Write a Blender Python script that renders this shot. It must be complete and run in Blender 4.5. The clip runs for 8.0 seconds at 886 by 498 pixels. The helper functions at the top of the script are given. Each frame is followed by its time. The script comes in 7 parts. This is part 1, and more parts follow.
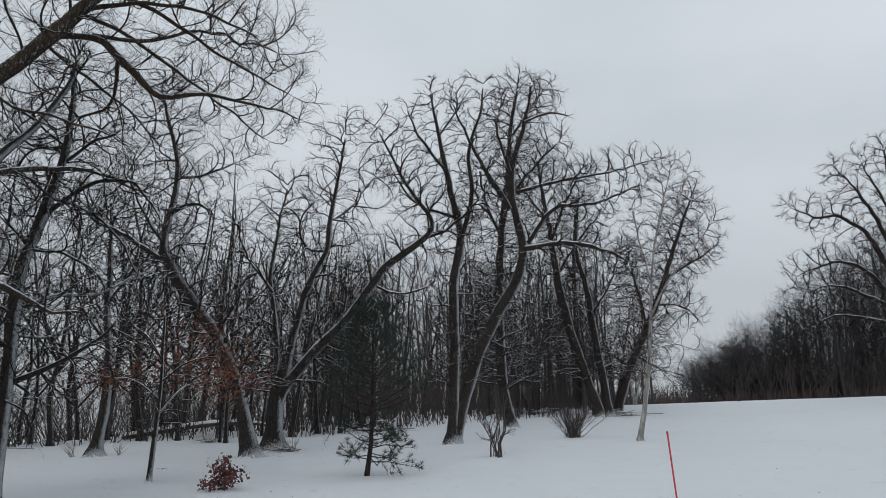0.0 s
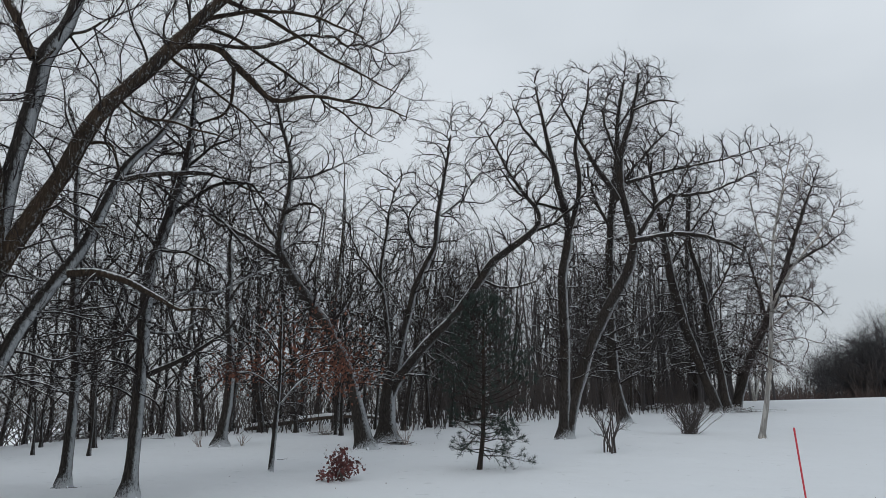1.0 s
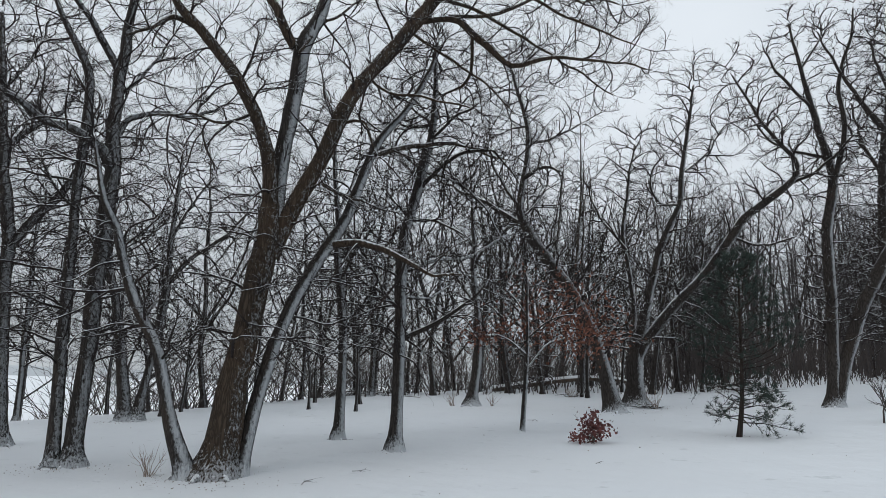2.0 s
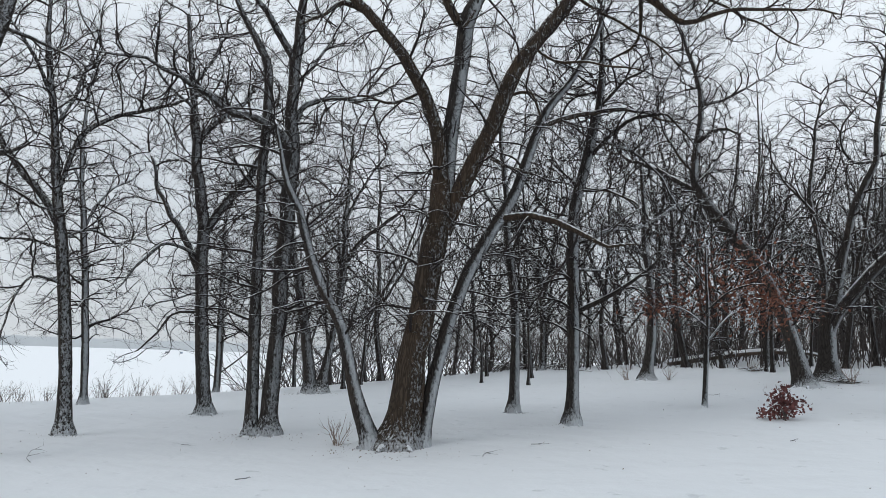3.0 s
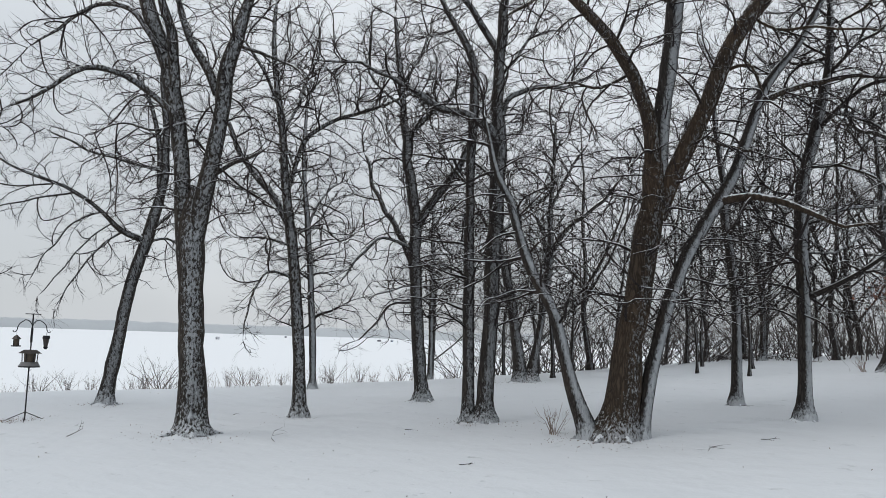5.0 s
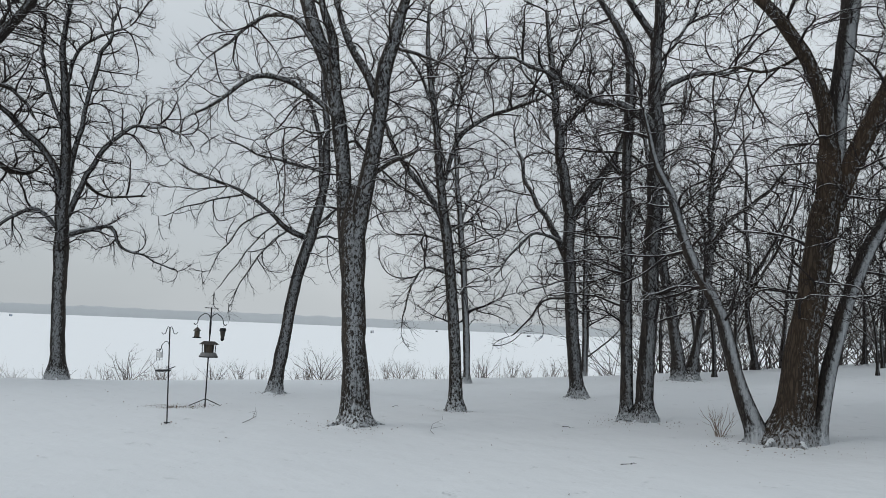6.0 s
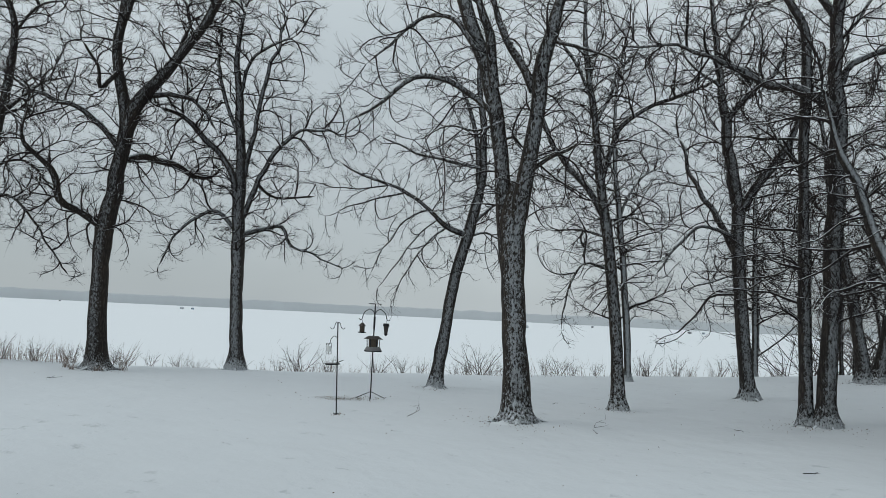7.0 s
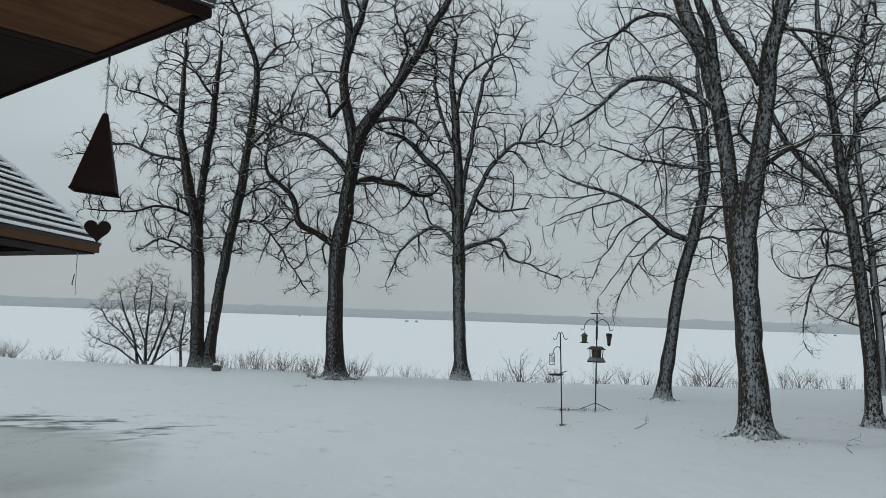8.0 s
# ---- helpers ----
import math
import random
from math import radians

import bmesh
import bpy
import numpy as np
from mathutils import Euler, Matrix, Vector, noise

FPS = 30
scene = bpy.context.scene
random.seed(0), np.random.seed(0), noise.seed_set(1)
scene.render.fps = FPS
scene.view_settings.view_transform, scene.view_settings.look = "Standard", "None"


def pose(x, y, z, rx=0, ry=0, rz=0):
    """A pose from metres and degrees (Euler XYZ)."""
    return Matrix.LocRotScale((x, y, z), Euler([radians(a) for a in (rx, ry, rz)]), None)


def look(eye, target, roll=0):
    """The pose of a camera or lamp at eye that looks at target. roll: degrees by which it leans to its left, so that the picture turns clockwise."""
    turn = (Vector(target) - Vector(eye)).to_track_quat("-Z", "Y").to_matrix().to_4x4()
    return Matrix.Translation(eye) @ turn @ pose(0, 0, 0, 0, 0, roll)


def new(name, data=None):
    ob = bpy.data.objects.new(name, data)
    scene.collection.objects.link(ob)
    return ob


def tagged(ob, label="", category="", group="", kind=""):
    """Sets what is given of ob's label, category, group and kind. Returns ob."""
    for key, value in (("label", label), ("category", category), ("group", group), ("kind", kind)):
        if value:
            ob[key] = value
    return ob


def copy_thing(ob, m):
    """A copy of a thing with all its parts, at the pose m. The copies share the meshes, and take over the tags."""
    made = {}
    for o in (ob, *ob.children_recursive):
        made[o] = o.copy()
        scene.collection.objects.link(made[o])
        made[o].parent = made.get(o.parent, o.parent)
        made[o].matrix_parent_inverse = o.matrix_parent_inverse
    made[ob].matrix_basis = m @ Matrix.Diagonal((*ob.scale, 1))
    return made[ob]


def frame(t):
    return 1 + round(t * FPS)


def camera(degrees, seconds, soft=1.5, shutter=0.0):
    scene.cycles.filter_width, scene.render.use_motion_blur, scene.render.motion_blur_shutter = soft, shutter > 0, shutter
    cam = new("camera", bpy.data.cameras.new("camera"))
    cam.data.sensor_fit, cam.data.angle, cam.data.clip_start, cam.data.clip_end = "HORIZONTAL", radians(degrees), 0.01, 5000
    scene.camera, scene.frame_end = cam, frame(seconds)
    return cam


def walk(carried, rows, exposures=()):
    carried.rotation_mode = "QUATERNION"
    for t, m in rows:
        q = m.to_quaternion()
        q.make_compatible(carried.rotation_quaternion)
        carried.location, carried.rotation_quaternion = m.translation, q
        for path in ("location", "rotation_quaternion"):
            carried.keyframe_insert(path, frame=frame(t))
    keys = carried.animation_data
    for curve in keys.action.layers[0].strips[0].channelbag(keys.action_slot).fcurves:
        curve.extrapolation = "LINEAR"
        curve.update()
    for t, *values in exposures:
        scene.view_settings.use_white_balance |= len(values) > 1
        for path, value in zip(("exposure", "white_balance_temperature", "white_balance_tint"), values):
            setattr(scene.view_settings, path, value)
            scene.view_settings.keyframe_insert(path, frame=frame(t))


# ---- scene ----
import collections

cam = camera(57.82, 8.0, soft=0.5)
PATH = [
    (0.0, pose(-0.061, -0.168, 1.862, 103.10, -0.16, 0.45)),
    (0.5, pose(-0.080, -0.161, 1.847, 102.80, -0.68, 5.27)),
    (1.0, pose(-0.108, -0.154, 1.852, 102.67, -0.77, 8.08)),
    (1.5, pose(-0.187, -0.142, 1.855, 101.25, -1.34, 16.22)),
    (3.0, pose(-0.477, -0.102, 1.830, 97.52, -1.75, 36.64)),
    (3.5, pose(-0.524, -0.121, 1.817, 97.41, -1.26, 39.38)),
    (4.0, pose(-0.553, -0.144, 1.824, 96.77, -1.24, 42.01)),
    (4.5, pose(-0.584, -0.175, 1.826, 96.60, -1.51, 45.58)),
    (5.0, pose(-0.629, -0.219, 1.836, 96.27, -1.80, 50.94)),
    (6.5, pose(-0.753, -0.347, 1.840, 95.13, -2.60, 66.77)),
    (7.0, pose(-0.803, -0.382, 1.865, 94.70, -2.76, 72.47)),
    (7.5, pose(-0.830, -0.412, 1.823, 94.63, -2.78, 79.35)),
    (8.0, pose(-0.839, -0.450, 1.851, 94.84, -1.95, 87.89)),
]
walk(cam, PATH, [(0.0, -0.06, 6500, 10), (1.5, 0.12, 6500, 10), (3.0, 0.40, 6500, 10), (4.0, 0.42, 6650, 10), (5.0, 0.32, 6650, 11), (6.5, 0.05, 6500, 7), (7.0, -0.01, 6450, 5), (8.0, -0.11, 6450, 4)])

# ---- sky and light: an even winter overcast ----
world = bpy.data.worlds.new("overcast_sky")
scene.world = world
world.use_nodes = True
wn, wl = world.node_tree.nodes, world.node_tree.links
wn.clear()
w_out, w_bg = wn.new("ShaderNodeOutputWorld"), wn.new("ShaderNodeBackground")
w_sky = wn.new("ShaderNodeTexSky")
w_sky.sky_type, w_sky.sun_disc = "NISHITA", False
w_sky.sun_elevation, w_sky.sun_rotation = radians(24), radians(200)
w_dim = wn.new("ShaderNodeMix")
w_dim.data_type, w_dim.blend_type = "RGBA", "MULTIPLY"
w_dim.inputs[0].default_value = 1.0
w_dim.inputs[7].default_value = (0.1, 0.1, 0.1, 1)
wl.new(w_sky.outputs[0], w_dim.inputs[6])
w_tc, w_map = wn.new("ShaderNodeTexCoord"), wn.new("ShaderNodeMapping")
w_map.inputs["Scale"].default_value = (1.0, 1.0, 2.2)
w_noise = wn.new("ShaderNodeTexNoise")
w_noise.inputs["Scale"].default_value = 1.7
w_noise.inputs["Detail"].default_value = 4.0
w_noise.inputs["Roughness"].default_value = 0.45
w_ramp = wn.new("ShaderNodeValToRGB")
w_ramp.color_ramp.elements[0].position, w_ramp.color_ramp.elements[0].color = 0.3, (0.465, 0.51, 0.55, 1)
w_ramp.color_ramp.elements[1].position, w_ramp.color_ramp.elements[1].color = 0.72, (0.645, 0.69, 0.732, 1)
w_cloud = wn.new("ShaderNodeMix")
w_cloud.data_type = "RGBA"
w_cloud.inputs[0].default_value = 0.94
wl.new(w_tc.outputs["Generated"], w_map.inputs[0])
wl.new(w_map.outputs[0], w_noise.inputs["Vector"])
wl.new(w_noise.outputs[0], w_ramp.inputs[0])
w_sep, w_grad = wn.new("ShaderNodeSeparateXYZ"), wn.new("ShaderNodeMapRange")
wl.new(w_tc.outputs["Generated"], w_sep.inputs[0])
w_grad.inputs[1].default_value, w_grad.inputs[2].default_value = 0.02, 0.55
w_grad.inputs[3].default_value, w_grad.inputs[4].default_value = 0.82, 1.21
wl.new(w_sep.outputs[2], w_grad.inputs[0])
wl.new(w_grad.outputs[0], w_bg.inputs[1])
wl.new(w_dim.outputs[2], w_cloud.inputs[6])
wl.new(w_ramp.outputs[0], w_cloud.inputs[7])
wl.new(w_cloud.outputs[2], w_bg.inputs[0])
wl.new(w_bg.outputs[0], w_out.inputs[0])

sun = new("sun", bpy.data.lights.new("sun", "SUN"))
sun.data.energy, sun.data.angle, sun.data.color = 0.5, radians(40), (1.0, 0.98, 0.95)
sun.matrix_world = look((0, 0, 60), (14, 40, 30))


# ---- materials ----
def material(name):
    m = bpy.data.materials.new(name)
    m.use_nodes = True
    n, l = m.node_tree.nodes, m.node_tree.links
    return m, n, l, n["Principled BSDF"]


def mixer(n, l, fac, a, b):
    x = n.new("ShaderNodeMix")
    x.data_type = "RGBA"
    for sock, val in ((0, fac), (6, a), (7, b)):
        if isinstance(val, (int, float)):
            x.inputs[sock].default_value = val
        elif isinstance(val, tuple):
            x.inputs[sock].default_value = (*val, 1)
        else:
            l.new(val, x.inputs[sock])
    return x.outputs[2]


def maths(n, l, op, a, b=0.0, clamp=False):
    x = n.new("ShaderNodeMath")
    x.operation, x.use_clamp = op, clamp
    for i, val in enumerate((a, b)):
        if isinstance(val, (int, float)):
            x.inputs[i].default_value = val
        else:
            l.new(val, x.inputs[i])
    return x.outputs[0]


def noise_tex(n, l, scale, detail=4.0, rough=0.55, vec=None, stretch=None):
    x = n.new("ShaderNodeTexNoise")
    x.inputs["Scale"].default_value = scale
    x.inputs["Detail"].default_value = detail
    x.inputs["Roughness"].default_value = rough
    if vec is not None:
        if stretch:
            mp = n.new("ShaderNodeMapping")
            mp.inputs["Scale"].default_value = stretch
            l.new(vec, mp.inputs[0])
            vec = mp.outputs[0]
        l.new(vec, x.inputs["Vector"])
    return x.outputs[0]


def ramp(n, l, fac, lo, hi):
    x = n.new("ShaderNodeMapRange")
    x.interpolation_type = "SMOOTHSTEP"
    x.inputs[1].default_value, x.inputs[2].default_value = lo, hi
    l.new(fac, x.inputs[0])
    return x.outputs[0]


def bumped(n, l, bsdf, height, strength, distance):
    b = n.new("ShaderNodeBump")
    b.inputs["Strength"].default_value, b.inputs["Distance"].default_value = strength, distance
    l.new(height, b.inputs["Height"])
    l.new(b.outputs[0], bsdf.inputs["Normal"])


def plain(name, colour, rough=0.6, metal=0.0, vary=0.25, scale=12.0, bump=0.15):
    m, n, l, b = material(name)
    pos = n.new("ShaderNodeTexCoord").outputs["Object"]
    f = noise_tex(n, l, scale, 5, 0.6, pos)
    g = noise_tex(n, l, scale * 7, 3, 0.6, pos)
    dark = tuple(c * (1 - vary) for c in colour)
    lite = tuple(min(1, c * (1 + vary)) for c in colour)
    l.new(mixer(n, l, maths(n, l, "ADD", maths(n, l, "MULTIPLY", f, 0.65), maths(n, l, "MULTIPLY", g, 0.35)), dark, lite), b.inputs["Base Color"])
    b.inputs["Roughness"].default_value, b.inputs["Metallic"].default_value = rough, metal
    if bump:
        bumped(n, l, b, g, bump, 0.01)
    return m


def bark(name, dark, lite, ridge=9.0, top=0.5, side=0.3, blotch=0.5, wind=0.5, depth=0.03, foot=0.0):
    """Furrowed bark with snow caught on its upper sides and in blotches on the side that the wind came from."""
    m, n, l, b = material(name)
    pos = n.new("ShaderNodeTexCoord").outputs["Object"]
    vor = n.new("ShaderNodeTexVoronoi")
    vor.feature = "DISTANCE_TO_EDGE"
    vor.inputs["Scale"].default_value = ridge
    mp = n.new("ShaderNodeMapping")
    mp.inputs["Scale"].default_value = (1.0, 1.0, 0.16)
    l.new(pos, mp.inputs[0])
    warp = n.new("ShaderNodeTexNoise")
    warp.inputs["Scale"].default_value = 5.0
    l.new(mp.outputs[0], warp.inputs["Vector"])
    add = n.new("ShaderNodeVectorMath")
    add.operation = "MULTIPLY_ADD"
    add.inputs[1].default_value = (0.25, 0.25, 0.25)
    l.new(warp.outputs[1], add.inputs[0])
    l.new(mp.outputs[0], add.inputs[2])
    l.new(add.outputs[0], vor.inputs["Vector"])
    plates = ramp(n, l, vor.outputs["Distance"], 0.02, 0.25)
    grain = noise_tex(n, l, 26, 6, 0.65, pos, (1, 1, 0.4))
    wide = noise_tex(n, l, 1.3, 3, 0.5, pos)
    tone = maths(n, l, "ADD", maths(n, l, "MULTIPLY", plates, 0.45), maths(n, l, "MULTIPLY", grain, 0.55))
    col = mixer(n, l, tone, dark, lite)
    col = mixer(n, l, maths(n, l, "MULTIPLY", ramp(n, l, wide, 0.45, 0.75), 0.35), col, (lite[0] * 1.12, lite[1] * 0.95, lite[2] * 0.78))
    geo = n.new("ShaderNodeNewGeometry")
    xyz = n.new("ShaderNodeSeparateXYZ")
    l.new(geo.outputs["Normal"], xyz.inputs[0])
    blot = noise_tex(n, l, 27.0, 6, 0.80, pos, (1, 1, 0.62))
    rough = maths(n, l, "MULTIPLY", maths(n, l, "SUBTRACT", maths(n, l, "ADD", maths(n, l, "MULTIPLY", blot, 0.65), maths(n, l, "MULTIPLY", grain, 0.35)), 0.5), blotch)
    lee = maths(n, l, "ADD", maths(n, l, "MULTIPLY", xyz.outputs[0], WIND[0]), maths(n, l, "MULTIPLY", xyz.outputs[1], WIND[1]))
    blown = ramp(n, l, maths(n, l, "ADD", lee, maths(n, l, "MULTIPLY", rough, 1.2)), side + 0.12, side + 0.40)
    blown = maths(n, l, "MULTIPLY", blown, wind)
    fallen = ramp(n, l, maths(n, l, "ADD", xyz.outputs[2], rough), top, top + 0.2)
    height = n.new("ShaderNodeSeparateXYZ")
    l.new(pos, height.inputs[0])
    drift = ramp(n, l, maths(n, l, "SUBTRACT", maths(n, l, "ADD", maths(n, l, "MULTIPLY", rough, 0.9), maths(n, l, "MULTIPLY", lee, 0.12)), maths(n, l, "MULTIPLY", height.outputs[2], 0.62)), -0.15, 0.03)
    blown = maths(n, l, "MAXIMUM", blown, maths(n, l, "MULTIPLY", drift, foot))
    snow = maths(n, l, "MAXIMUM", blown, fallen)
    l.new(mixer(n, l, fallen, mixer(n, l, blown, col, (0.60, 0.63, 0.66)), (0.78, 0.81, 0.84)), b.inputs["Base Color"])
    b.inputs["Roughness"].default_value = 0.9
    b.inputs["Specular IOR Level"].default_value = 0.2
    bumped(n, l, b, maths(n, l, "ADD", tone, snow), 0.9, depth)
    return m


WIND = (0.951, -0.309)   # the side of the trunks that the snow blew against
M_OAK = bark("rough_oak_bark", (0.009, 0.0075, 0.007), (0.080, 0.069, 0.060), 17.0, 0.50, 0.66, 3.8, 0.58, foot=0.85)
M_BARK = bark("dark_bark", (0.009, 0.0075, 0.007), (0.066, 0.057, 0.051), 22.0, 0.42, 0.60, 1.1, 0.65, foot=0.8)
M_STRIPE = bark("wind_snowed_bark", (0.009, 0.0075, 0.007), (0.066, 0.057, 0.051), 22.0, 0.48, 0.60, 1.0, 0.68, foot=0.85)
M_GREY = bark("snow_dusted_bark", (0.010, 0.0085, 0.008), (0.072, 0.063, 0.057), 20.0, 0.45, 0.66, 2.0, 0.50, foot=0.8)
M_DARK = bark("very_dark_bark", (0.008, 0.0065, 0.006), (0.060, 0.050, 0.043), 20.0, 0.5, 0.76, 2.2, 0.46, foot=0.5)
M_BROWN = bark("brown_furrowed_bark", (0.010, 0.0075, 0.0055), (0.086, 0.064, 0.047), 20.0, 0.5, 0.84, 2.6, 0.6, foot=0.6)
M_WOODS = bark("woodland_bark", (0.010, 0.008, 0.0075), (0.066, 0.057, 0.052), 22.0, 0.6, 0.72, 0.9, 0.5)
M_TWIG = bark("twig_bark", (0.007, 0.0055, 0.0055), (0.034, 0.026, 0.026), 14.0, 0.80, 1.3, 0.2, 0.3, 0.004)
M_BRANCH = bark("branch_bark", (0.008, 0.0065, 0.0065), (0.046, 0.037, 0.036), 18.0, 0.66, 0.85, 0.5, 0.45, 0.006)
M_BIRCHTWIG = plain("fine_birch_twigs", (0.060, 0.044, 0.043), 0.9, 0, 0.4, 9, 0)
M_GREYTWIG = plain("grey_bush_twigs", (0.075, 0.064, 0.058), 0.9, 0, 0.4, 9, 0)
M_BIRCH = bark("white_birch_bark", (0.10, 0.095, 0.09), (0.50, 0.49, 0.47), 7.0, 0.5, 0.9, 0.4, 0.5, 0.006)


def snow_material(name, tint, lumps, lake=False):
    m, n, l, b = material(name)
    pos = n.new("ShaderNodeNewGeometry").outputs["Position"]
    big = noise_tex(n, l, 0.35, 4, 0.5, pos)
    mid = noise_tex(n, l, 1.1, 5, 0.5, pos)
    fine = noise_tex(n, l, 38, 3, 0.6, pos)
    f = maths(n, l, "ADD", maths(n, l, "MULTIPLY", big, 0.6), maths(n, l, "MULTIPLY", mid, 0.4))
    col = mixer(n, l, f, tuple(c * 0.95 for c in tint), tuple(min(0.93, c * 1.04) for c in tint))
    if lake:   # clean wind-packed snow on the ice, below the bank
        xyz = n.new("ShaderNodeSeparateXYZ")
        l.new(pos, xyz.inputs[0])
        col = mixer(n, l, ramp(n, l, maths(n, l, "MULTIPLY", xyz.outputs[2], -1.0), 1.5, 3.0), col, (0.83, 0.85, 0.87))
        # the trodden, half-melted path beside the house
        spin = n.new("ShaderNodeMapping")
        spin.vector_type = "TEXTURE"
        spin.inputs["Location"].default_value = (-12.3, -7.7, 0)
        spin.inputs["Rotation"].default_value = (0, 0, radians(114))
        spin.inputs["Scale"].default_value = (3.4, 1.9, 1)
        l.new(pos, spin.inputs[0])
        dist = n.new("ShaderNodeVectorMath")
        dist.operation = "LENGTH"
        l.new(spin.outputs[0], dist.inputs[0])
        blots = noise_tex(n, l, 2.2, 6, 0.65, spin.outputs[0], (1.2, 1.7, 1))
        wet = ramp(n, l, maths(n, l, "SUBTRACT", blots, maths(n, l, "MULTIPLY", dist.outputs["Value"], 0.24)), 0.26, 0.40)
        col = mixer(n, l, wet, col, (0.12, 0.13, 0.13))
        slush = n.new("ShaderNodeVectorMath")
        slush.operation = "DISTANCE"
        slush.inputs[1].default_value = (-10.3, -6.6, 0)
        l.new(pos, slush.inputs[0])
        soaked = ramp(n, l, maths(n, l, "SUBTRACT", maths(n, l, "ADD", maths(n, l, "MULTIPLY", big, 0.9), maths(n, l, "MULTIPLY", mid, 0.8)), maths(n, l, "MULTIPLY", slush.outputs["Value"], 0.42)), -0.60, -0.15)
        col = mixer(n, l, maths(n, l, "MULTIPLY", soaked, 0.95), col, (0.47, 0.50, 0.50))
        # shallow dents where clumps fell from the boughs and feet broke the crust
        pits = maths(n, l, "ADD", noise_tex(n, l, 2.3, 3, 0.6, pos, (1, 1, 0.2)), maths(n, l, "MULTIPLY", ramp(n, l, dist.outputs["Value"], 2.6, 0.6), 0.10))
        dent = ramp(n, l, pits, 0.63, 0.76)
        # Hollows of the dents get their shade painted into the snow colour.
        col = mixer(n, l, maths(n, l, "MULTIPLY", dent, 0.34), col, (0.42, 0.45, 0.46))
    l.new(col, b.inputs["Base Color"])
    b.inputs["Roughness"].default_value = 0.85
    b.inputs["Specular IOR Level"].default_value = 0.15
    h = maths(n, l, "ADD", maths(n, l, "MULTIPLY", mid, 0.95), maths(n, l, "MULTIPLY", fine, 0.035))
    if lake:
        h = maths(n, l, "SUBTRACT", h, maths(n, l, "MULTIPLY", dent, 0.22))
    bumped(n, l, b, h, lumps, 0.11)
    return m


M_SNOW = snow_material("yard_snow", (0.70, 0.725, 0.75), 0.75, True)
M_CAP = snow_material("branch_snow", (0.82, 0.85, 0.88), 0.3)


# ---- mesh helpers ----
def mesh_object(name, verts, faces, mat, parent=None, label="", smooth=False):
    me = bpy.data.meshes.new(name)
    me.from_pydata(verts, [], faces)
    if smooth:
        me.polygons.foreach_set("use_smooth", np.ones(len(me.polygons), dtype=bool))
    me.materials.append(mat)
    me.update()
    ob = new(name, me)
    if parent is not None:
        ob.parent = parent
    if label:
        tagged(ob, label)
    return ob


def part(name, bm, mat, parent=None, label="", smooth=False):
    """Links a bmesh as one mesh object under a thing or a part."""
    me = bpy.data.meshes.new(name)
    bm.to_mesh(me)
    bm.free()
    if smooth:
        me.polygons.foreach_set("use_smooth", np.ones(len(me.polygons), dtype=bool))
    me.materials.append(mat)
    ob = new(name, me)
    if parent is not None:
        ob.parent = parent
    if label:
        tagged(ob, label)
    return ob


def thing(name, m, label, category, group="", kind=""):
    ob = new(name)
    ob.empty_display_size = 0.2
    ob.matrix_world = m
    return tagged(ob, label, category, group, kind)


def tubes(paths, radii, sides, tip=True):
    """Many tubes at once: paths (N, n, 3), radii (N, n). With tip, each ends in a point. Returns verts and faces as arrays."""
    N, n, _ = paths.shape
    tan = np.gradient(paths, axis=1)
    tan /= np.linalg.norm(tan, axis=2, keepdims=True) + 1e-9
    mean = np.abs(paths[:, -1] - paths[:, 0])
    ref = np.zeros((N, 1, 3))
    ref[np.arange(N), 0, np.argmin(mean, axis=1)] = 1
    u = np.cross(tan, ref)
    u /= np.linalg.norm(u, axis=2, keepdims=True) + 1e-9
    v = np.cross(tan, u)
    a = np.arange(sides) * (2 * np.pi / sides)
    rings = n - 1 if tip else n
    ring = paths[:, :rings, None] + radii[:, :rings, None, None] * (u[:, :rings, None] * np.cos(a)[:, None] + v[:, :rings, None] * np.sin(a)[:, None])
    per = rings * sides + (1 if tip else 0)
    verts = ring.reshape(N, rings * sides, 3)
    if tip:
        verts = np.concatenate([verts, paths[:, -1:]], axis=1)
    quads, tris = [], []
    for i in range(rings - 1):
        for k in range(sides):
            k2 = (k + 1) % sides
            quads.append((i * sides + k, i * sides + k2, (i + 1) * sides + k2, (i + 1) * sides + k))
    if tip:
        i = rings - 1
        for k in range(sides):
            tris.append((i * sides + k, i * sides + (k + 1) % sides, rings * sides))
    base = (np.arange(N) * per)[:, None, None]
    q = (np.array(quads).reshape(-1, 4)[None] + base).reshape(-1, 4) if quads else np.zeros((0, 4), int)
    t = (np.array(tris).reshape(-1, 3)[None] + base).reshape(-1, 3) if tris else np.zeros((0, 3), int)
    return verts.reshape(-1, 3), q, t


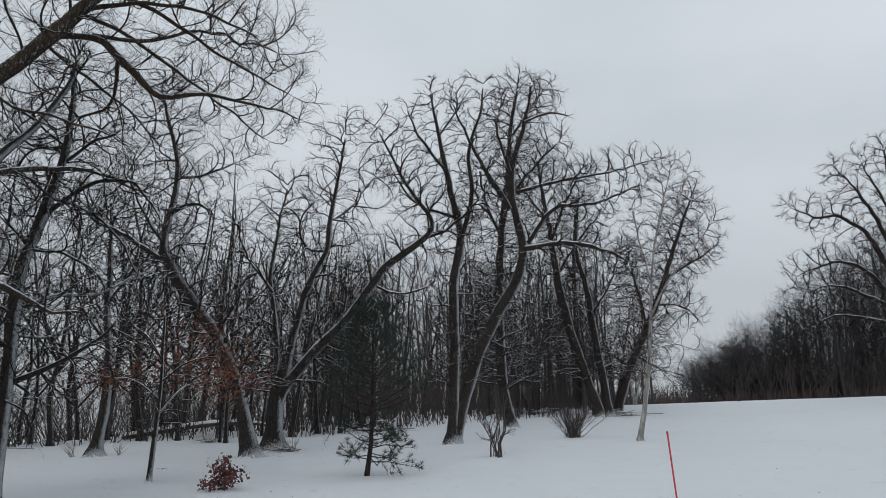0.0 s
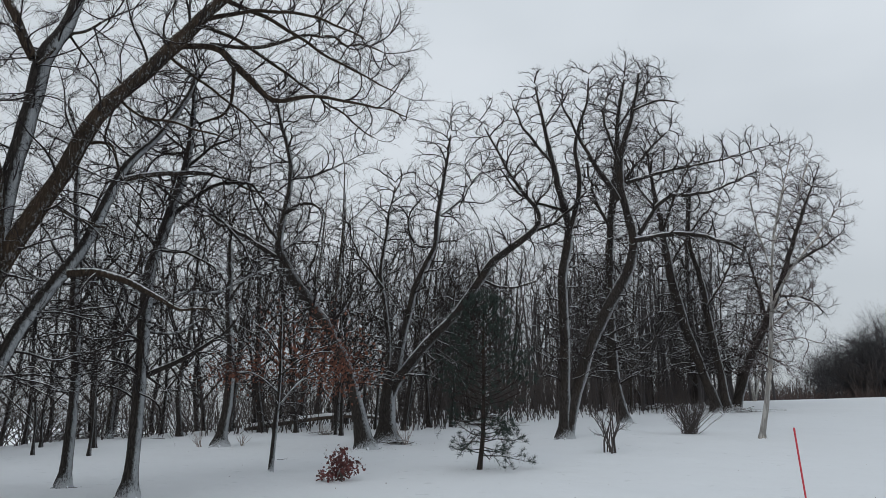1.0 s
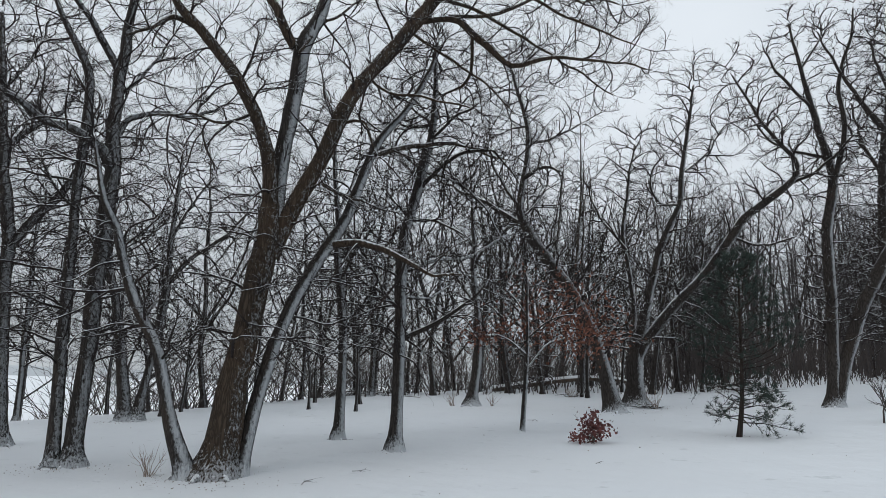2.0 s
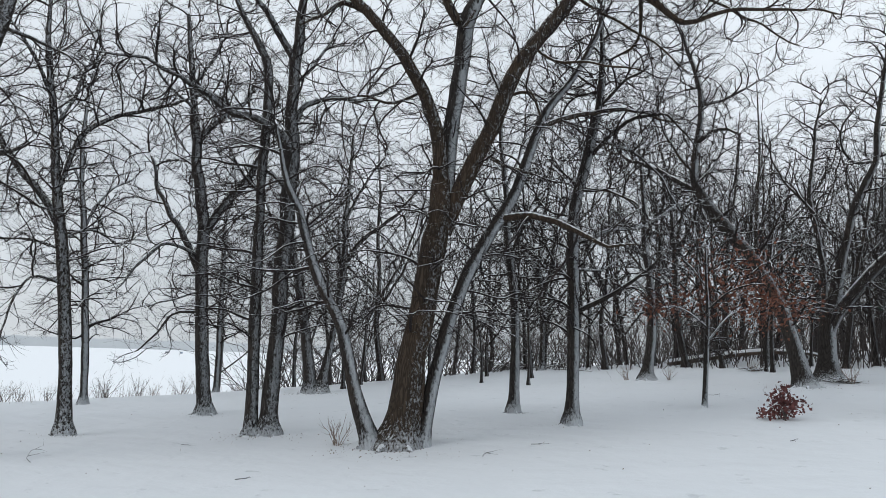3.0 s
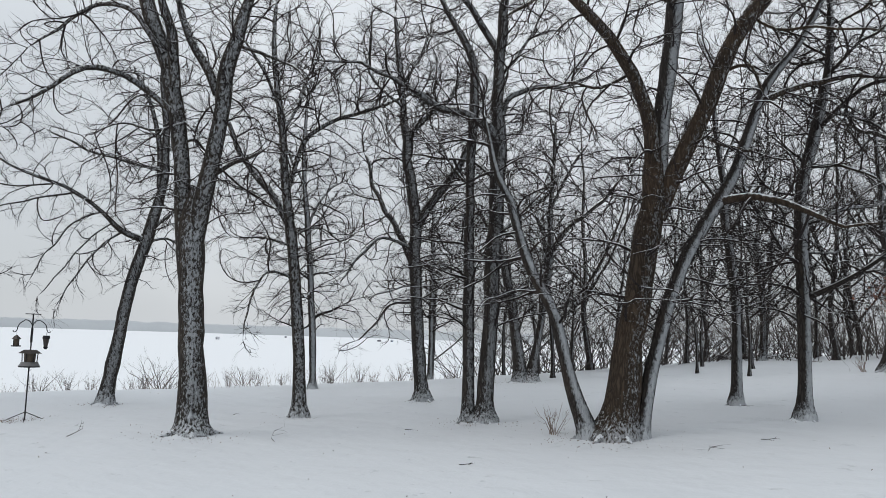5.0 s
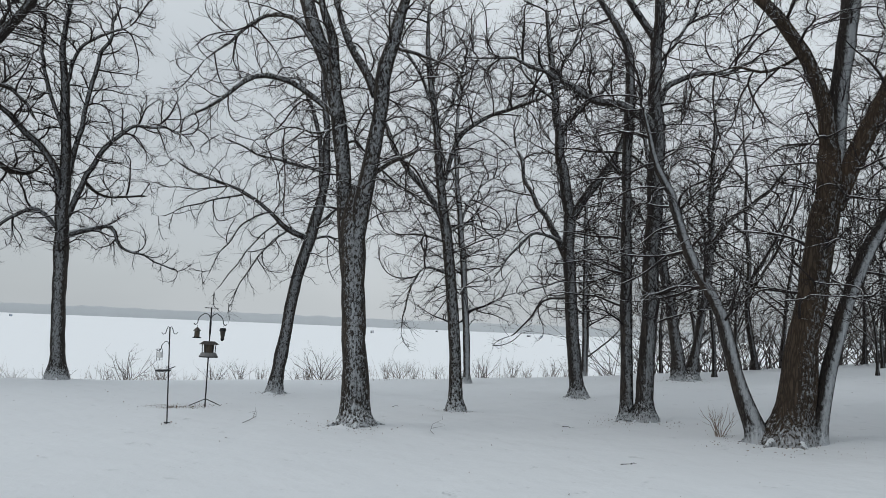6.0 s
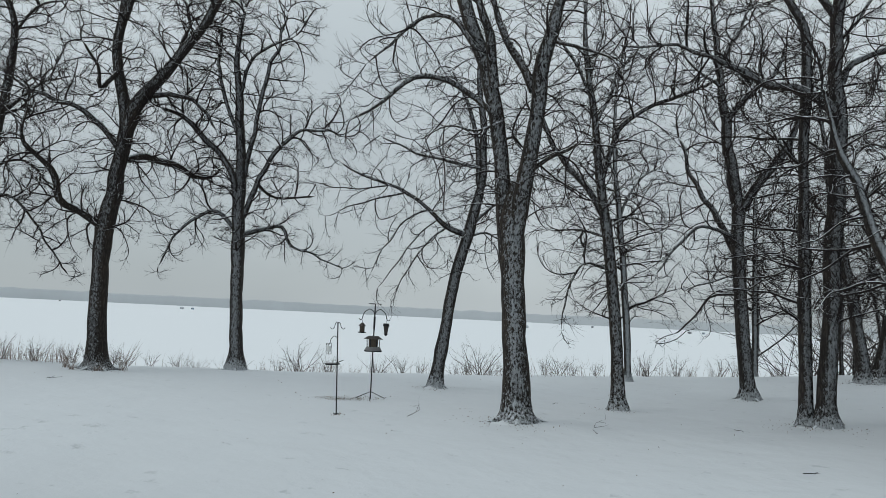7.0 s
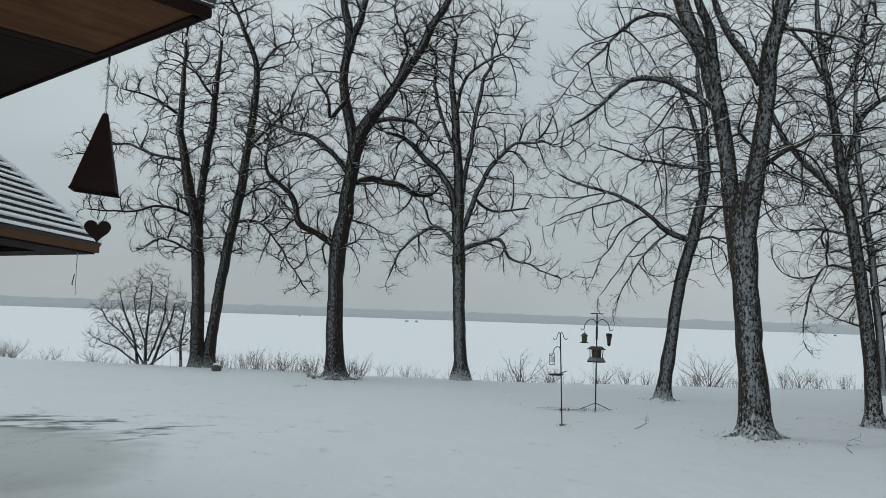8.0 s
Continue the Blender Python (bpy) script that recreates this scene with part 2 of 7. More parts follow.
def array_mesh(name, sets, mat, parent=None, smooth=True):
    """One mesh from several (verts, quads, tris) sets of arrays."""
    vs, qs, ts, o = [], [], [], 0
    for v, q, t in sets:
        vs.append(v), qs.append(q + o), ts.append(t + o)
        o += len(v)
    v, q, t = np.concatenate(vs), np.concatenate(qs), np.concatenate(ts)
    me = bpy.data.meshes.new(name)
    me.vertices.add(len(v))
    me.vertices.foreach_set("co", v.astype(np.float32).ravel())
    loops = np.concatenate([q.ravel(), t.ravel()]).astype(np.int32)
    me.loops.add(len(loops))
    me.loops.foreach_set("vertex_index", loops)
    me.polygons.add(len(q) + len(t))
    starts = np.concatenate([np.arange(len(q)) * 4, len(q) * 4 + np.arange(len(t)) * 3]).astype(np.int32)
    me.polygons.foreach_set("loop_start", starts)
    if smooth:
        me.polygons.foreach_set("use_smooth", np.ones(len(me.polygons), dtype=bool))
    me.update(calc_edges=True)
    me.materials.append(mat)
    ob = new(name, me)
    if parent is not None:
        ob.parent = parent
    return ob


def smooth_line(pts, step):
    """A Catmull-Rom line through (x, y, z, r) points, resampled about every step metres."""
    p = np.array(pts, float)
    p = np.vstack([2 * p[0] - p[1], p, 2 * p[-1] - p[-2]])
    out = []
    for i in range(1, len(p) - 2):
        a, b, c, d = p[i - 1], p[i], p[i + 1], p[i + 2]
        k = max(2, int(np.linalg.norm(c[:3] - b[:3]) / step))
        s = (np.arange(k) / k)[:, None]
        out.append(0.5 * (2 * b + (c - a) * s + (2 * a - 5 * b + 4 * c - d) * s**2 + (3 * b - a - 3 * c + d) * s**3))
    out.append(p[-2:-1])
    line = np.concatenate(out)
    line[:, 3] = np.maximum(line[:, 3], 0.003)
    return line


def spawn(rng, par, prad, m, length, spread, up, n, r, lo=0.2, wig=0.22, taper=0.25, droop=0.0, floor=-1.0):
    """m side shoots from each line of par (N, k, 3): a new set of lines (N * m, n, 3) and their radii."""
    N, k, _ = par.shape
    s = lo + (1 - lo) * (np.arange(m)[None] + rng.random((N, m))) / m
    f = s * (k - 1)
    i = np.minimum(f.astype(int), k - 2)
    w = (f - i)[..., None]
    idx = np.arange(N)[:, None]
    start = par[idx, i] * (1 - w) + par[idx, i + 1] * w
    tan = par[idx, i + 1] - par[idx, i]
    tan /= np.linalg.norm(tan, axis=2, keepdims=True) + 1e-9
    pr = prad[idx, i] * (1 - w[..., 0]) + prad[idx, i + 1] * w[..., 0]
    rnd = rng.normal(size=(N, m, 3))
    perp = rnd - (rnd * tan).sum(2, keepdims=True) * tan
    perp /= np.linalg.norm(perp, axis=2, keepdims=True) + 1e-9
    ang = np.radians(spread) * rng.uniform(0.6, 1.3, (N, m, 1))
    d = np.cos(ang) * tan + np.sin(ang) * perp
    d[..., 2] = np.maximum(d[..., 2], floor)
    L = length * rng.uniform(0.5, 1.3, (N, m)) * (1.2 - 0.8 * s)
    start, d, L, pr = start.reshape(-1, 3), d.reshape(-1, 3), L.reshape(-1, 1), pr.reshape(-1)
    pts = [start]
    for j in range(n - 1):
        d = d + rng.normal(size=d.shape) * wig + np.array([0, 0, up - droop * j / n])
        d /= np.linalg.norm(d, axis=1, keepdims=True) + 1e-9
        pts.append(pts[-1] + d * L / (n - 1))
    pts = np.stack(pts, axis=1)
    r0 = np.minimum(pr * 0.75, r * rng.uniform(0.7, 1.2, pr.shape))
    rad = r0[:, None] * (1 - (1 - taper) * np.linspace(0, 1, n)[None])
    return pts, rad


def grow_crown(rng, wood, goals, step, tip, up, wig):
    """Branches that grow from old wood (x, y, z, r, tangent) towards open room, the goals. Returns sets of equally long lines and their radii."""
    n0 = len(wood)
    way = wood[:, 4:7] / (np.linalg.norm(wood[:, 4:7], axis=1, keepdims=True) + 1e-9)
    par, kids = [np.full(n0, -1)], np.zeros(n0, int)
    home = wood[:, :3].copy()
    P = wood[:, :3].copy()
    near_d, near_i = np.full(len(goals), 1e9), np.zeros(len(goals), int)

    def meet(pts, first, live):
        for c in range(0, len(pts), 400):
            d = np.linalg.norm(goals[live][:, None] - pts[None, c:c + 400], axis=2)
            j = d.argmin(axis=1)
            dj = d[np.arange(len(j)), j]
            hit = dj < near_d[live]
            near_d[live] = np.where(hit, dj, near_d[live])
            near_i[live] = np.where(hit, j + first + c, near_i[live])

    meet(P, 0, np.arange(len(goals)))
    live = np.where(near_d > step * 1.2)[0]
    for _ in range(34):
        if not len(live):
            break
        node, inv = np.unique(near_i[live], return_inverse=True)
        pull = np.zeros((len(node), 3))
        to = goals[live] - P[near_i[live]]
        to /= np.linalg.norm(to, axis=1, keepdims=True) + 1e-9
        ahead = (to * way[near_i[live]]).sum(axis=1, keepdims=True) > -0.2   # no shoot doubles back
        np.add.at(pull, inv, to * ahead)
        some = np.linalg.norm(pull, axis=1) > 1e-6
        pull /= np.linalg.norm(pull, axis=1, keepdims=True) + 1e-9
        ok = some & (kids[node] < np.where(node < n0, 2, 3))
        node, pull = node[ok], pull[ok]
        if not len(node):
            break
        out = P[node] - home[node]
        out /= np.linalg.norm(out, axis=1, keepdims=True) + 0.05
        d = pull + way[node] * 0.55 + out * 0.55 + rng.normal(size=pull.shape) * wig * 1.25 + np.array([0, 0, up])
        d /= np.linalg.norm(d, axis=1, keepdims=True) + 1e-9
        fresh = P[node] + d * step
        kids[node] += 1
        first = len(P)
        P, way, home = np.vstack([P, fresh]), np.vstack([way, d]), np.vstack([home, home[node]])
        par.append(node)
        kids = np.concatenate([kids, np.zeros(len(node), int)])
        meet(fresh, first, live)
        live = live[near_d[live] > step * 1.05]
    par = np.concatenate(par)
    n = len(P)
    flow = np.zeros(n)
    heir, best = np.full(n, -1), np.zeros(n)
    for i in range(n - 1, n0 - 1, -1):
        flow[i] += tip**2 if flow[i] == 0 else 0.5 * tip**2
        flow[par[i]] += flow[i]
        if flow[i] > best[par[i]]:
            best[par[i]], heir[par[i]] = flow[i], i
    rad = np.maximum(flow, 1e-12) ** 0.5
    rad[:n0] = wood[:, 3]
    for i in range(n0, n):
        rad[i] = min(rad[i], rad[par[i]] * (0.72 if par[i] < n0 else 1.0))
    for _ in range(1):   # ease the kinks
        old = P.copy()
        new_ = np.arange(n0, n)
        nxt = np.where(heir[new_] >= 0, heir[new_], new_)
        P[new_] = 0.5 * old[new_] + 0.25 * old[par[new_]] + 0.25 * old[nxt]
    sets = collections.defaultdict(list)
    for i in range(n0, n):
        if par[i] >= n0 and heir[par[i]] == i:
            continue
        row, j = [(*P[par[i]], rad[i])], i
        while j >= 0:
            row.append((*P[j], rad[j]))
            j = heir[j]
        k = next(c for c in (2, 3, 4, 6, 9, 13, 18, 26, 40) if c >= len(row))
        row = np.array(row)
        f = np.linspace(0, len(row) - 1, k)
        sets[k].append(np.stack([np.interp(f, np.arange(len(row)), row[:, c]) for c in range(4)], axis=1))
    return [(np.array(v)[:, :, :3], np.array(v)[:, :, 3]) for v in (sets[k] for k in sorted(sets))]


def even(line, n):
    """A line of (x, y, z, r) rows resampled to n rows at even steps."""
    d = np.concatenate([[0], np.cumsum(np.linalg.norm(np.diff(line[:, :3], axis=0), axis=1))])
    s = np.linspace(0, d[-1], n)
    return np.stack([np.interp(s, d, line[:, c]) for c in range(4)], axis=1), d[-1]


def snow_skirt(foot, r, seed, tree):
    """Snow drifted up round the foot of a trunk, with an uneven rim."""
    K, verts, faces = 22, [], []
    for q, z in ((2.2, -0.06), (1.75, 0.01), (1.38, 0.03), (1.1, 0.06), (0.8, 0.065)):
        for k in range(K):
            a = 2 * math.pi * k / K
            w = 1 + 0.25 * noise.noise((math.cos(a) * 1.5 + seed, math.sin(a) * 1.5, q))
            up_ = max(0.3, 1 + 0.9 * noise.noise((math.cos(a) * 2 + 5, math.sin(a) * 2, seed)))
            verts.append((foot[0] + r * q * w * math.cos(a), foot[1] + r * q * w * math.sin(a), (z * up_ if z > 0 else z)))
    for i in range(4):
        for k in range(K):
            k2 = (k + 1) % K
            faces.append((i * K + k, i * K + k2, (i + 1) * K + k2, (i + 1) * K + k))
    mesh_object("snow_skirt", verts, faces, M_SNOW, tree, "snow drifted round the trunk foot", True)


def bare_tree(name, x, y, turn, label, lines, seed, bark_mat=None, twig_mat=None, dens=1.0, reach=1.0, up=0.05, droop=0.0, low=1.6, wig=0.30, thick=None, category="tree", fine=2, sunk=0.15, group="", skirt=True):
    """A leafless tree: lines are (kind, (x, y, z, r), ...) in the tree's own space; S are stems, W stems that caught more snow, L limbs. The crown is grown on them."""
    rng = np.random.default_rng(seed)
    if thick is None:
        thick = min(1.4, max(1.0, math.hypot(x, y) / 20))
    tree = thing(name, pose(x, y, ground_z(x, y) - 0.02, 0, 0, turn), label, category, group)
    near = fine > 0
    src = []
    first = True
    for kind, *pts in lines:
        line = smooth_line(pts, 0.16 if kind == "L" else 0.22)
        k = len(line)
        amp = (0.35 if kind == "L" else 0.14) * line[:, 3:4] + (0.022 if kind == "L" else 0.005)
        raw = rng.normal(size=(k + 2, 3))
        jit = (raw[:-2] + 1.6 * raw[1:-1] + raw[2:]) / 2.1
        line[:, :3] += jit * amp * np.linspace(0.05, 1, k)[:, None]
        line[:, 3] *= 1 + rng.normal(size=k) * 0.025
        if kind != "L" and line[0, 2] < 0.35:   # root flare
            line[:, 3] *= 1 + 0.35 * np.exp(-np.maximum(line[:, 2], 0) / 0.16)
        if first:
            line[0, 2] -= sunk
        first = False
        if line[-1, 3] > 0.07:
            d = line[-1, :3] - line[-3, :3]
            d /= np.linalg.norm(d)
            e = line[-1, 3]
            line = np.vstack([line, [*(line[-1, :3] + d * e * 0.8), e * 0.8], [*(line[-1, :3] + d * e * 1.5), e * 0.35], [*(line[-1, :3] + d * e * 1.7), 0.01]])
        if near and kind != "L" and line[0, 2] < 0.2 and line[2, 3] > 0.05:
            if skirt:
                snow_skirt(line[0], line[2, 3], seed, tree)
            if line[2, 3] > 0.09:   # roots that run out from the foot
                q = line[2, 3]
                for k in range(5):
                    a = k * 1.257 + rng.uniform(-0.4, 0.4)
                    c, s, e = math.cos(a), math.sin(a), q * rng.uniform(1.5, 2.0)
                    rt = smooth_line([(line[0, 0] + c * q * 0.6, line[0, 1] + s * q * 0.6, 0.17, q * 0.20), (line[0, 0] + c * q * 1.15, line[0, 1] + s * q * 1.1, 0.06, q * 0.22), (line[0, 0] + c * e, line[0, 1] + s * e, 0.005, q * 0.15), (line[0, 0] + c * e * 1.3, line[0, 1] + s * e * 1.3, -0.08, q * 0.06)], 0.08)
                    array_mesh("root", [tubes(rt[None, :, :3], rt[None, :, 3], 7)], bark_mat or M_BARK, tree)
        sides = 5 if fine == 0 else 14 if line[0, 3] > 0.12 else 9 if line[0, 3] > 0.05 else 7
        v, q, t = tubes(line[None, :, :3], line[None, :, 3], sides, True)
        if near and line[0, 3] > 0.1:   # knots and hollows
            mid = line[np.minimum(np.arange(len(v)) // sides, len(line) - 1)]
            lump = np.array([noise.noise((c[0] * 3.1 + seed, c[1] * 3.1, c[2] * 1.6)) + 0.5 * noise.noise((c[0] * 11, c[1] * 11 + seed, c[2] * 5)) for c in v])
            v = mid[:, :3] + (v - mid[:, :3]) * (1 + 0.13 * lump[:, None])
        array_mesh("limb" if kind == "L" else "trunk", [(v, q, t)], M_STRIPE if kind == "W" else bark_mat or M_BARK, tree)
        src.append(line)
    # a crown that fills the room round the stems and limbs
    goals, feet = [], []
    cell = (0.66 if fine == 0 else 0.35) * min(1.0, reach) ** 0.8 / max(0.6, dens) ** 0.4
    for line in src:
        ev, length = even(line, max(6, int(np.linalg.norm(line[-1, :3] - line[0, :3]) / 0.2)))
        hang = ev[-1, 2] < ev[0, 2] + 0.1 and ev[0, 3] < 0.1
        start = 0.0 if ev[0, 2] > low or hang else low
        keep = ev[ev[:, 2] >= start] if not hang else ev[2:]
        if len(keep) < 3:
            continue
        buds = np.hstack([keep, np.gradient(keep[:, :3], axis=0)])
        gap = rng.uniform(0.7, 1.3, len(keep)) * (0.34 + 2.0 * keep[:, 3]) * (1.6 if fine == 0 else 1.0)
        mile = np.cumsum(0.2 / gap).astype(int)
        sprout = np.concatenate([[True], np.diff(mile) > 0])
        sprout[-1] = True
        feet.append(buds[sprout])
        size = reach * ((0.55 if hang else 0.75) + (0.11 if hang else 0.24) * min(length, 5.0))
        k = int(len(keep) * 0.2 * 34 * size**2 / cell**2 * 0.35) + 30
        f = rng.uniform(0.0, len(keep) - 1.0, k)
        base = np.stack([np.interp(f, np.arange(len(keep)), keep[:, c]) for c in range(3)], axis=1)
        off = rng.normal(size=(k, 3))
        off *= (size * (0.92 - 0.34 * f / len(keep)) * rng.random(k) ** 0.4 / np.linalg.norm(off, axis=1))[:, None]
        off[:, 2] = off[:, 2] * 0.85 + (0.08 - droop * 1.5) * size
        p = base + off
        goals.append(p[p[:, 2] > (0.3 if hang else min(start, low)) + (0.0 if hang else 0.25)])
    goals = np.concatenate(goals)
    _, pick = np.unique(np.floor(goals / cell).astype(int), axis=0, return_index=True)
    goals = goals[rng.permutation(pick)[:3600]]
    tip = 0.0048 * thick
    chains = grow_crown(rng, np.concatenate(feet), goals, cell * 0.58, tip, up - droop * 0.8, wig)
    boughs, twigs = [], []
    for p, r in chains:
        n = p.shape[1]
        boughs.append(tubes(p, r, 4 if near and r.max() > 0.02 else 3))
        q, t = spawn(rng, p, r, max(1, round(n * (1.25 if near else 1.05))), 0.46 * reach, 38, up + 0.08, 3 if near and thick < 1.02 else 2, tip * 0.95, 0.05, wig * 0.8, 0.55, droop)
        twigs.append(tubes(q, t, 3))
        if fine > 1:
            q, t = spawn(rng, q, t, fine - 1, 0.24 * reach, 36, up + 0.05, 2, tip * 0.8, 0.2, wig, 0.6, droop)
            twigs.append(tubes(q, t, 3))
    tagged(array_mesh("branchwork", boughs, twig_mat or M_BRANCH, tree), kind="stuff")
    tagged(array_mesh("crown", twigs, twig_mat or M_TWIG, tree), kind="stuff")
    return tree


class Skeleton:
    """The stems and limbs that shape one tree: each swings back by sway metres towards its tip and runs through (across, height, radius)."""

    def __init__(self, name, x, y, turn, label):
        self.args, self.lines = (name, x, y, turn, label), []

    def add(self, kind, sway, points):
        n = len(points) - 1
        self.lines.append((kind, *((px, sway * (i / n) ** 1.2, pz, pr) for i, (px, pz, pr) in enumerate(points))))

    def stem(self, sway, *points):
        self.add("S", sway, points)

    def snowy_stem(self, sway, *points):
        self.add("W", sway, points)

    def limb(self, sway, *points):
        self.add("L", sway, points)

    def grow(self, seed, *rest, **more):
        return bare_tree(*self.args, self.lines, seed, *rest, **more)


# ---- the ground: yard, hill, bank and frozen lake as one sheet ----
LAKE = -3.2


def bank_edge(y):
    if y < -3:
        return -25.3 + 0.33 * (y + 3)
    if y < 4:
        return -25.3
    if y < 38:
        return -25.3 + 0.075 * (y - 4) ** 1.434
    return -25.3 + 0.075 * 34**1.434 + 0.34 * (y - 38)


def ground_z(x, y):
    u = y + 0.35 * x - 3
    h = 0.066 * (u if u > 60 else 2 * math.log1p(math.exp(u / 2)))
    h = h if h < 3.4 else 3.4 + 1.5 * (1 - math.exp(-(h - 3.4) / 1.5))
    h += 0.62 * min(1, max(0, (x - 9) / 24)) * min(1, max(0, (y - 24) / 26))
    d = bank_edge(y) + 0.6 * math.sin(y * 0.4) - x
    s = min(1, max(0, d / 8.0))
    s = s * s * (3 - 2 * s)
    z = h * (1 - s) + LAKE * s
    far = math.hypot(x, y)
    soft = (1 - s) * min(1, max(0, (140 - far) / 60))
    z += soft * (0.05 * noise.noise((x * 0.25, y * 0.25, 3.1)) + 0.018 * noise.noise((x * 1.1, y * 1.1, 7.7)))
    return z


def build_ground():
    radii = [0.0]
    r = 0.6
    while r < 4500:
        radii.append(r)
        r += max(0.35, r * (0.026 if r < 120 else 0.09))
    K = 240
    verts, faces = [(0, 0, ground_z(0, 0))], []
    for r in radii[1:]:
        for k in range(K):
            a = 2 * math.pi * k / K
            x, y = r * math.cos(a), r * math.sin(a)
            verts.append((x, y, ground_z(x, y)))
    for k in range(K):
        faces.append((0, 1 + k, 1 + (k + 1) % K))
    for i in range(len(radii) - 2):
        b = 1 + i * K
        for k in range(K):
            k2 = (k + 1) % K
            faces.append((b + k, b + K + k, b + K + k2, b + k2))
    ob = mesh_object("ground", verts, faces, M_SNOW, None, "", True)
    tagged(ob, "snow-covered yard, hill and frozen lake", "ground", kind="structure")


build_ground()


# ---- the single trees of the yard, each on its own stems and limbs ----

tree = Skeleton("forked_tree", -9.25, 10.30, 41.0, "large brown tree with several spreading snow-lined stems")
tree.stem(0, (0.11, -0.08, 0.40), (0.19, 0.37, 0.315), (0.29, 1.13, 0.25), (0.46, 2.35, 0.22), (0.60, 3.45, 0.21), (0.69, 4.11, 0.21), (0.72, 4.54, 0.17))
tree.stem(-0.6, (0.72, 4.30, 0.15), (0.65, 5.24, 0.12), (0.34, 6.09, 0.11), (-0.16, 6.84, 0.10), (-0.68, 7.41, 0.088), (-0.99, 7.63, 0.074), (-1.40, 8.19, 0.046))
tree.snowy_stem(0.8, (0.81, 4.12, 0.14), (0.85, 5.31, 0.135), (1.04, 6.69, 0.145), (1.14, 7.59, 0.15), (1.36, 8.24, 0.13), (1.52, 8.91, 0.11), (1.48, 10.07, 0.065))
tree.stem(-0.4, (0.77, 3.65, 0.15), (0.99, 4.27, 0.15), (1.29, 4.92, 0.145), (1.58, 5.59, 0.145), (1.84, 6.33, 0.145), (2.30, 7.07, 0.135), (3.00, 8.07, 0.13), (3.53, 8.80, 0.12), (3.96, 9.42, 0.096), (4.94, 10.37, 0.050))
tree.snowy_stem(0.9, (0.50, 0.0, 0.16), (0.56, 0.35, 0.13), (0.73, 1.30, 0.12), (1.01, 2.39, 0.11), (1.38, 3.26, 0.11), (1.80, 3.98, 0.11), (2.10, 4.53, 0.10), (2.32, 5.20, 0.091), (2.68, 6.14, 0.078), (3.19, 6.81, 0.065), (3.66, 7.74, 0.050), (3.82, 8.53, 0.030))
tree.snowy_stem(-1, (-0.30, 0.0, 0.19), (-0.36, 0.22, 0.15), (-0.60, 0.87, 0.115), (-0.88, 1.94, 0.094), (-1.24, 2.66, 0.087), (-1.49, 3.37, 0.080), (-1.61, 3.84, 0.068), (-1.81, 4.21, 0.055), (-1.93, 4.74, 0.036), (-2.05, 5.27, 0.021))
tree.limb(-0.8, (-0.70, 7.53, 0.056), (-1.11, 7.58, 0.048), (-1.38, 7.27, 0.036), (-1.77, 6.88, 0.022))
tree.limb(0.5, (0.94, 7.43, 0.081), (0.67, 8.00, 0.081), (0.36, 8.71, 0.060), (0.15, 9.53, 0.038))
tree.limb(-1.2, (2.99, 8.20, 0.055), (3.75, 8.37, 0.060), (4.14, 8.10, 0.071), (4.88, 7.49, 0.052), (5.59, 7.67, 0.036), (6.55, 7.66, 0.024), (7.41, 7.49, 0.016))
tree.limb(0.8, (3.78, 8.50, 0.040), (4.76, 8.81, 0.038), (6.08, 9.55, 0.031), (7.86, 9.78, 0.019))
tree.limb(1, (4.25, 8.19, 0.041), (4.31, 7.50, 0.029), (3.91, 7.27, 0.021))
tree.limb(-1.5, (3.54, 8.90, 0.048), (4.51, 9.24, 0.036), (5.47, 9.17, 0.028), (6.26, 8.63, 0.016))
tree.limb(-1.2, (1.83, 3.94, 0.072), (2.19, 3.97, 0.064), (2.63, 3.86, 0.057), (2.97, 3.66, 0.046), (3.39, 3.42, 0.028), (3.89, 3.37, 0.017))
tree.limb(1.5, (2.49, 5.63, 0.052), (2.94, 5.88, 0.050), (3.55, 6.12, 0.044), (4.45, 6.32, 0.034), (5.58, 6.24, 0.022))
tree.limb(1.2, (3.54, 8.85, 0.040), (4.53, 8.77, 0.038), (5.62, 8.52, 0.030), (6.80, 8.19, 0.023), (7.95, 7.87, 0.014))
tree.limb(-0.8, (3.96, 9.48, 0.049), (5.05, 9.17, 0.037), (6.16, 8.58, 0.025), (7.39, 8.12, 0.013))
tree.limb(-1.5, (2.18, 7.15, 0.030), (2.63, 6.67, 0.026), (3.21, 6.50, 0.022), (3.85, 6.12, 0.014))
tree.limb(0.6, (2.94, 8.14, 0.031), (3.64, 7.84, 0.028), (4.64, 7.42, 0.021), (5.46, 6.94, 0.013))
tree.limb(1.2, (1.01, 7.34, 0.033), (1.49, 8.20, 0.031), (2.26, 9.16, 0.021))
tree.limb(-1, (0.35, 6.14, 0.032), (-0.19, 5.82, 0.027), (-0.75, 5.79, 0.020), (-1.31, 5.57, 0.012))
tree.limb(0.7, (1.58, 4.99, 0.029), (2.11, 4.87, 0.034), (2.47, 4.95, 0.019))
tree.limb(-0.5, (1.87, 6.15, 0.030), (2.22, 6.14, 0.029), (2.39, 5.58, 0.018))
tree.grow(11, bark_mat=M_BROWN, dens=1.45, reach=1.1, fine=3, skirt=False)

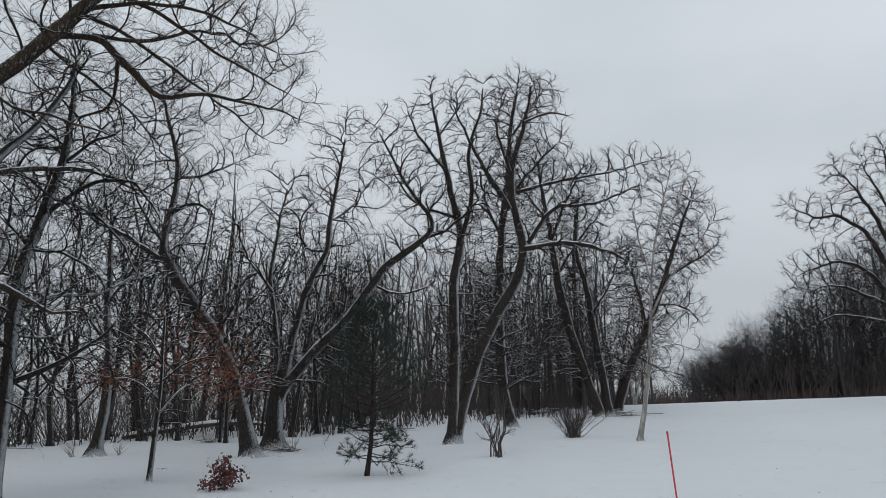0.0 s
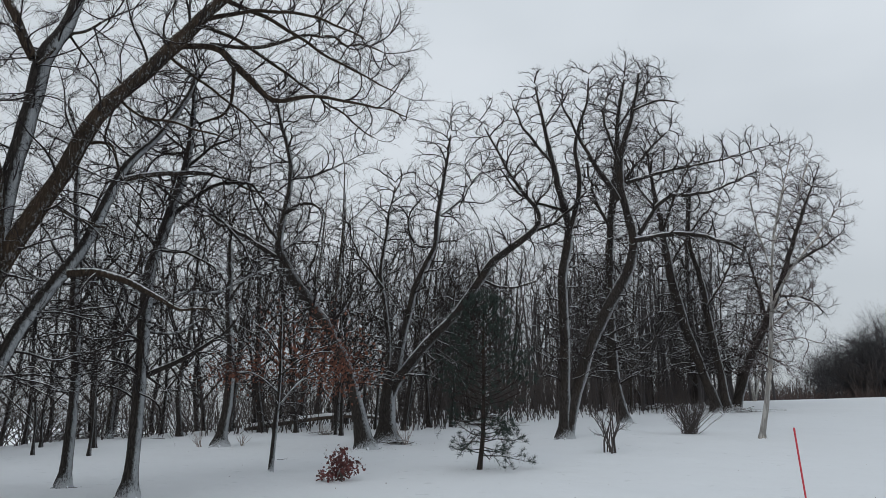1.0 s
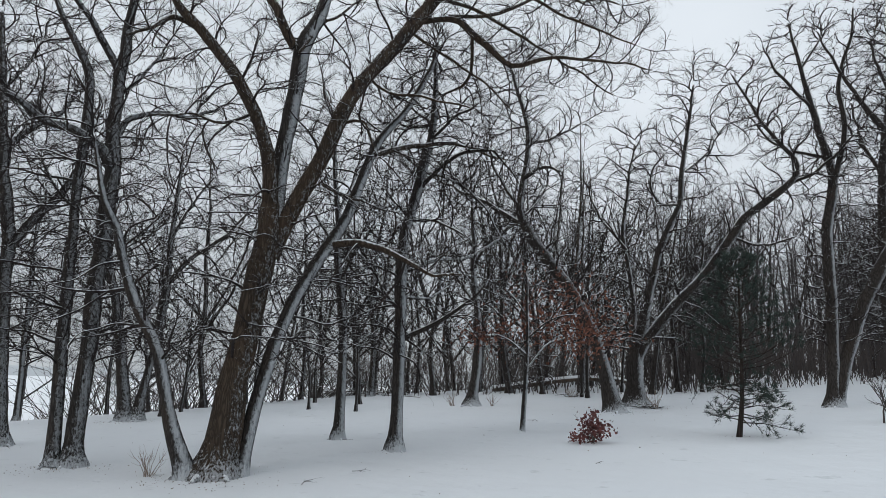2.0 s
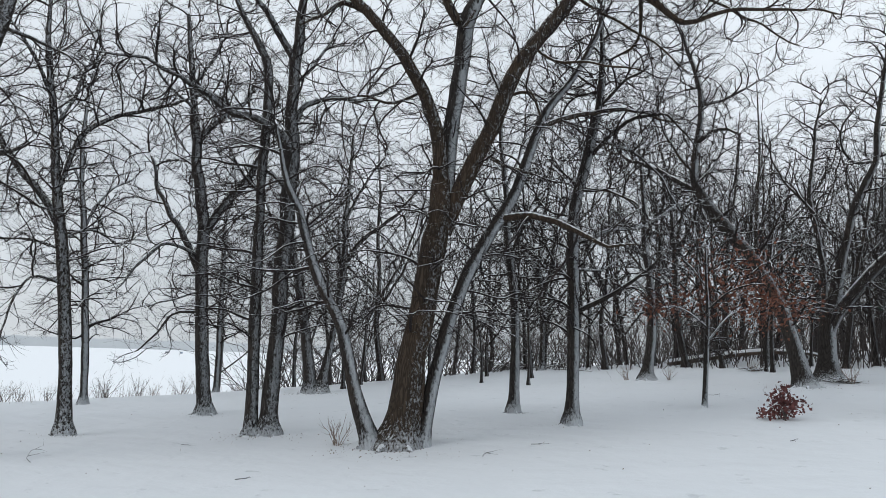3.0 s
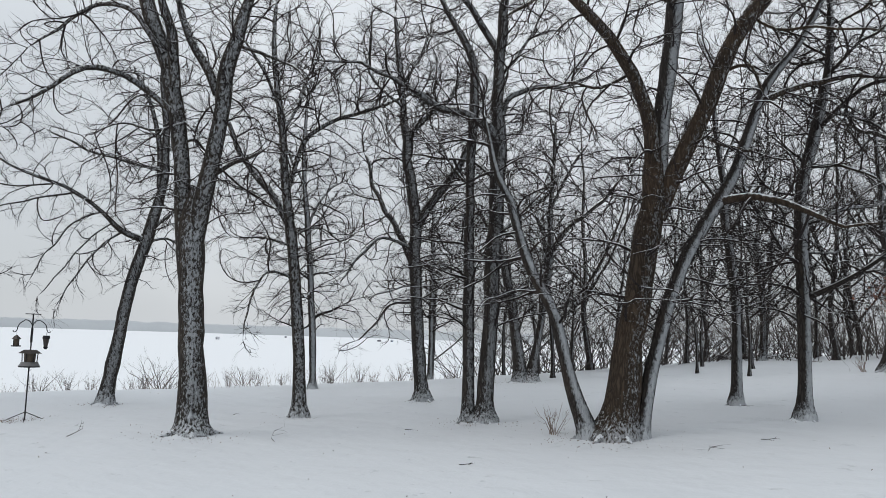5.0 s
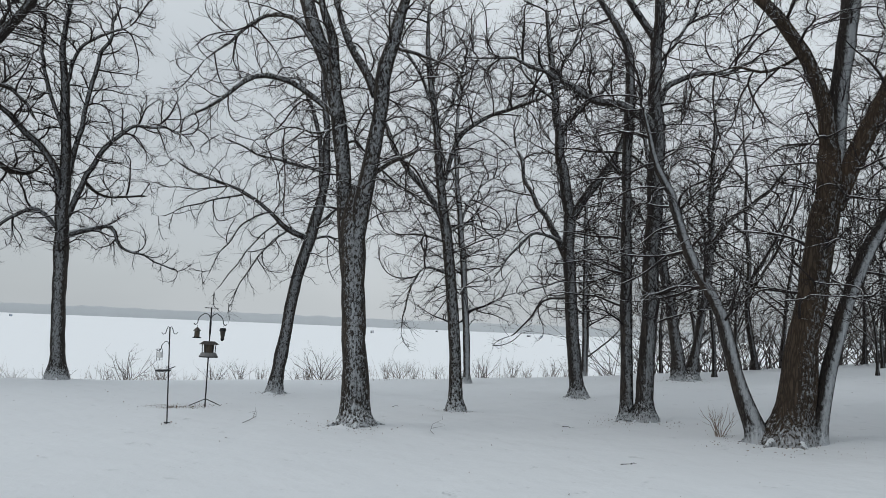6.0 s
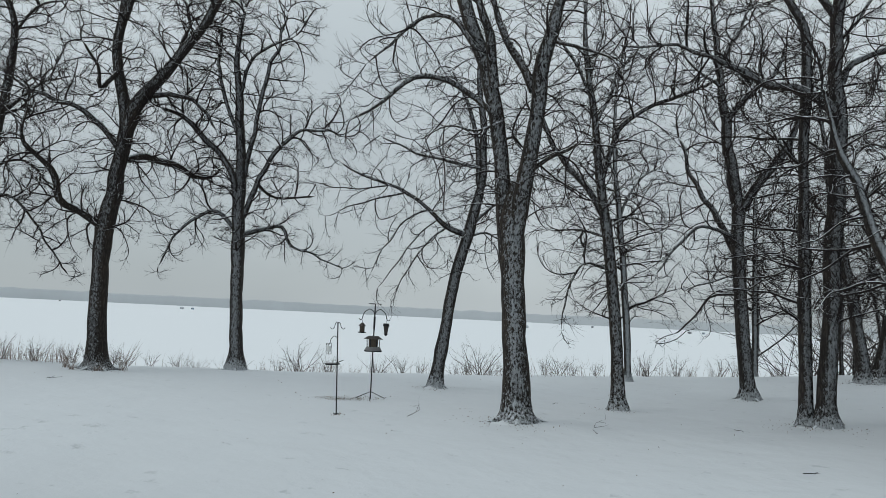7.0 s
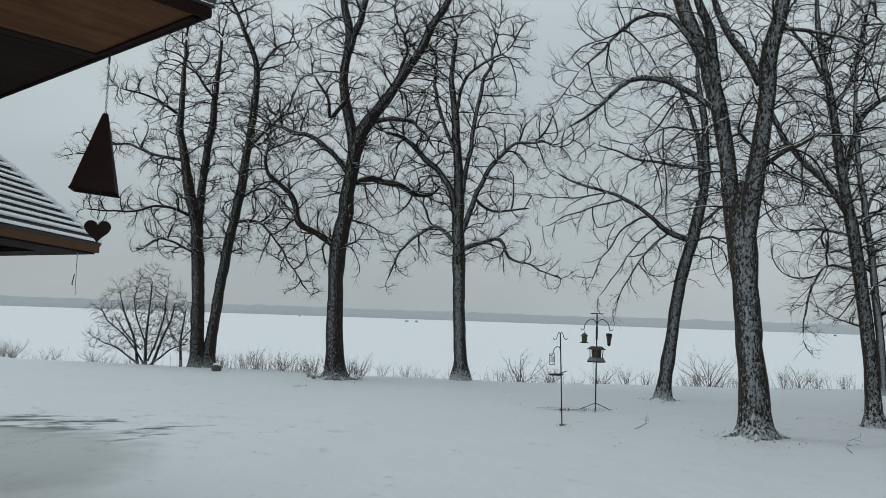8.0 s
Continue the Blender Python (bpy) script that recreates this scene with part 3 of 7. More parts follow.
tree = Skeleton("oak_tree", -14.05, 5.23, 66.8, "big oak with snow plastered on rough forked trunk")
tree.stem(0, (0.02, -0.04, 0.34), (0.01, 0.21, 0.27), (-0.05, 1.27, 0.21), (-0.13, 2.21, 0.21), (-0.21, 3.06, 0.22), (-0.22, 3.59, 0.22), (-0.21, 4.07, 0.13), (-0.19, 4.36, 0.050))
tree.stem(0.5, (-0.22, 2.20, 0.074), (-0.28, 3.06, 0.15), (-0.36, 3.80, 0.15), (-0.46, 4.74, 0.14), (-0.61, 5.77, 0.15), (-0.85, 6.63, 0.15), (-1.11, 7.30, 0.14), (-1.37, 8.00, 0.13), (-1.53, 8.70, 0.082))
tree.stem(-0.5, (-0.19, 2.20, 0.074), (-0.15, 3.06, 0.16), (-0.08, 3.77, 0.16), (0.04, 4.57, 0.15), (0.14, 5.41, 0.14), (0.21, 6.16, 0.14), (0.30, 6.71, 0.13), (0.43, 7.15, 0.11), (0.60, 7.96, 0.065))
tree.limb(-0.8, (-0.62, 6.01, 0.094), (-0.73, 6.66, 0.093), (-0.86, 7.17, 0.075), (-1.03, 7.75, 0.041))
tree.limb(0.8, (0.08, 5.96, 0.075), (-0.14, 6.52, 0.081), (-0.43, 7.02, 0.070), (-0.73, 7.77, 0.054), (-0.84, 8.41, 0.037))
tree.limb(-1, (0.08, 4.50, 0.046), (0.38, 4.67, 0.040), (0.71, 4.77, 0.031), (1.01, 4.85, 0.015))
tree.limb(-1.5, (-0.58, 5.51, 0.055), (-1.24, 5.95, 0.051), (-1.88, 6.06, 0.051), (-2.31, 5.76, 0.042), (-2.63, 5.35, 0.033), (-2.93, 5.01, 0.016))
tree.limb(1, (-0.87, 6.59, 0.052), (-1.49, 7.39, 0.045), (-2.13, 7.44, 0.037), (-2.69, 7.04, 0.028), (-3.29, 6.73, 0.015))
tree.limb(-1, (0.35, 6.92, 0.038), (0.90, 6.68, 0.032), (1.37, 6.46, 0.019), (1.63, 5.91, 0.011))
tree.limb(1, (-0.50, 5.01, 0.030), (-0.24, 5.19, 0.030), (-0.01, 5.10, 0.022))
tree.limb(-1.3, (-0.41, 5.40, 0.025), (-0.86, 5.15, 0.021), (-1.37, 5.07, 0.016), (-1.85, 4.70, 0.012))
tree.grow(12, bark_mat=M_OAK, dens=1.0, droop=0.12, low=3.4)

tree = Skeleton("leaning_tree", -20.23, 5.62, 72.6, "bare tree leaning over the snowy lake bank")
tree.stem(0, (0.00, -0.04, 0.23), (0.04, 0.27, 0.18), (0.16, 1.23, 0.15), (0.34, 2.60, 0.14), (0.60, 3.70, 0.14), (0.75, 4.26, 0.14), (0.92, 5.09, 0.11), (0.98, 5.93, 0.10), (0.90, 7.05, 0.079), (0.76, 8.20, 0.049), (0.82, 9.20, 0.024))
tree.limb(-1.5, (0.62, 3.91, 0.084), (0.06, 4.09, 0.072), (-0.34, 4.47, 0.053), (-0.99, 4.84, 0.047), (-1.77, 5.06, 0.035), (-2.54, 5.35, 0.018))
tree.limb(1, (0.73, 4.12, 0.048), (1.13, 4.57, 0.042), (1.68, 5.04, 0.031), (2.38, 5.38, 0.019))
tree.limb(1.2, (0.88, 5.23, 0.072), (0.79, 6.42, 0.061), (0.52, 7.55, 0.050), (0.02, 8.61, 0.026))
tree.limb(-1, (0.87, 5.65, 0.054), (0.05, 5.75, 0.042), (-0.75, 5.84, 0.030), (-1.67, 6.12, 0.018))
tree.limb(0.5, (0.66, 3.84, 0.036), (1.13, 4.01, 0.030), (1.67, 3.76, 0.018))
tree.limb(-1, (0.13, 4.09, 0.030), (-0.33, 3.67, 0.024), (-0.78, 2.95, 0.018), (-1.14, 2.19, 0.012))
tree.limb(-1.3, (-0.34, 4.54, 0.030), (-0.87, 4.21, 0.024), (-1.37, 3.47, 0.018), (-1.65, 2.76, 0.012))
tree.limb(-1.4, (-0.96, 4.93, 0.031), (-1.56, 4.70, 0.024), (-2.19, 4.42, 0.018), (-2.79, 4.08, 0.012))
tree.limb(-1.2, (-0.14, 4.25, 0.024), (-0.53, 3.87, 0.021), (-0.97, 3.21, 0.018), (-1.46, 2.44, 0.012))
tree.limb(-1.6, (-1.45, 5.08, 0.025), (-2.22, 4.84, 0.018), (-2.92, 4.80, 0.012))
tree.grow(13, bark_mat=M_GREY, dens=0.85, reach=0.85, droop=0.22, up=0.03, low=2.8)

tree = Skeleton("oak_tree", -24.92, 1.02, 86.5, "bare oak with crooked limbs on the lake bank")
tree.stem(0, (0.00, -0.03, 0.32), (-0.01, 0.47, 0.21), (-0.06, 1.22, 0.19), (-0.12, 2.23, 0.18), (-0.16, 3.25, 0.19), (-0.19, 4.27, 0.19), (-0.23, 5.48, 0.16), (-0.31, 6.87, 0.13), (-0.43, 8.09, 0.11), (-0.57, 9.51, 0.076), (-0.40, 10.76, 0.038))
tree.limb(-1, (-0.23, 4.44, 0.10), (-0.53, 5.78, 0.096), (-1.23, 6.58, 0.088), (-1.82, 7.02, 0.073), (-2.47, 7.24, 0.036))
tree.limb(1, (-0.29, 4.13, 0.074), (-0.93, 4.62, 0.060), (-1.62, 4.18, 0.045), (-2.14, 3.58, 0.031), (-2.40, 2.88, 0.023))
tree.limb(-1, (-0.09, 4.45, 0.089), (0.41, 5.81, 0.074), (0.89, 6.64, 0.066), (1.70, 7.12, 0.044), (2.66, 6.91, 0.029))
tree.limb(0.6, (-0.04, 3.93, 0.089), (0.38, 4.13, 0.074), (1.07, 4.25, 0.060), (1.35, 3.75, 0.045), (2.22, 3.52, 0.030), (2.94, 3.17, 0.023))
tree.limb(-0.6, (-0.13, 5.65, 0.075), (0.11, 7.20, 0.067), (0.33, 8.57, 0.060), (0.63, 9.75, 0.045), (0.77, 10.57, 0.022))
tree.limb(1.2, (-0.38, 6.87, 0.060), (-0.88, 8.16, 0.053), (-1.12, 9.54, 0.047), (-1.09, 11.00, 0.024))
tree.limb(1, (0.25, 5.49, 0.045), (0.79, 5.19, 0.045), (2.05, 5.43, 0.031))
tree.limb(-1.2, (-0.38, 8.10, 0.053), (-0.04, 9.18, 0.044), (1.10, 9.68, 0.029))
tree.grow(14, bark_mat=M_GREY, dens=1.35, low=3.2)

tree = Skeleton("oak_tree", -23.86, -2.61, 95.4, "bare brown oak with twisting limbs on the bank")
tree.stem(0, (0.00, -0.08, 0.46), (-0.01, 0.25, 0.31), (-0.04, 0.81, 0.25), (-0.09, 2.09, 0.22), (-0.10, 3.70, 0.23), (0.02, 4.20, 0.23), (0.13, 5.35, 0.20), (0.21, 6.19, 0.20), (0.30, 7.02, 0.23))
tree.stem(-0.7, (0.21, 6.19, 0.085), (0.43, 7.10, 0.19), (1.07, 8.03, 0.16), (1.84, 9.23, 0.13), (2.45, 10.42, 0.12), (2.91, 11.26, 0.093), (3.35, 12.27, 0.058))
tree.stem(0.8, (0.18, 6.02, 0.085), (0.21, 7.04, 0.16), (-0.07, 8.23, 0.14), (-0.12, 9.29, 0.13), (0.01, 10.21, 0.13), (-0.24, 11.30, 0.11), (-0.43, 12.59, 0.068))
tree.limb(-1.2, (-0.20, 3.83, 0.11), (-0.70, 4.15, 0.098), (-1.18, 4.40, 0.097), (-1.44, 5.11, 0.082), (-1.83, 5.48, 0.061), (-2.13, 5.87, 0.047), (-2.03, 6.69, 0.027))
tree.limb(1, (0.16, 5.85, 0.085), (-0.33, 6.52, 0.079), (-1.01, 7.04, 0.072), (-1.86, 7.30, 0.066), (-2.56, 7.67, 0.037))
tree.limb(1.3, (0.36, 5.66, 0.100), (0.85, 5.85, 0.10), (1.55, 5.77, 0.095), (2.35, 5.53, 0.067), (2.99, 5.97, 0.030))
tree.limb(-0.6, (-0.00, 9.53, 0.10), (0.24, 10.34, 0.10), (0.45, 10.96, 0.086), (0.70, 11.90, 0.050))
tree.limb(-1.2, (0.69, 7.47, 0.086), (1.41, 7.55, 0.071), (1.96, 7.29, 0.056), (2.49, 6.58, 0.027))
tree.limb(-1, (-0.07, 8.00, 0.072), (-0.45, 7.49, 0.056), (-0.55, 7.97, 0.042), (-1.03, 8.47, 0.027))
tree.limb(1, (1.39, 8.61, 0.051), (1.71, 9.98, 0.044), (1.36, 11.22, 0.030))
tree.grow(15, bark_mat=M_DARK, dens=1.6, low=3.6)

tree = Skeleton("twin_trunk_tree", -27.39, -7.35, 104.6, "bare tree with two dark trunks on the bank")
tree.stem(0, (-0.03, -0.04, 0.32), (-0.06, 0.42, 0.24), (-0.13, 1.61, 0.21), (-0.24, 3.63, 0.20), (-0.41, 4.93, 0.19), (-0.76, 6.40, 0.15), (-1.02, 7.89, 0.11), (-1.02, 9.41, 0.081), (-0.99, 10.96, 0.041))
tree.stem(0, (0.28, -0.03, 0.27), (0.29, 0.43, 0.21), (0.42, 1.62, 0.17), (0.65, 3.68, 0.16), (0.99, 5.79, 0.15), (1.24, 8.12, 0.13), (1.32, 10.08, 0.10), (0.77, 11.59, 0.067), (0.16, 12.68, 0.033))
tree.stem(0.6, (-0.29, 4.38, 0.13), (-0.19, 6.47, 0.13), (-0.04, 8.05, 0.12), (0.05, 9.66, 0.084), (0.15, 11.31, 0.042))
tree.limb(-1, (-0.49, 4.92, 0.065), (-1.38, 5.20, 0.048), (-2.35, 4.90, 0.039), (-3.61, 4.85, 0.023))
tree.limb(1, (-0.87, 6.77, 0.065), (-1.86, 6.92, 0.048), (-2.78, 7.28, 0.041), (-4.34, 6.83, 0.024))
tree.limb(-0.6, (-1.08, 8.26, 0.057), (-1.93, 8.67, 0.040), (-2.94, 8.83, 0.023))
tree.limb(-1, (0.73, 4.82, 0.065), (1.67, 4.85, 0.049), (2.42, 3.93, 0.032), (3.28, 2.56, 0.024))
tree.limb(1, (1.18, 7.34, 0.066), (2.10, 8.51, 0.051), (3.11, 9.15, 0.026))
tree.limb(0.8, (-0.30, 3.72, 0.048), (-1.34, 4.16, 0.040), (-2.22, 3.76, 0.024))
tree.limb(-1, (-0.01, 8.95, 0.049), (-0.77, 9.70, 0.032), (-1.45, 9.82, 0.023))
tree.limb(1, (1.33, 9.89, 0.050), (1.97, 11.10, 0.043), (2.79, 11.60, 0.026))
tree.limb(0.7, (0.91, 5.59, 0.049), (1.83, 6.09, 0.042), (2.86, 5.43, 0.026))
tree.grow(16, bark_mat=M_DARK, dens=1.9, low=3.4)

tree = Skeleton("bare_tree", -15.73, 8.24, 60.7, "slender bare tree with snowy bark in the yard")
tree.stem(0, (0.00, -0.03, 0.23), (-0.01, 0.28, 0.15), (-0.05, 0.92, 0.13), (-0.15, 2.10, 0.12), (-0.28, 3.30, 0.12), (-0.42, 4.14, 0.11), (-0.55, 4.99, 0.090), (-0.66, 5.98, 0.074), (-0.84, 7.09, 0.064), (-0.95, 8.10, 0.048), (-0.95, 9.13, 0.027))
tree.limb(1, (-0.40, 4.02, 0.074), (-0.84, 4.76, 0.069), (-1.37, 5.40, 0.065), (-1.80, 6.20, 0.049), (-2.13, 7.16, 0.022))
tree.limb(-1.3, (-0.50, 4.69, 0.047), (-0.17, 5.83, 0.053), (0.51, 6.29, 0.042), (1.19, 6.49, 0.036), (2.20, 6.80, 0.020))
tree.limb(-1, (-0.28, 2.94, 0.031), (-0.85, 3.01, 0.026), (-1.13, 2.29, 0.020), (-1.22, 1.60, 0.012))
tree.limb(0.5, (-0.35, 3.60, 0.031), (-0.91, 3.78, 0.026), (-1.65, 3.83, 0.016))
tree.limb(0.8, (-0.69, 5.98, 0.037), (-0.35, 6.86, 0.033), (-0.03, 8.08, 0.023))
tree.limb(-0.8, (-0.80, 6.72, 0.037), (-1.20, 7.45, 0.031), (-1.66, 7.86, 0.015))
tree.limb(1, (-0.37, 3.78, 0.026), (0.16, 4.11, 0.022), (0.82, 3.83, 0.017))
tree.grow(17, bark_mat=M_OAK, dens=1.15, low=2.8)

tree = Skeleton("bare_tree", -22.57, 12.47, 60.0, "thin straight bare tree near the bank")
tree.stem(0, (0.00, -0.03, 0.18), (-0.01, 0.29, 0.11), (-0.07, 1.50, 0.11), (-0.21, 3.25, 0.100), (-0.38, 5.02, 0.093), (-0.54, 6.46, 0.070), (-0.62, 8.09, 0.055), (-0.50, 9.96, 0.032))
tree.limb(1, (-0.38, 5.02, 0.046), (0.09, 6.21, 0.040), (0.90, 6.93, 0.024))
tree.limb(-1, (-0.52, 6.28, 0.039), (-1.11, 7.41, 0.031), (-1.31, 8.50, 0.022))
tree.grow(18, dens=1.05)

tree = Skeleton("bare_tree", -16.55, 12.11, 52.2, "bare tree with a hanging side branch near the bank")
tree.stem(0, (0.00, -0.03, 0.28), (-0.04, 0.29, 0.19), (-0.12, 0.98, 0.16), (-0.22, 2.38, 0.15), (-0.31, 3.52, 0.15), (-0.34, 4.59, 0.14), (-0.58, 6.12, 0.13), (-0.73, 7.30, 0.088), (-0.88, 8.64, 0.070), (-1.05, 10.00, 0.038))
tree.stem(-0.6, (-0.29, 4.38, 0.11), (0.14, 5.10, 0.11), (0.69, 5.81, 0.087), (1.01, 6.66, 0.049), (1.19, 7.49, 0.031))
tree.limb(0.8, (-0.63, 6.56, 0.088), (-0.22, 7.23, 0.077), (0.36, 7.78, 0.058), (0.87, 8.76, 0.033))
tree.limb(0.8, (-0.34, 3.37, 0.087), (-0.84, 4.39, 0.075), (-1.32, 5.15, 0.058), (-1.77, 6.41, 0.033))
tree.limb(-1, (-0.39, 3.80, 0.050), (-1.10, 4.03, 0.043), (-1.61, 3.55, 0.036), (-2.09, 2.82, 0.018))
tree.limb(1, (-0.34, 2.45, 0.037), (-0.91, 2.37, 0.031), (-1.34, 1.79, 0.025), (-1.79, 1.41, 0.016))
tree.limb(-1, (-0.75, 7.44, 0.044), (-1.38, 7.88, 0.031), (-1.80, 8.68, 0.018))
tree.limb(1, (-0.80, 8.04, 0.038), (-0.28, 9.13, 0.033), (-0.02, 10.47, 0.020))
tree.limb(-0.6, (-0.29, 2.94, 0.031), (-0.77, 2.77, 0.024), (-1.43, 2.45, 0.018))
tree.grow(19, bark_mat=M_GREY, dens=1.15, droop=0.04, low=2.3)

tree = Skeleton("bare_tree", -22.84, 17.26, 51.8, "thin bare tree on the edge of the bank")
tree.stem(0, (0.00, -0.04, 0.15), (0.01, 0.27, 0.10), (0.00, 1.74, 0.086), (-0.01, 3.33, 0.087), (-0.04, 4.94, 0.070), (-0.02, 6.77, 0.044))
tree.limb(1, (-0.02, 3.73, 0.035), (0.66, 4.61, 0.027), (1.27, 5.53, 0.018))
tree.grow(20, dens=1.0)

tree = Skeleton("twin_trunk_tree", -12.33, 10.27, 48.1, "bare tree with two close trunks and long snowy limb")
tree.stem(0, (0.07, -0.03, 0.27), (0.08, 0.26, 0.19), (0.09, 0.74, 0.16), (0.14, 2.05, 0.15), (0.16, 3.27, 0.15), (0.20, 4.29, 0.15), (0.25, 5.31, 0.15), (0.17, 6.35, 0.12), (0.24, 7.53, 0.11), (0.29, 8.48, 0.085), (0.35, 9.57, 0.050))
tree.stem(0.3, (-0.24, 0.03, 0.16), (-0.25, 0.35, 0.12), (-0.27, 1.16, 0.11), (-0.29, 2.48, 0.11), (-0.33, 3.84, 0.098), (-0.34, 4.99, 0.089), (-0.30, 6.16, 0.090), (-0.33, 7.24, 0.086), (-0.62, 7.85, 0.071), (-0.92, 8.34, 0.056), (-1.24, 9.09, 0.031))
tree.limb(-1, (0.25, 5.41, 0.13), (-0.02, 5.80, 0.11), (-0.49, 6.05, 0.088), (-0.94, 6.06, 0.068), (-1.38, 6.34, 0.062), (-1.93, 6.63, 0.043), (-2.69, 6.84, 0.028), (-3.53, 6.88, 0.014))
tree.limb(1, (0.27, 6.07, 0.059), (0.46, 6.53, 0.060), (0.98, 6.80, 0.051), (1.71, 6.96, 0.041), (2.27, 7.33, 0.021))
tree.limb(-0.6, (0.17, 7.35, 0.070), (-0.21, 7.93, 0.069), (-0.56, 8.31, 0.054), (-0.90, 8.79, 0.034))
tree.limb(0.8, (0.21, 4.68, 0.029), (-0.25, 5.12, 0.030), (-0.96, 5.29, 0.025), (-1.81, 5.48, 0.016))
tree.limb(1, (0.18, 3.61, 0.024), (0.69, 4.14, 0.020), (1.18, 4.84, 0.016))
tree.limb(-1, (-0.32, 4.61, 0.029), (-0.67, 4.86, 0.024), (-0.99, 5.38, 0.014))
tree.limb(1, (0.27, 6.94, 0.040), (0.73, 7.70, 0.031), (1.11, 8.67, 0.021))
tree.grow(21, bark_mat=M_GREY, dens=1.35)

tree = Skeleton("twin_trunk_tree", -18.30, 17.42, 45.0, "bare tree with two trunks spreading from one foot")
tree.stem(0, (-0.14, -0.04, 0.30), (-0.18, 0.39, 0.20), (-0.27, 1.16, 0.17), (-0.48, 2.37, 0.15), (-0.78, 3.77, 0.13), (-0.98, 4.83, 0.11), (-1.17, 6.64, 0.070), (-1.42, 8.28, 0.039))
tree.stem(0.5, (0.17, -0.03, 0.26), (0.21, 0.49, 0.15), (0.34, 1.18, 0.12), (0.56, 2.58, 0.11), (0.71, 4.01, 0.11), (0.69, 5.27, 0.078), (0.76, 6.74, 0.063), (0.83, 8.43, 0.032))
tree.limb(-1, (0.64, 3.98, 0.076), (1.29, 4.83, 0.068), (2.10, 5.49, 0.052), (2.89, 6.38, 0.022))
tree.limb(1, (-0.48, 2.46, 0.061), (-0.14, 2.75, 0.054), (0.47, 3.71, 0.032))
tree.limb(1, (-0.88, 4.30, 0.054), (-1.55, 5.25, 0.039), (-1.98, 6.46, 0.024))
tree.limb(-0.6, (0.70, 5.40, 0.046), (1.26, 6.60, 0.038), (1.75, 7.42, 0.023))
tree.grow(22, bark_mat=M_GREY, dens=1.1)

tree = Skeleton("bare_tree", -10.05, 15.45, 31.5, "slim straight bare tree in the snow")
tree.stem(0, (0.00, -0.02, 0.19), (0.01, 0.30, 0.12), (0.02, 0.85, 0.11), (0.02, 1.86, 0.099), (-0.05, 2.87, 0.10), (-0.18, 3.78, 0.090), (-0.25, 4.96, 0.068), (-0.39, 6.16, 0.051), (-0.46, 7.38, 0.029))
tree.limb(-1, (-0.15, 3.52, 0.039), (0.20, 4.23, 0.033), (0.67, 4.75, 0.016))
tree.limb(1, (-0.21, 4.17, 0.039), (-0.72, 5.05, 0.035), (-1.16, 5.73, 0.018))
tree.limb(0.6, (-0.29, 5.09, 0.034), (0.07, 6.09, 0.029), (0.20, 7.15, 0.018))
tree.grow(23, bark_mat=M_STRIPE, dens=1.1)

tree = Skeleton("bare_tree", -7.87, 14.04, 27.4, "bare tree with a dense tangle of side branches")
tree.stem(0, (-0.00, -0.03, 0.21), (0.01, 0.28, 0.14), (0.03, 0.76, 0.12), (0.03, 1.62, 0.12), (0.01, 2.71, 0.12), (-0.01, 3.61, 0.12), (0.10, 4.51, 0.11), (0.33, 5.53, 0.098), (0.50, 6.34, 0.079), (0.56, 7.39, 0.059), (0.52, 8.35, 0.035))
tree.limb(-1, (0.12, 2.22, 0.057), (0.66, 2.48, 0.047), (1.16, 2.77, 0.036), (1.72, 3.34, 0.018))
tree.limb(1, (0.10, 3.55, 0.048), (0.70, 3.87, 0.039), (1.49, 4.03, 0.030), (2.42, 4.72, 0.015))
tree.limb(-1, (0.29, 5.30, 0.044), (1.02, 5.94, 0.038), (1.72, 5.98, 0.028), (2.25, 5.20, 0.013))
tree.limb(1, (0.01, 2.71, 0.038), (-0.52, 3.44, 0.030), (-0.95, 4.24, 0.021))
tree.limb(0.6, (0.36, 5.65, 0.039), (0.93, 5.55, 0.029), (1.59, 5.13, 0.024), (2.24, 4.13, 0.015))
tree.limb(-1, (0.50, 6.34, 0.034), (1.02, 6.74, 0.029), (1.49, 6.84, 0.014))
tree.limb(-1, (0.16, 4.62, 0.034), (0.68, 4.52, 0.028), (1.25, 4.07, 0.018))
tree.limb(0.8, (0.52, 6.69, 0.034), (0.06, 6.71, 0.030), (-0.53, 7.26, 0.016))
tree.limb(0.5, (0.04, 3.05, 0.029), (0.58, 3.07, 0.024), (1.14, 3.44, 0.015))
tree.grow(24, bark_mat=M_STRIPE, dens=1.8, droop=0.05)

tree = Skeleton("bare_tree", -10.96, 25.20, 22.4, "bare tree with a flared foot at the wood edge")
tree.stem(0, (-0.00, -0.05, 0.36), (0.00, 0.25, 0.21), (0.06, 0.71, 0.17), (0.17, 1.62, 0.16), (0.11, 3.09, 0.13), (-0.05, 4.59, 0.097), (-0.11, 6.30, 0.074), (-0.26, 8.25, 0.041))
tree.limb(1, (0.06, 3.46, 0.048), (-0.69, 4.47, 0.041), (-1.26, 5.75, 0.026))
tree.limb(-1, (-0.06, 4.78, 0.049), (0.59, 5.81, 0.040), (0.94, 6.97, 0.023))
tree.grow(25, bark_mat=M_STRIPE, dens=0.65)

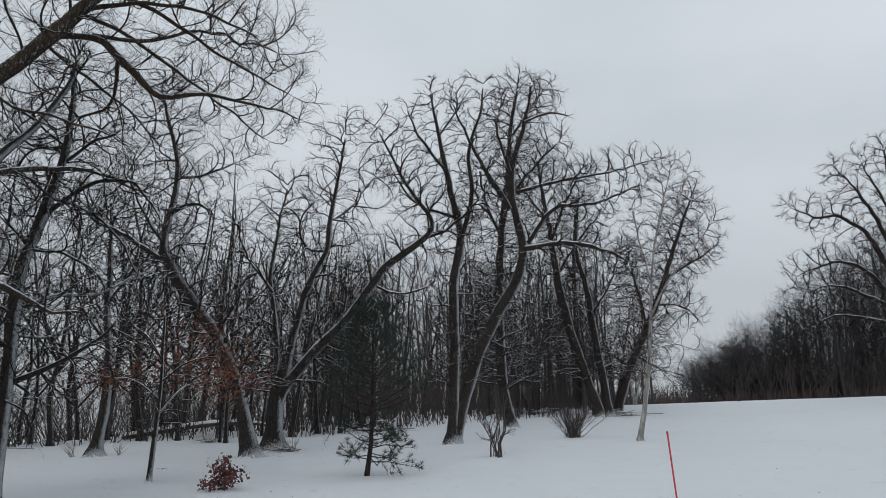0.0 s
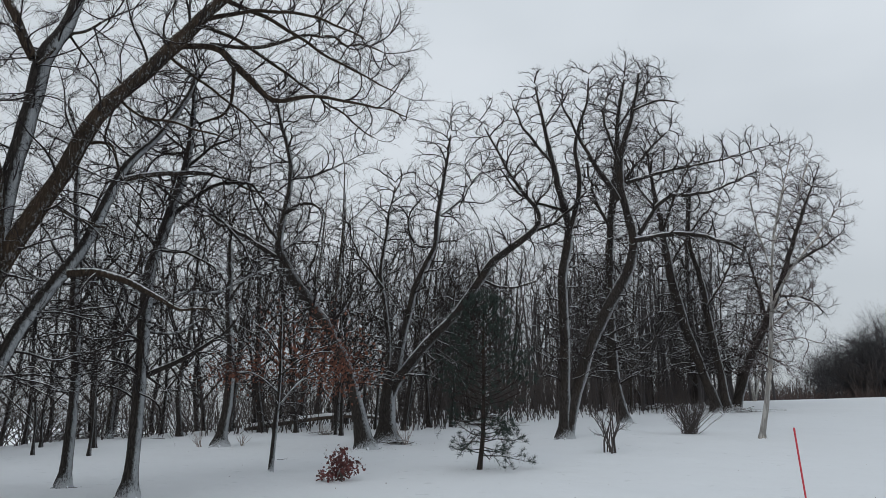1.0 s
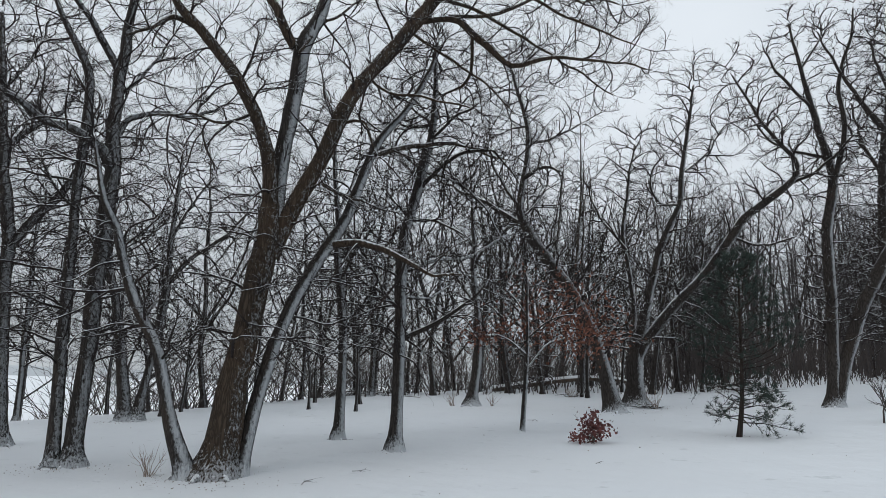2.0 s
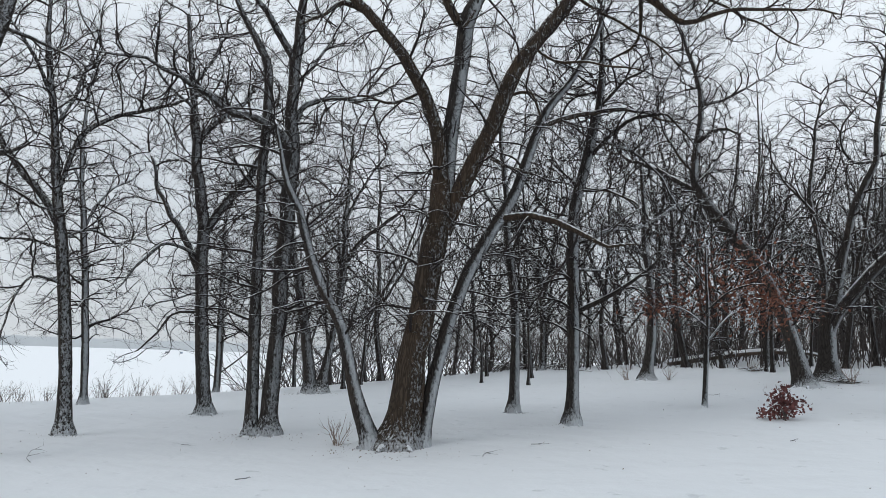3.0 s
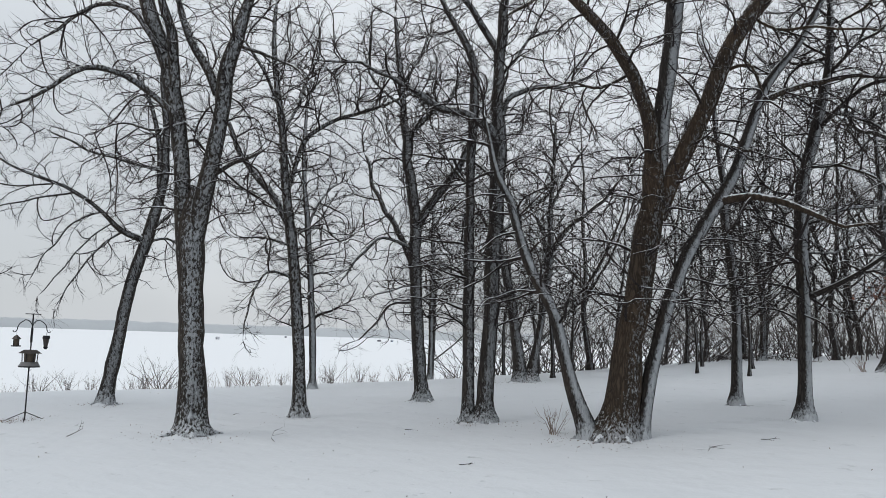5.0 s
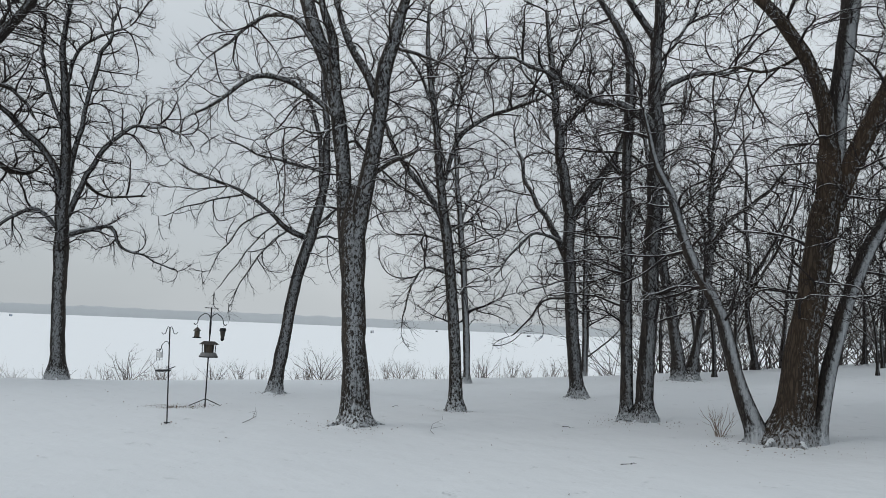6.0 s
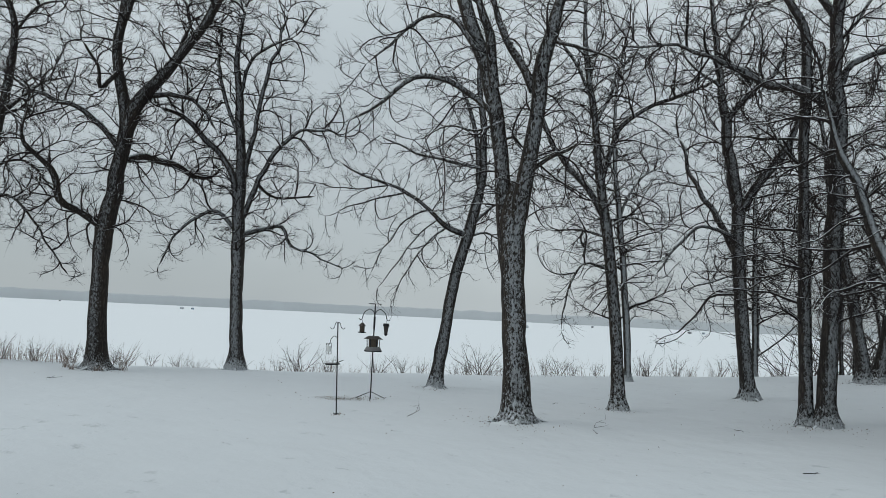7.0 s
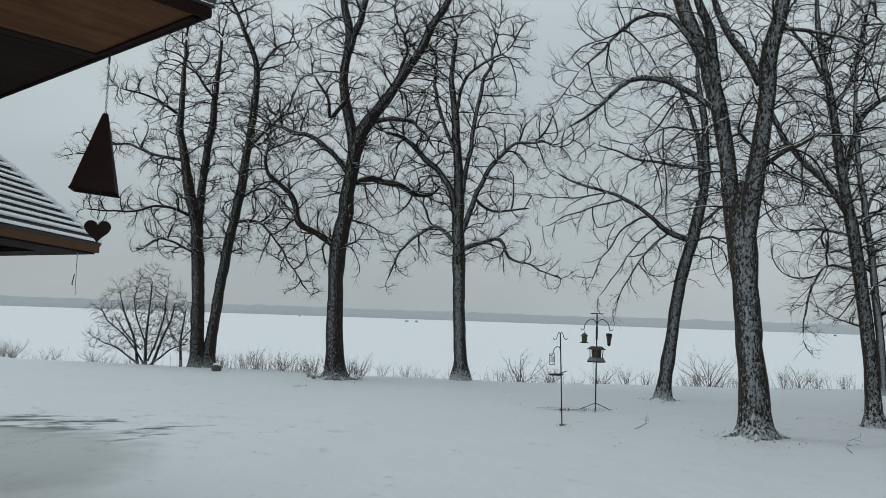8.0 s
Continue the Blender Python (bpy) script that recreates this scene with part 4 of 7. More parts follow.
tree = Skeleton("leaning_tree", -5.84, 23.63, 13.6, "leaning bare tree with a snow-lined broken trunk")
tree.stem(0, (0.10, -0.06, 0.35), (-0.02, 0.33, 0.26), (-0.19, 1.13, 0.21), (-0.53, 2.26, 0.19), (-1.08, 3.40, 0.17), (-1.70, 4.22, 0.17), (-2.41, 5.20, 0.17), (-2.79, 6.04, 0.13), (-2.71, 7.09, 0.10), (-2.57, 8.53, 0.082), (-2.93, 9.96, 0.061), (-3.17, 10.87, 0.030))
tree.limb(1, (-2.59, 5.53, 0.087), (-3.63, 6.23, 0.073), (-4.53, 6.78, 0.059), (-5.78, 7.42, 0.030))
tree.limb(-1, (-2.71, 7.09, 0.074), (-2.05, 7.36, 0.059), (-1.44, 7.04, 0.036))
tree.limb(0.6, (-2.52, 8.26, 0.060), (-1.84, 8.49, 0.046), (-0.77, 9.10, 0.023))
tree.limb(-1, (-2.80, 6.21, 0.059), (-3.46, 7.09, 0.043), (-3.78, 8.10, 0.021))
tree.limb(1, (-2.70, 5.87, 0.051), (-2.21, 6.52, 0.038), (-1.98, 7.41, 0.023))
tree.grow(26, bark_mat=M_STRIPE, dens=1.5)

tree = Skeleton("forked_tree", -5.60, 25.84, 12.0, "bare tree with one upright and one arching stem")
tree.stem(0, (0.00, -0.07, 0.49), (-0.01, 0.59, 0.30), (-0.01, 1.56, 0.24), (0.17, 2.36, 0.20), (0.47, 3.74, 0.12), (0.86, 5.26, 0.11), (1.38, 6.43, 0.096), (1.52, 7.62, 0.083), (1.76, 9.25, 0.056), (1.95, 10.72, 0.028))
tree.stem(-0.8, (0.05, 1.12, 0.10), (0.22, 1.91, 0.19), (1.21, 3.19, 0.17), (2.27, 4.33, 0.16), (2.99, 5.39, 0.16), (3.54, 6.17, 0.14), (4.48, 6.88, 0.12), (4.95, 7.58, 0.084), (4.04, 8.81, 0.056), (3.42, 9.95, 0.042), (2.96, 10.70, 0.021))
tree.limb(1, (-0.03, 1.38, 0.091), (-0.07, 3.56, 0.080), (-0.35, 5.48, 0.075), (-0.24, 7.11, 0.056), (0.10, 9.05, 0.029))
tree.limb(-1, (1.37, 6.53, 0.055), (0.80, 6.54, 0.047), (0.48, 7.21, 0.033), (0.98, 8.10, 0.020))
tree.limb(1, (1.62, 7.63, 0.048), (2.41, 8.40, 0.043), (3.04, 9.67, 0.022))
tree.limb(-0.6, (4.65, 7.09, 0.063), (5.70, 7.59, 0.049), (6.63, 8.57, 0.028))
tree.limb(0.8, (1.22, 3.21, 0.060), (1.95, 4.21, 0.048), (2.32, 5.65, 0.028))
tree.limb(-1, (3.02, 5.44, 0.055), (3.73, 5.10, 0.041), (4.78, 5.23, 0.027))
tree.limb(1, (-0.23, 5.02, 0.047), (-1.12, 6.22, 0.041), (-1.70, 7.71, 0.021))
tree.grow(27, dens=1.3)

tree = Skeleton("tall_tree", 0.06, 27.03, -0.3, "tall bare tree with two long leaning stems")
tree.stem(0, (-0.00, -0.04, 0.33), (0.00, 0.40, 0.21), (0.02, 1.60, 0.18), (0.06, 3.48, 0.17), (0.02, 5.43, 0.16), (0.26, 6.84, 0.14), (0.06, 8.06, 0.12), (-0.24, 9.53, 0.098), (-0.55, 11.03, 0.061), (-0.86, 12.56, 0.031))
tree.stem(0.8, (0.04, -0.02, 0.18), (0.19, 0.58, 0.19), (0.38, 1.42, 0.20), (0.92, 3.12, 0.20), (1.72, 4.69, 0.21), (2.33, 5.90, 0.18), (2.46, 6.94, 0.15), (2.10, 8.63, 0.14), (2.23, 10.17, 0.12), (2.68, 11.75, 0.071), (2.98, 13.26, 0.032))
tree.stem(-0.6, (0.20, 6.63, 0.10), (0.66, 8.44, 0.089), (0.56, 10.07, 0.068), (0.97, 11.50, 0.045), (1.07, 12.51, 0.023))
tree.limb(1, (2.48, 6.63, 0.10), (3.93, 6.90, 0.089), (5.18, 6.78, 0.068), (6.34, 6.35, 0.030))
tree.limb(-1, (1.99, 8.06, 0.10), (1.55, 8.83, 0.10), (1.15, 9.38, 0.074), (0.56, 10.33, 0.052), (-0.04, 11.68, 0.022))
tree.limb(0.5, (2.62, 6.83, 0.10), (3.56, 8.10, 0.075), (4.99, 8.36, 0.053), (6.88, 9.15, 0.023))
tree.limb(1, (2.26, 8.68, 0.075), (3.80, 9.19, 0.053), (5.29, 9.51, 0.038), (7.26, 10.19, 0.023))
tree.limb(-1, (-0.14, 9.32, 0.060), (-1.24, 10.64, 0.045), (-1.62, 11.48, 0.022))
tree.limb(1, (2.07, 9.31, 0.060), (1.62, 11.20, 0.047), (1.88, 12.78, 0.024))
tree.limb(-0.5, (2.61, 11.35, 0.046), (3.41, 11.58, 0.038), (4.17, 11.35, 0.023))
tree.limb(1, (-0.49, 10.81, 0.046), (0.17, 12.09, 0.031), (-0.04, 13.01, 0.024))
tree.limb(-1, (0.12, 7.75, 0.060), (-1.22, 8.14, 0.044), (-2.17, 9.19, 0.022))
tree.grow(28, dens=0.95, reach=0.68)

tree = Skeleton("bare_tree", 2.67, 36.13, -4.3, "straight dark bare tree on the slope")
tree.stem(0, (0.02, -0.07, 0.36), (-0.07, 0.39, 0.26), (-0.35, 1.87, 0.24), (-0.44, 4.41, 0.21), (-0.40, 7.03, 0.19), (-0.24, 9.73, 0.17), (0.06, 11.95, 0.13), (0.24, 14.24, 0.087), (0.57, 16.13, 0.044))
tree.limb(1, (-0.30, 8.64, 0.084), (-1.04, 10.43, 0.076), (-1.31, 12.33, 0.044))
tree.limb(-1, (-0.17, 10.28, 0.085), (1.12, 11.78, 0.064), (2.30, 12.94, 0.031))
tree.limb(1, (0.23, 13.66, 0.065), (1.22, 15.27, 0.055), (1.81, 16.39, 0.034))
tree.grow(29, dens=1.4, reach=1.1)

tree = Skeleton("twin_trunk_tree", 7.88, 43.10, -10.4, "bare tree with two trunks on the hill")
tree.stem(0, (-0.00, -0.06, 0.37), (-0.15, 0.70, 0.27), (-0.71, 2.34, 0.24), (-1.52, 5.10, 0.24), (-2.05, 7.63, 0.22), (-2.30, 9.89, 0.15), (-2.71, 12.56, 0.10), (-2.98, 14.61, 0.051))
tree.stem(0.8, (0.47, -0.03, 0.32), (0.41, 0.70, 0.23), (0.19, 2.35, 0.21), (-0.17, 4.80, 0.19), (-0.40, 6.71, 0.15), (-0.93, 9.33, 0.099), (-0.66, 12.69, 0.051))
tree.limb(1, (-2.05, 7.63, 0.098), (-0.92, 9.61, 0.074), (0.40, 11.35, 0.050))
tree.limb(-1, (-2.31, 9.57, 0.086), (-1.44, 11.70, 0.074), (-0.43, 13.44, 0.037))
tree.limb(1, (-0.29, 5.38, 0.084), (0.85, 7.29, 0.061), (1.57, 9.31, 0.037))
tree.limb(0.5, (-2.50, 10.89, 0.075), (-3.69, 12.68, 0.063), (-4.33, 14.53, 0.039))
tree.grow(30, dens=1.45, reach=1.15)

tree = Skeleton("leaning_tree", 9.02, 44.61, -11.5, "dark bare tree leaning over the snowy hill")
tree.stem(0, (-0.00, -0.09, 0.36), (0.21, 0.64, 0.27), (0.88, 2.62, 0.24), (1.90, 4.78, 0.22), (2.96, 7.29, 0.16), (3.70, 9.53, 0.11), (4.70, 12.13, 0.050))
tree.limb(1, (1.90, 4.78, 0.086), (1.56, 6.77, 0.075), (1.06, 9.22, 0.051))
tree.limb(-1, (3.13, 7.61, 0.086), (4.66, 8.42, 0.061), (5.53, 8.89, 0.036))
tree.limb(1, (2.43, 6.03, 0.074), (3.67, 6.06, 0.062), (4.88, 5.16, 0.037))
tree.grow(31, dens=1.45, reach=1.15)

tree = Skeleton("bare_tree", 8.47, 52.52, -9.2, "bare tree standing on the snowy hilltop")
tree.stem(0, (-0.00, -0.07, 0.41), (-0.04, 0.79, 0.29), (-0.08, 2.78, 0.26), (-0.15, 6.12, 0.19), (-0.19, 10.33, 0.12), (0.13, 14.28, 0.067))
tree.limb(1, (-0.14, 8.40, 0.098), (-1.13, 10.86, 0.067), (-1.48, 12.61, 0.051))
tree.grow(32, dens=1.0)

tree = Skeleton("birch_tree", 6.12, 26.53, -13.0, "slender white birch with a fine bare crown")
tree.stem(0, (-0.02, -0.05, 0.13), (0.01, 0.21, 0.092), (0.21, 1.29, 0.078), (0.44, 2.94, 0.068), (0.56, 4.44, 0.050), (0.73, 6.18, 0.036), (1.08, 7.74, 0.025), (1.50, 9.23, 0.014))
tree.limb(1, (0.54, 4.06, 0.041), (1.12, 5.24, 0.041), (2.05, 6.44, 0.035), (2.83, 7.50, 0.021))
tree.limb(-1, (0.62, 5.21, 0.034), (0.27, 6.69, 0.027), (0.13, 7.52, 0.017))
tree.limb(0.6, (0.73, 6.18, 0.034), (1.54, 7.58, 0.028), (2.03, 9.08, 0.018))
tree.limb(-0.6, (0.51, 3.50, 0.027), (1.40, 4.19, 0.027), (2.07, 3.93, 0.016))
tree.limb(1, (0.44, 2.94, 0.027), (1.19, 3.16, 0.020), (2.12, 3.00, 0.014))
tree.limb(-1, (0.82, 6.56, 0.028), (1.17, 8.01, 0.021), (1.10, 8.63, 0.014))
tree.limb(-0.6, (0.51, 3.88, 0.027), (0.96, 4.29, 0.020), (2.02, 4.48, 0.013))
tree.grow(33, bark_mat=M_BIRCH, twig_mat=M_BIRCHTWIG, dens=1.15, reach=0.72, up=0.12, thick=0.75)

tree = Skeleton("oak_sapling", -6.65, 18.05, 18.6, "thin oak sapling keeping dry rust-brown leaves")
tree.stem(0, (-0.00, -0.01, 0.062), (0.05, 0.95, 0.056), (0.09, 1.95, 0.044), (0.09, 2.96, 0.032), (0.05, 3.86, 0.019))
tree.limb(1, (0.06, 1.45, 0.025), (0.54, 2.10, 0.019), (1.17, 2.39, 0.013))
tree.limb(-1, (0.08, 1.82, 0.025), (-0.40, 2.17, 0.019), (-0.96, 2.26, 0.012))
tree.limb(-0.6, (0.08, 2.20, 0.025), (0.66, 2.67, 0.018), (1.31, 2.76, 0.012))
tree.limb(0.6, (0.08, 2.70, 0.019), (-0.27, 3.25, 0.016), (-0.64, 3.57, 0.013))
tree.grow(34, dens=0.8, reach=0.6, low=0.8, fine=2)

tree = Skeleton("bank_bush", -28.18, -9.31, 108.0, "rounded leafless bush on the bank slope")
tree.limb(0.3, (-0.00, 0.04, 0.034), (-0.64, 0.96, 0.028), (-1.29, 1.50, 0.023), (-1.51, 2.05, 0.011))
tree.limb(-0.7, (0.06, 0.23, 0.034), (0.47, 1.56, 0.028), (0.51, 2.68, 0.011))
tree.limb(0.7, (-0.18, 0.60, 0.028), (-0.85, 1.32, 0.023), (-1.16, 1.88, 0.011))
tree.stem(0, (0.00, -0.07, 0.062), (-0.05, 0.79, 0.045), (-0.02, 1.54, 0.034), (0.03, 2.49, 0.023), (0.06, 3.06, 0.011))
tree.stem(0.6, (-0.22, -0.08, 0.051), (-0.42, 0.96, 0.040), (-0.76, 1.80, 0.029), (-0.99, 2.55, 0.014))
tree.stem(-0.6, (0.15, -0.07, 0.051), (0.47, 0.99, 0.040), (0.70, 1.66, 0.028), (0.81, 2.32, 0.014))
tree.limb(0.5, (-0.14, 0.04, 0.040), (-0.98, 0.66, 0.028), (-1.70, 0.92, 0.014))
tree.limb(-0.5, (0.07, 0.04, 0.040), (0.71, 0.59, 0.028), (1.32, 0.87, 0.014))
tree.limb(0.8, (-0.05, 0.79, 0.028), (-0.44, 1.90, 0.023), (-0.42, 2.88, 0.012))
tree.grow(35, bark_mat=M_DARK, dens=2.6, reach=0.62, low=0.3, category="bush", fine=2, thick=0.6, twig_mat=M_GREYTWIG)

tree = Skeleton("bank_bush", -27.15, -7.86, 105.7, "small leafless bush beside dark trunks")
tree.stem(0, (0.00, -0.05, 0.049), (-0.05, 0.87, 0.038), (0.02, 1.50, 0.027), (0.09, 2.05, 0.014))
tree.limb(0.5, (-0.04, 0.69, 0.022), (-0.42, 1.21, 0.016), (-0.55, 1.76, 0.011))
tree.limb(-0.5, (-0.02, 0.87, 0.022), (0.27, 1.24, 0.016), (0.42, 1.61, 0.011))
tree.grow(36, bark_mat=M_DARK, dens=2.2, reach=0.5, low=0.3, category="bush", fine=2, thick=0.55, twig_mat=M_GREYTWIG)

tree = Skeleton("leaning_tree", 4.67, 48.29, -5.6, "thin leaning tree with snow along its trunk")
tree.stem(0, (0.03, -0.07, 0.20), (-0.15, 0.62, 0.15), (-0.54, 1.45, 0.13), (-1.02, 2.96, 0.13), (-1.43, 4.49, 0.12), (-1.82, 6.40, 0.075), (-2.08, 8.34, 0.046))
tree.limb(0.5, (-1.18, 3.47, 0.059), (-1.85, 4.87, 0.045), (-2.90, 5.61, 0.030))
tree.limb(-0.5, (-1.50, 4.67, 0.060), (-0.96, 6.18, 0.045), (-0.25, 7.16, 0.030))
tree.grow(37, bark_mat=M_STRIPE, dens=0.95)


# ---- the wood behind the yard ----
def wood_tree(seed, height, r, lean, label, mat, limbs=5, dens=0.5):
    """One bare tree of the wood, built at the origin's depth below the lake, to be copied."""
    rng = np.random.default_rng(seed)
    a = rng.uniform(0, 6.28)
    lx, ly = lean * math.cos(a), lean * math.sin(a)
    trunk = [(0, 0, 0, r * 1.45), (0.01, 0, 0.25, r)]
    for k in range(1, 7):
        s = k / 6
        trunk.append((lx * s**1.3 + rng.normal() * 0.09, ly * s**1.3 + rng.normal() * 0.09, 0.25 + s * (height - 0.25), r * (1 - 0.9 * s)))
    lines = [("S", *trunk)]
    for k in range(limbs):
        s = rng.uniform(0.18, 0.85)
        az = a + k * 2.4 + rng.normal() * 0.4
        z = s * height
        x0, y0, L = lx * s**1.3, ly * s**1.3, height * (0.42 - 0.28 * s)
        rr = r * (1 - s) * 0.5 + 0.01
        c, d = math.cos(az), math.sin(az)
        lines.append(("L", (x0, y0, z, rr), (x0 + c * L * 0.4, y0 + d * L * 0.4, z + L * 0.35, rr * 0.8), (x0 + c * L * 0.75, y0 + d * L * 0.75, z + L * 0.8, rr * 0.55), (x0 + c * L * 0.95, y0 + d * L * 0.95, z + L * 1.4, rr * 0.25)))
    return bare_tree("woodland_tree", 0, 0, 0, label, lines, seed, mat, M_TWIG, dens, 0.95, 0.06, 0.0, height * 0.12, 0.30, 1.25, "tree", 0, 0.25, "trees of the wood")


WOOD = [
    wood_tree(301, 10.5, 0.12, 0.8, "slim bare tree of the snowy wood", M_WOODS),
    wood_tree(302, 12.0, 0.16, 1.4, "tall bare dark tree in the wood", M_WOODS),
    wood_tree(303, 9.0, 0.085, 0.5, "thin young bare tree in the wood", M_WOODS, 5),
    wood_tree(304, 11.0, 0.15, 2.2, "leaning bare tree in the snowy wood", M_WOODS, 7),
    wood_tree(305, 8.0, 0.07, 1.2, "thin crooked bare tree in the wood", M_WOODS, 5),
    wood_tree(306, 12.5, 0.15, 0.9, "straight bare tree with snow-flecked bark", M_OAK),
]


def plant(i, x, y, turn, size=1.0):
    z = ground_z(x, y) - 0.03
    return copy_thing(WOOD[i], pose(x, y, z, 0, 0, turn) @ Matrix.Diagonal((size, size, size, 1)))


rng = np.random.default_rng(5)
spots = []


def scatter(count, az0, az1, near, far, gap, sizes, kinds=(0, 1, 2, 3, 4, 5), over=3.0):
    """Plants wood trees between two bearings (degrees right of straight ahead), over far from near metres."""
    done, tries = 0, 0
    while done < count and tries < 6000:
        tries += 1
        az = radians(rng.uniform(az0, az1))
        d = rng.uniform(near(math.degrees(az)), far(math.degrees(az)))
        x, y = d * math.sin(az), d * math.cos(az)
        if x < bank_edge(y) - over or any((x - u) ** 2 + (y - v) ** 2 < gap * gap for u, v in spots):
            continue
        spots.append((x, y))
        plant(kinds[int(rng.integers(len(kinds)))], x, y, rng.uniform(0, 360), rng.uniform(*sizes))
        done += 1


# trees that stand on known feet along the edge of the wood
for i, x, y, turn, size in ((0, -20.2, 22.6, 20, 1.0), (2, -19.1, 27.0, 140, 1.0), (5, -17.0, 28.9, 75, 0.95), (2, -16.2, 31.5, 200, 1.0),
                            (0, -14.8, 30.2, 310, 1.0), (3, -5.6, 34.2, 40, 0.8), (4, -4.6, 33.9, 190, 1.0), (2, -8.2, 29.8, 260, 0.9),
                            (2, -21.6, 19.6, 33, 0.8), (4, -22.7, 21.2, 133, 0.85), (0, -21.2, 25.2, 250, 0.8), (4, -19.9, 24.6, 80, 0.9), (2, -23.6, 18.0, 290, 0.7), (5, -11.3, 34.6, 15, 0.9), (4, -8.5, 30.1, 100, 0.8), (2, 5.4, 49.6, 60, 1.0)):
    spots.append((x, y))
    plant(i, x, y, turn, size)
scatter(38, -36, -6, lambda a: 33, lambda a: 46, 1.6, (0.7, 1.0))
scatter(12, -47, -31, lambda a: 26, lambda a: 42, 1.5, (0.6, 0.85), (0, 2, 4), 4.5)
scatter(8, -8, 9, lambda a: 44, lambda a: 60, 2.0, (0.65, 0.95))
for w in WOOD:
    w.matrix_world = pose(bank_edge(52) + 3 + 2.2 * WOOD.index(w), 58 + 1.7 * WOOD.index(w), ground_z(bank_edge(52) + 3 + 2.2 * WOOD.index(w), 58 + 1.7 * WOOD.index(w)) - 0.03, 0, 0, 40 * WOOD.index(w))

tree = Skeleton("oak_tree", 24.6, 43.6, -29, "large bare oak at the hill wood's edge")
tree.stem(0, (0, 0, 0.44), (0, 0.6, 0.29), (0.07, 3, 0.26), (-0.15, 6, 0.24), (0.07, 8.5, 0.19), (0.3, 12, 0.1), (0.22, 14.5, 0.04))
tree.limb(-0.8, (-0.15, 7.2, 0.16), (-1.18, 9.6, 0.12), (-2.37, 10.6, 0.09), (-3.7, 10.8, 0.06), (-4.88, 11.4, 0.02))
tree.limb(0.6, (-0.07, 5.6, 0.16), (-1.33, 7.4, 0.12), (-2.66, 8.2, 0.09), (-3.85, 8, 0.06), (-5.03, 7.6, 0.02))
tree.limb(-1.2, (0, 5, 0.13), (-1.48, 6, 0.1), (-2.96, 6.6, 0.06), (-4.59, 6.4, 0.02))
tree.limb(0.2, (0, 4.2, 0.13), (-1.63, 4.8, 0.09), (-3.26, 5, 0.06), (-4.29, 4.6, 0.02))
tree.limb(0.4, (0.07, 8.4, 0.13), (-0.74, 10.8, 0.1), (-1.63, 12.6, 0.06), (-2.37, 13.8, 0.02))
tree.limb(0.4, (0.07, 7.8, 0.14), (1.18, 9.8, 0.1), (2.22, 12, 0.06), (2.96, 13.5, 0.02))
tree.limb(0.4, (0, 5.6, 0.14), (1.48, 7.2, 0.1), (2.96, 8.4, 0.06), (4.44, 9, 0.02))
tree.limb(0.2, (0.22, 10.5, 0.08), (-0.44, 12.4, 0.06), (-1.04, 14, 0.02))
tree.grow(77, M_DARK, M_TWIG, 1.6, 1.1, 0.06, 0.0, 3.0, 0.30, 1.5, "tree", 2)


# ---- the deep wood and the wood behind the hill: far masses of bare trees ----
def far_wood(label, feet, seed, mat, r=0.11, twig=0.016, boughs=15, shoots=8, twigs=3):
    """One mass of bare trees from (x, y, height) feet."""
    g = np.random.default_rng(seed)
    f = np.array([(x, y, ground_z(x, y) - 0.1, h) for x, y, h in feet])
    n = len(f)
    side = g.normal(size=(n, 2)) * 0.07 * f[:, 3:4]
    rows = []
    for s in (0, 0.2, 0.4, 0.6, 0.8, 1.0):
        rows.append(np.stack([f[:, 0] + side[:, 0] * s + g.normal(size=n) * 0.12, f[:, 1] + side[:, 1] * s + g.normal(size=n) * 0.12, f[:, 2] + f[:, 3] * s], axis=1))
    p = np.stack(rows, axis=1)
    rad = r * g.uniform(0.6, 1.3, (n, 1)) * (f[:, 3:4] / 10) * np.array([[1.1, 0.9, 0.75, 0.55, 0.35, 0.1]])
    sets = [tubes(p, rad, 5)]
    size = float(np.mean(f[:, 3])) * 0.30
    b, br = spawn(g, p, rad, boughs, size, 58, 0.05, 4, r * 0.32, 0.10, 0.24, 0.3)
    sets.append(tubes(b, br, 3))
    c, cr = spawn(g, b, br, shoots, size * 0.42, 52, 0.04, 2, twig, 0.12, 0.26, 0.4)
    sets.append(tubes(c, cr, 3))
    d, dr = spawn(g, c, cr, twigs, size * 0.2, 45, 0.04, 2, twig * 0.7, 0.2, 0.25)
    sets.append(tubes(d, dr, 3))
    ob = array_mesh("far_wood", sets, mat)
    return tagged(ob, label, "wood", kind="stuff")


M_WOODHILL = plain("dark_hill_wood", (0.040, 0.038, 0.041), 0.95, 0, 0.35, 0.8, 0)
M_WOODFAR = plain("far_bare_wood", (0.058, 0.052, 0.053), 0.95, 0, 0.4, 0.8, 0)
g = np.random.default_rng(15)
feet = []
while len(feet) < 115:
    az, d = radians(g.uniform(-35, 10)), g.uniform(46, 72)
    x, y = d * math.sin(az), d * math.cos(az)
    if x > bank_edge(y) - 2:
        feet.append((x, y, g.uniform(8, 13)))
for k in range(44):
    az, d = radians(g.uniform(1, 14)), g.uniform(56, 74)
    feet.append((d * math.sin(az), d * math.cos(az), g.uniform(8, 13)))
far_wood("deep leafless wood behind the yard", feet, 16, M_WOODFAR, 0.10, 0.022, 14, 9, 1)
feet = []
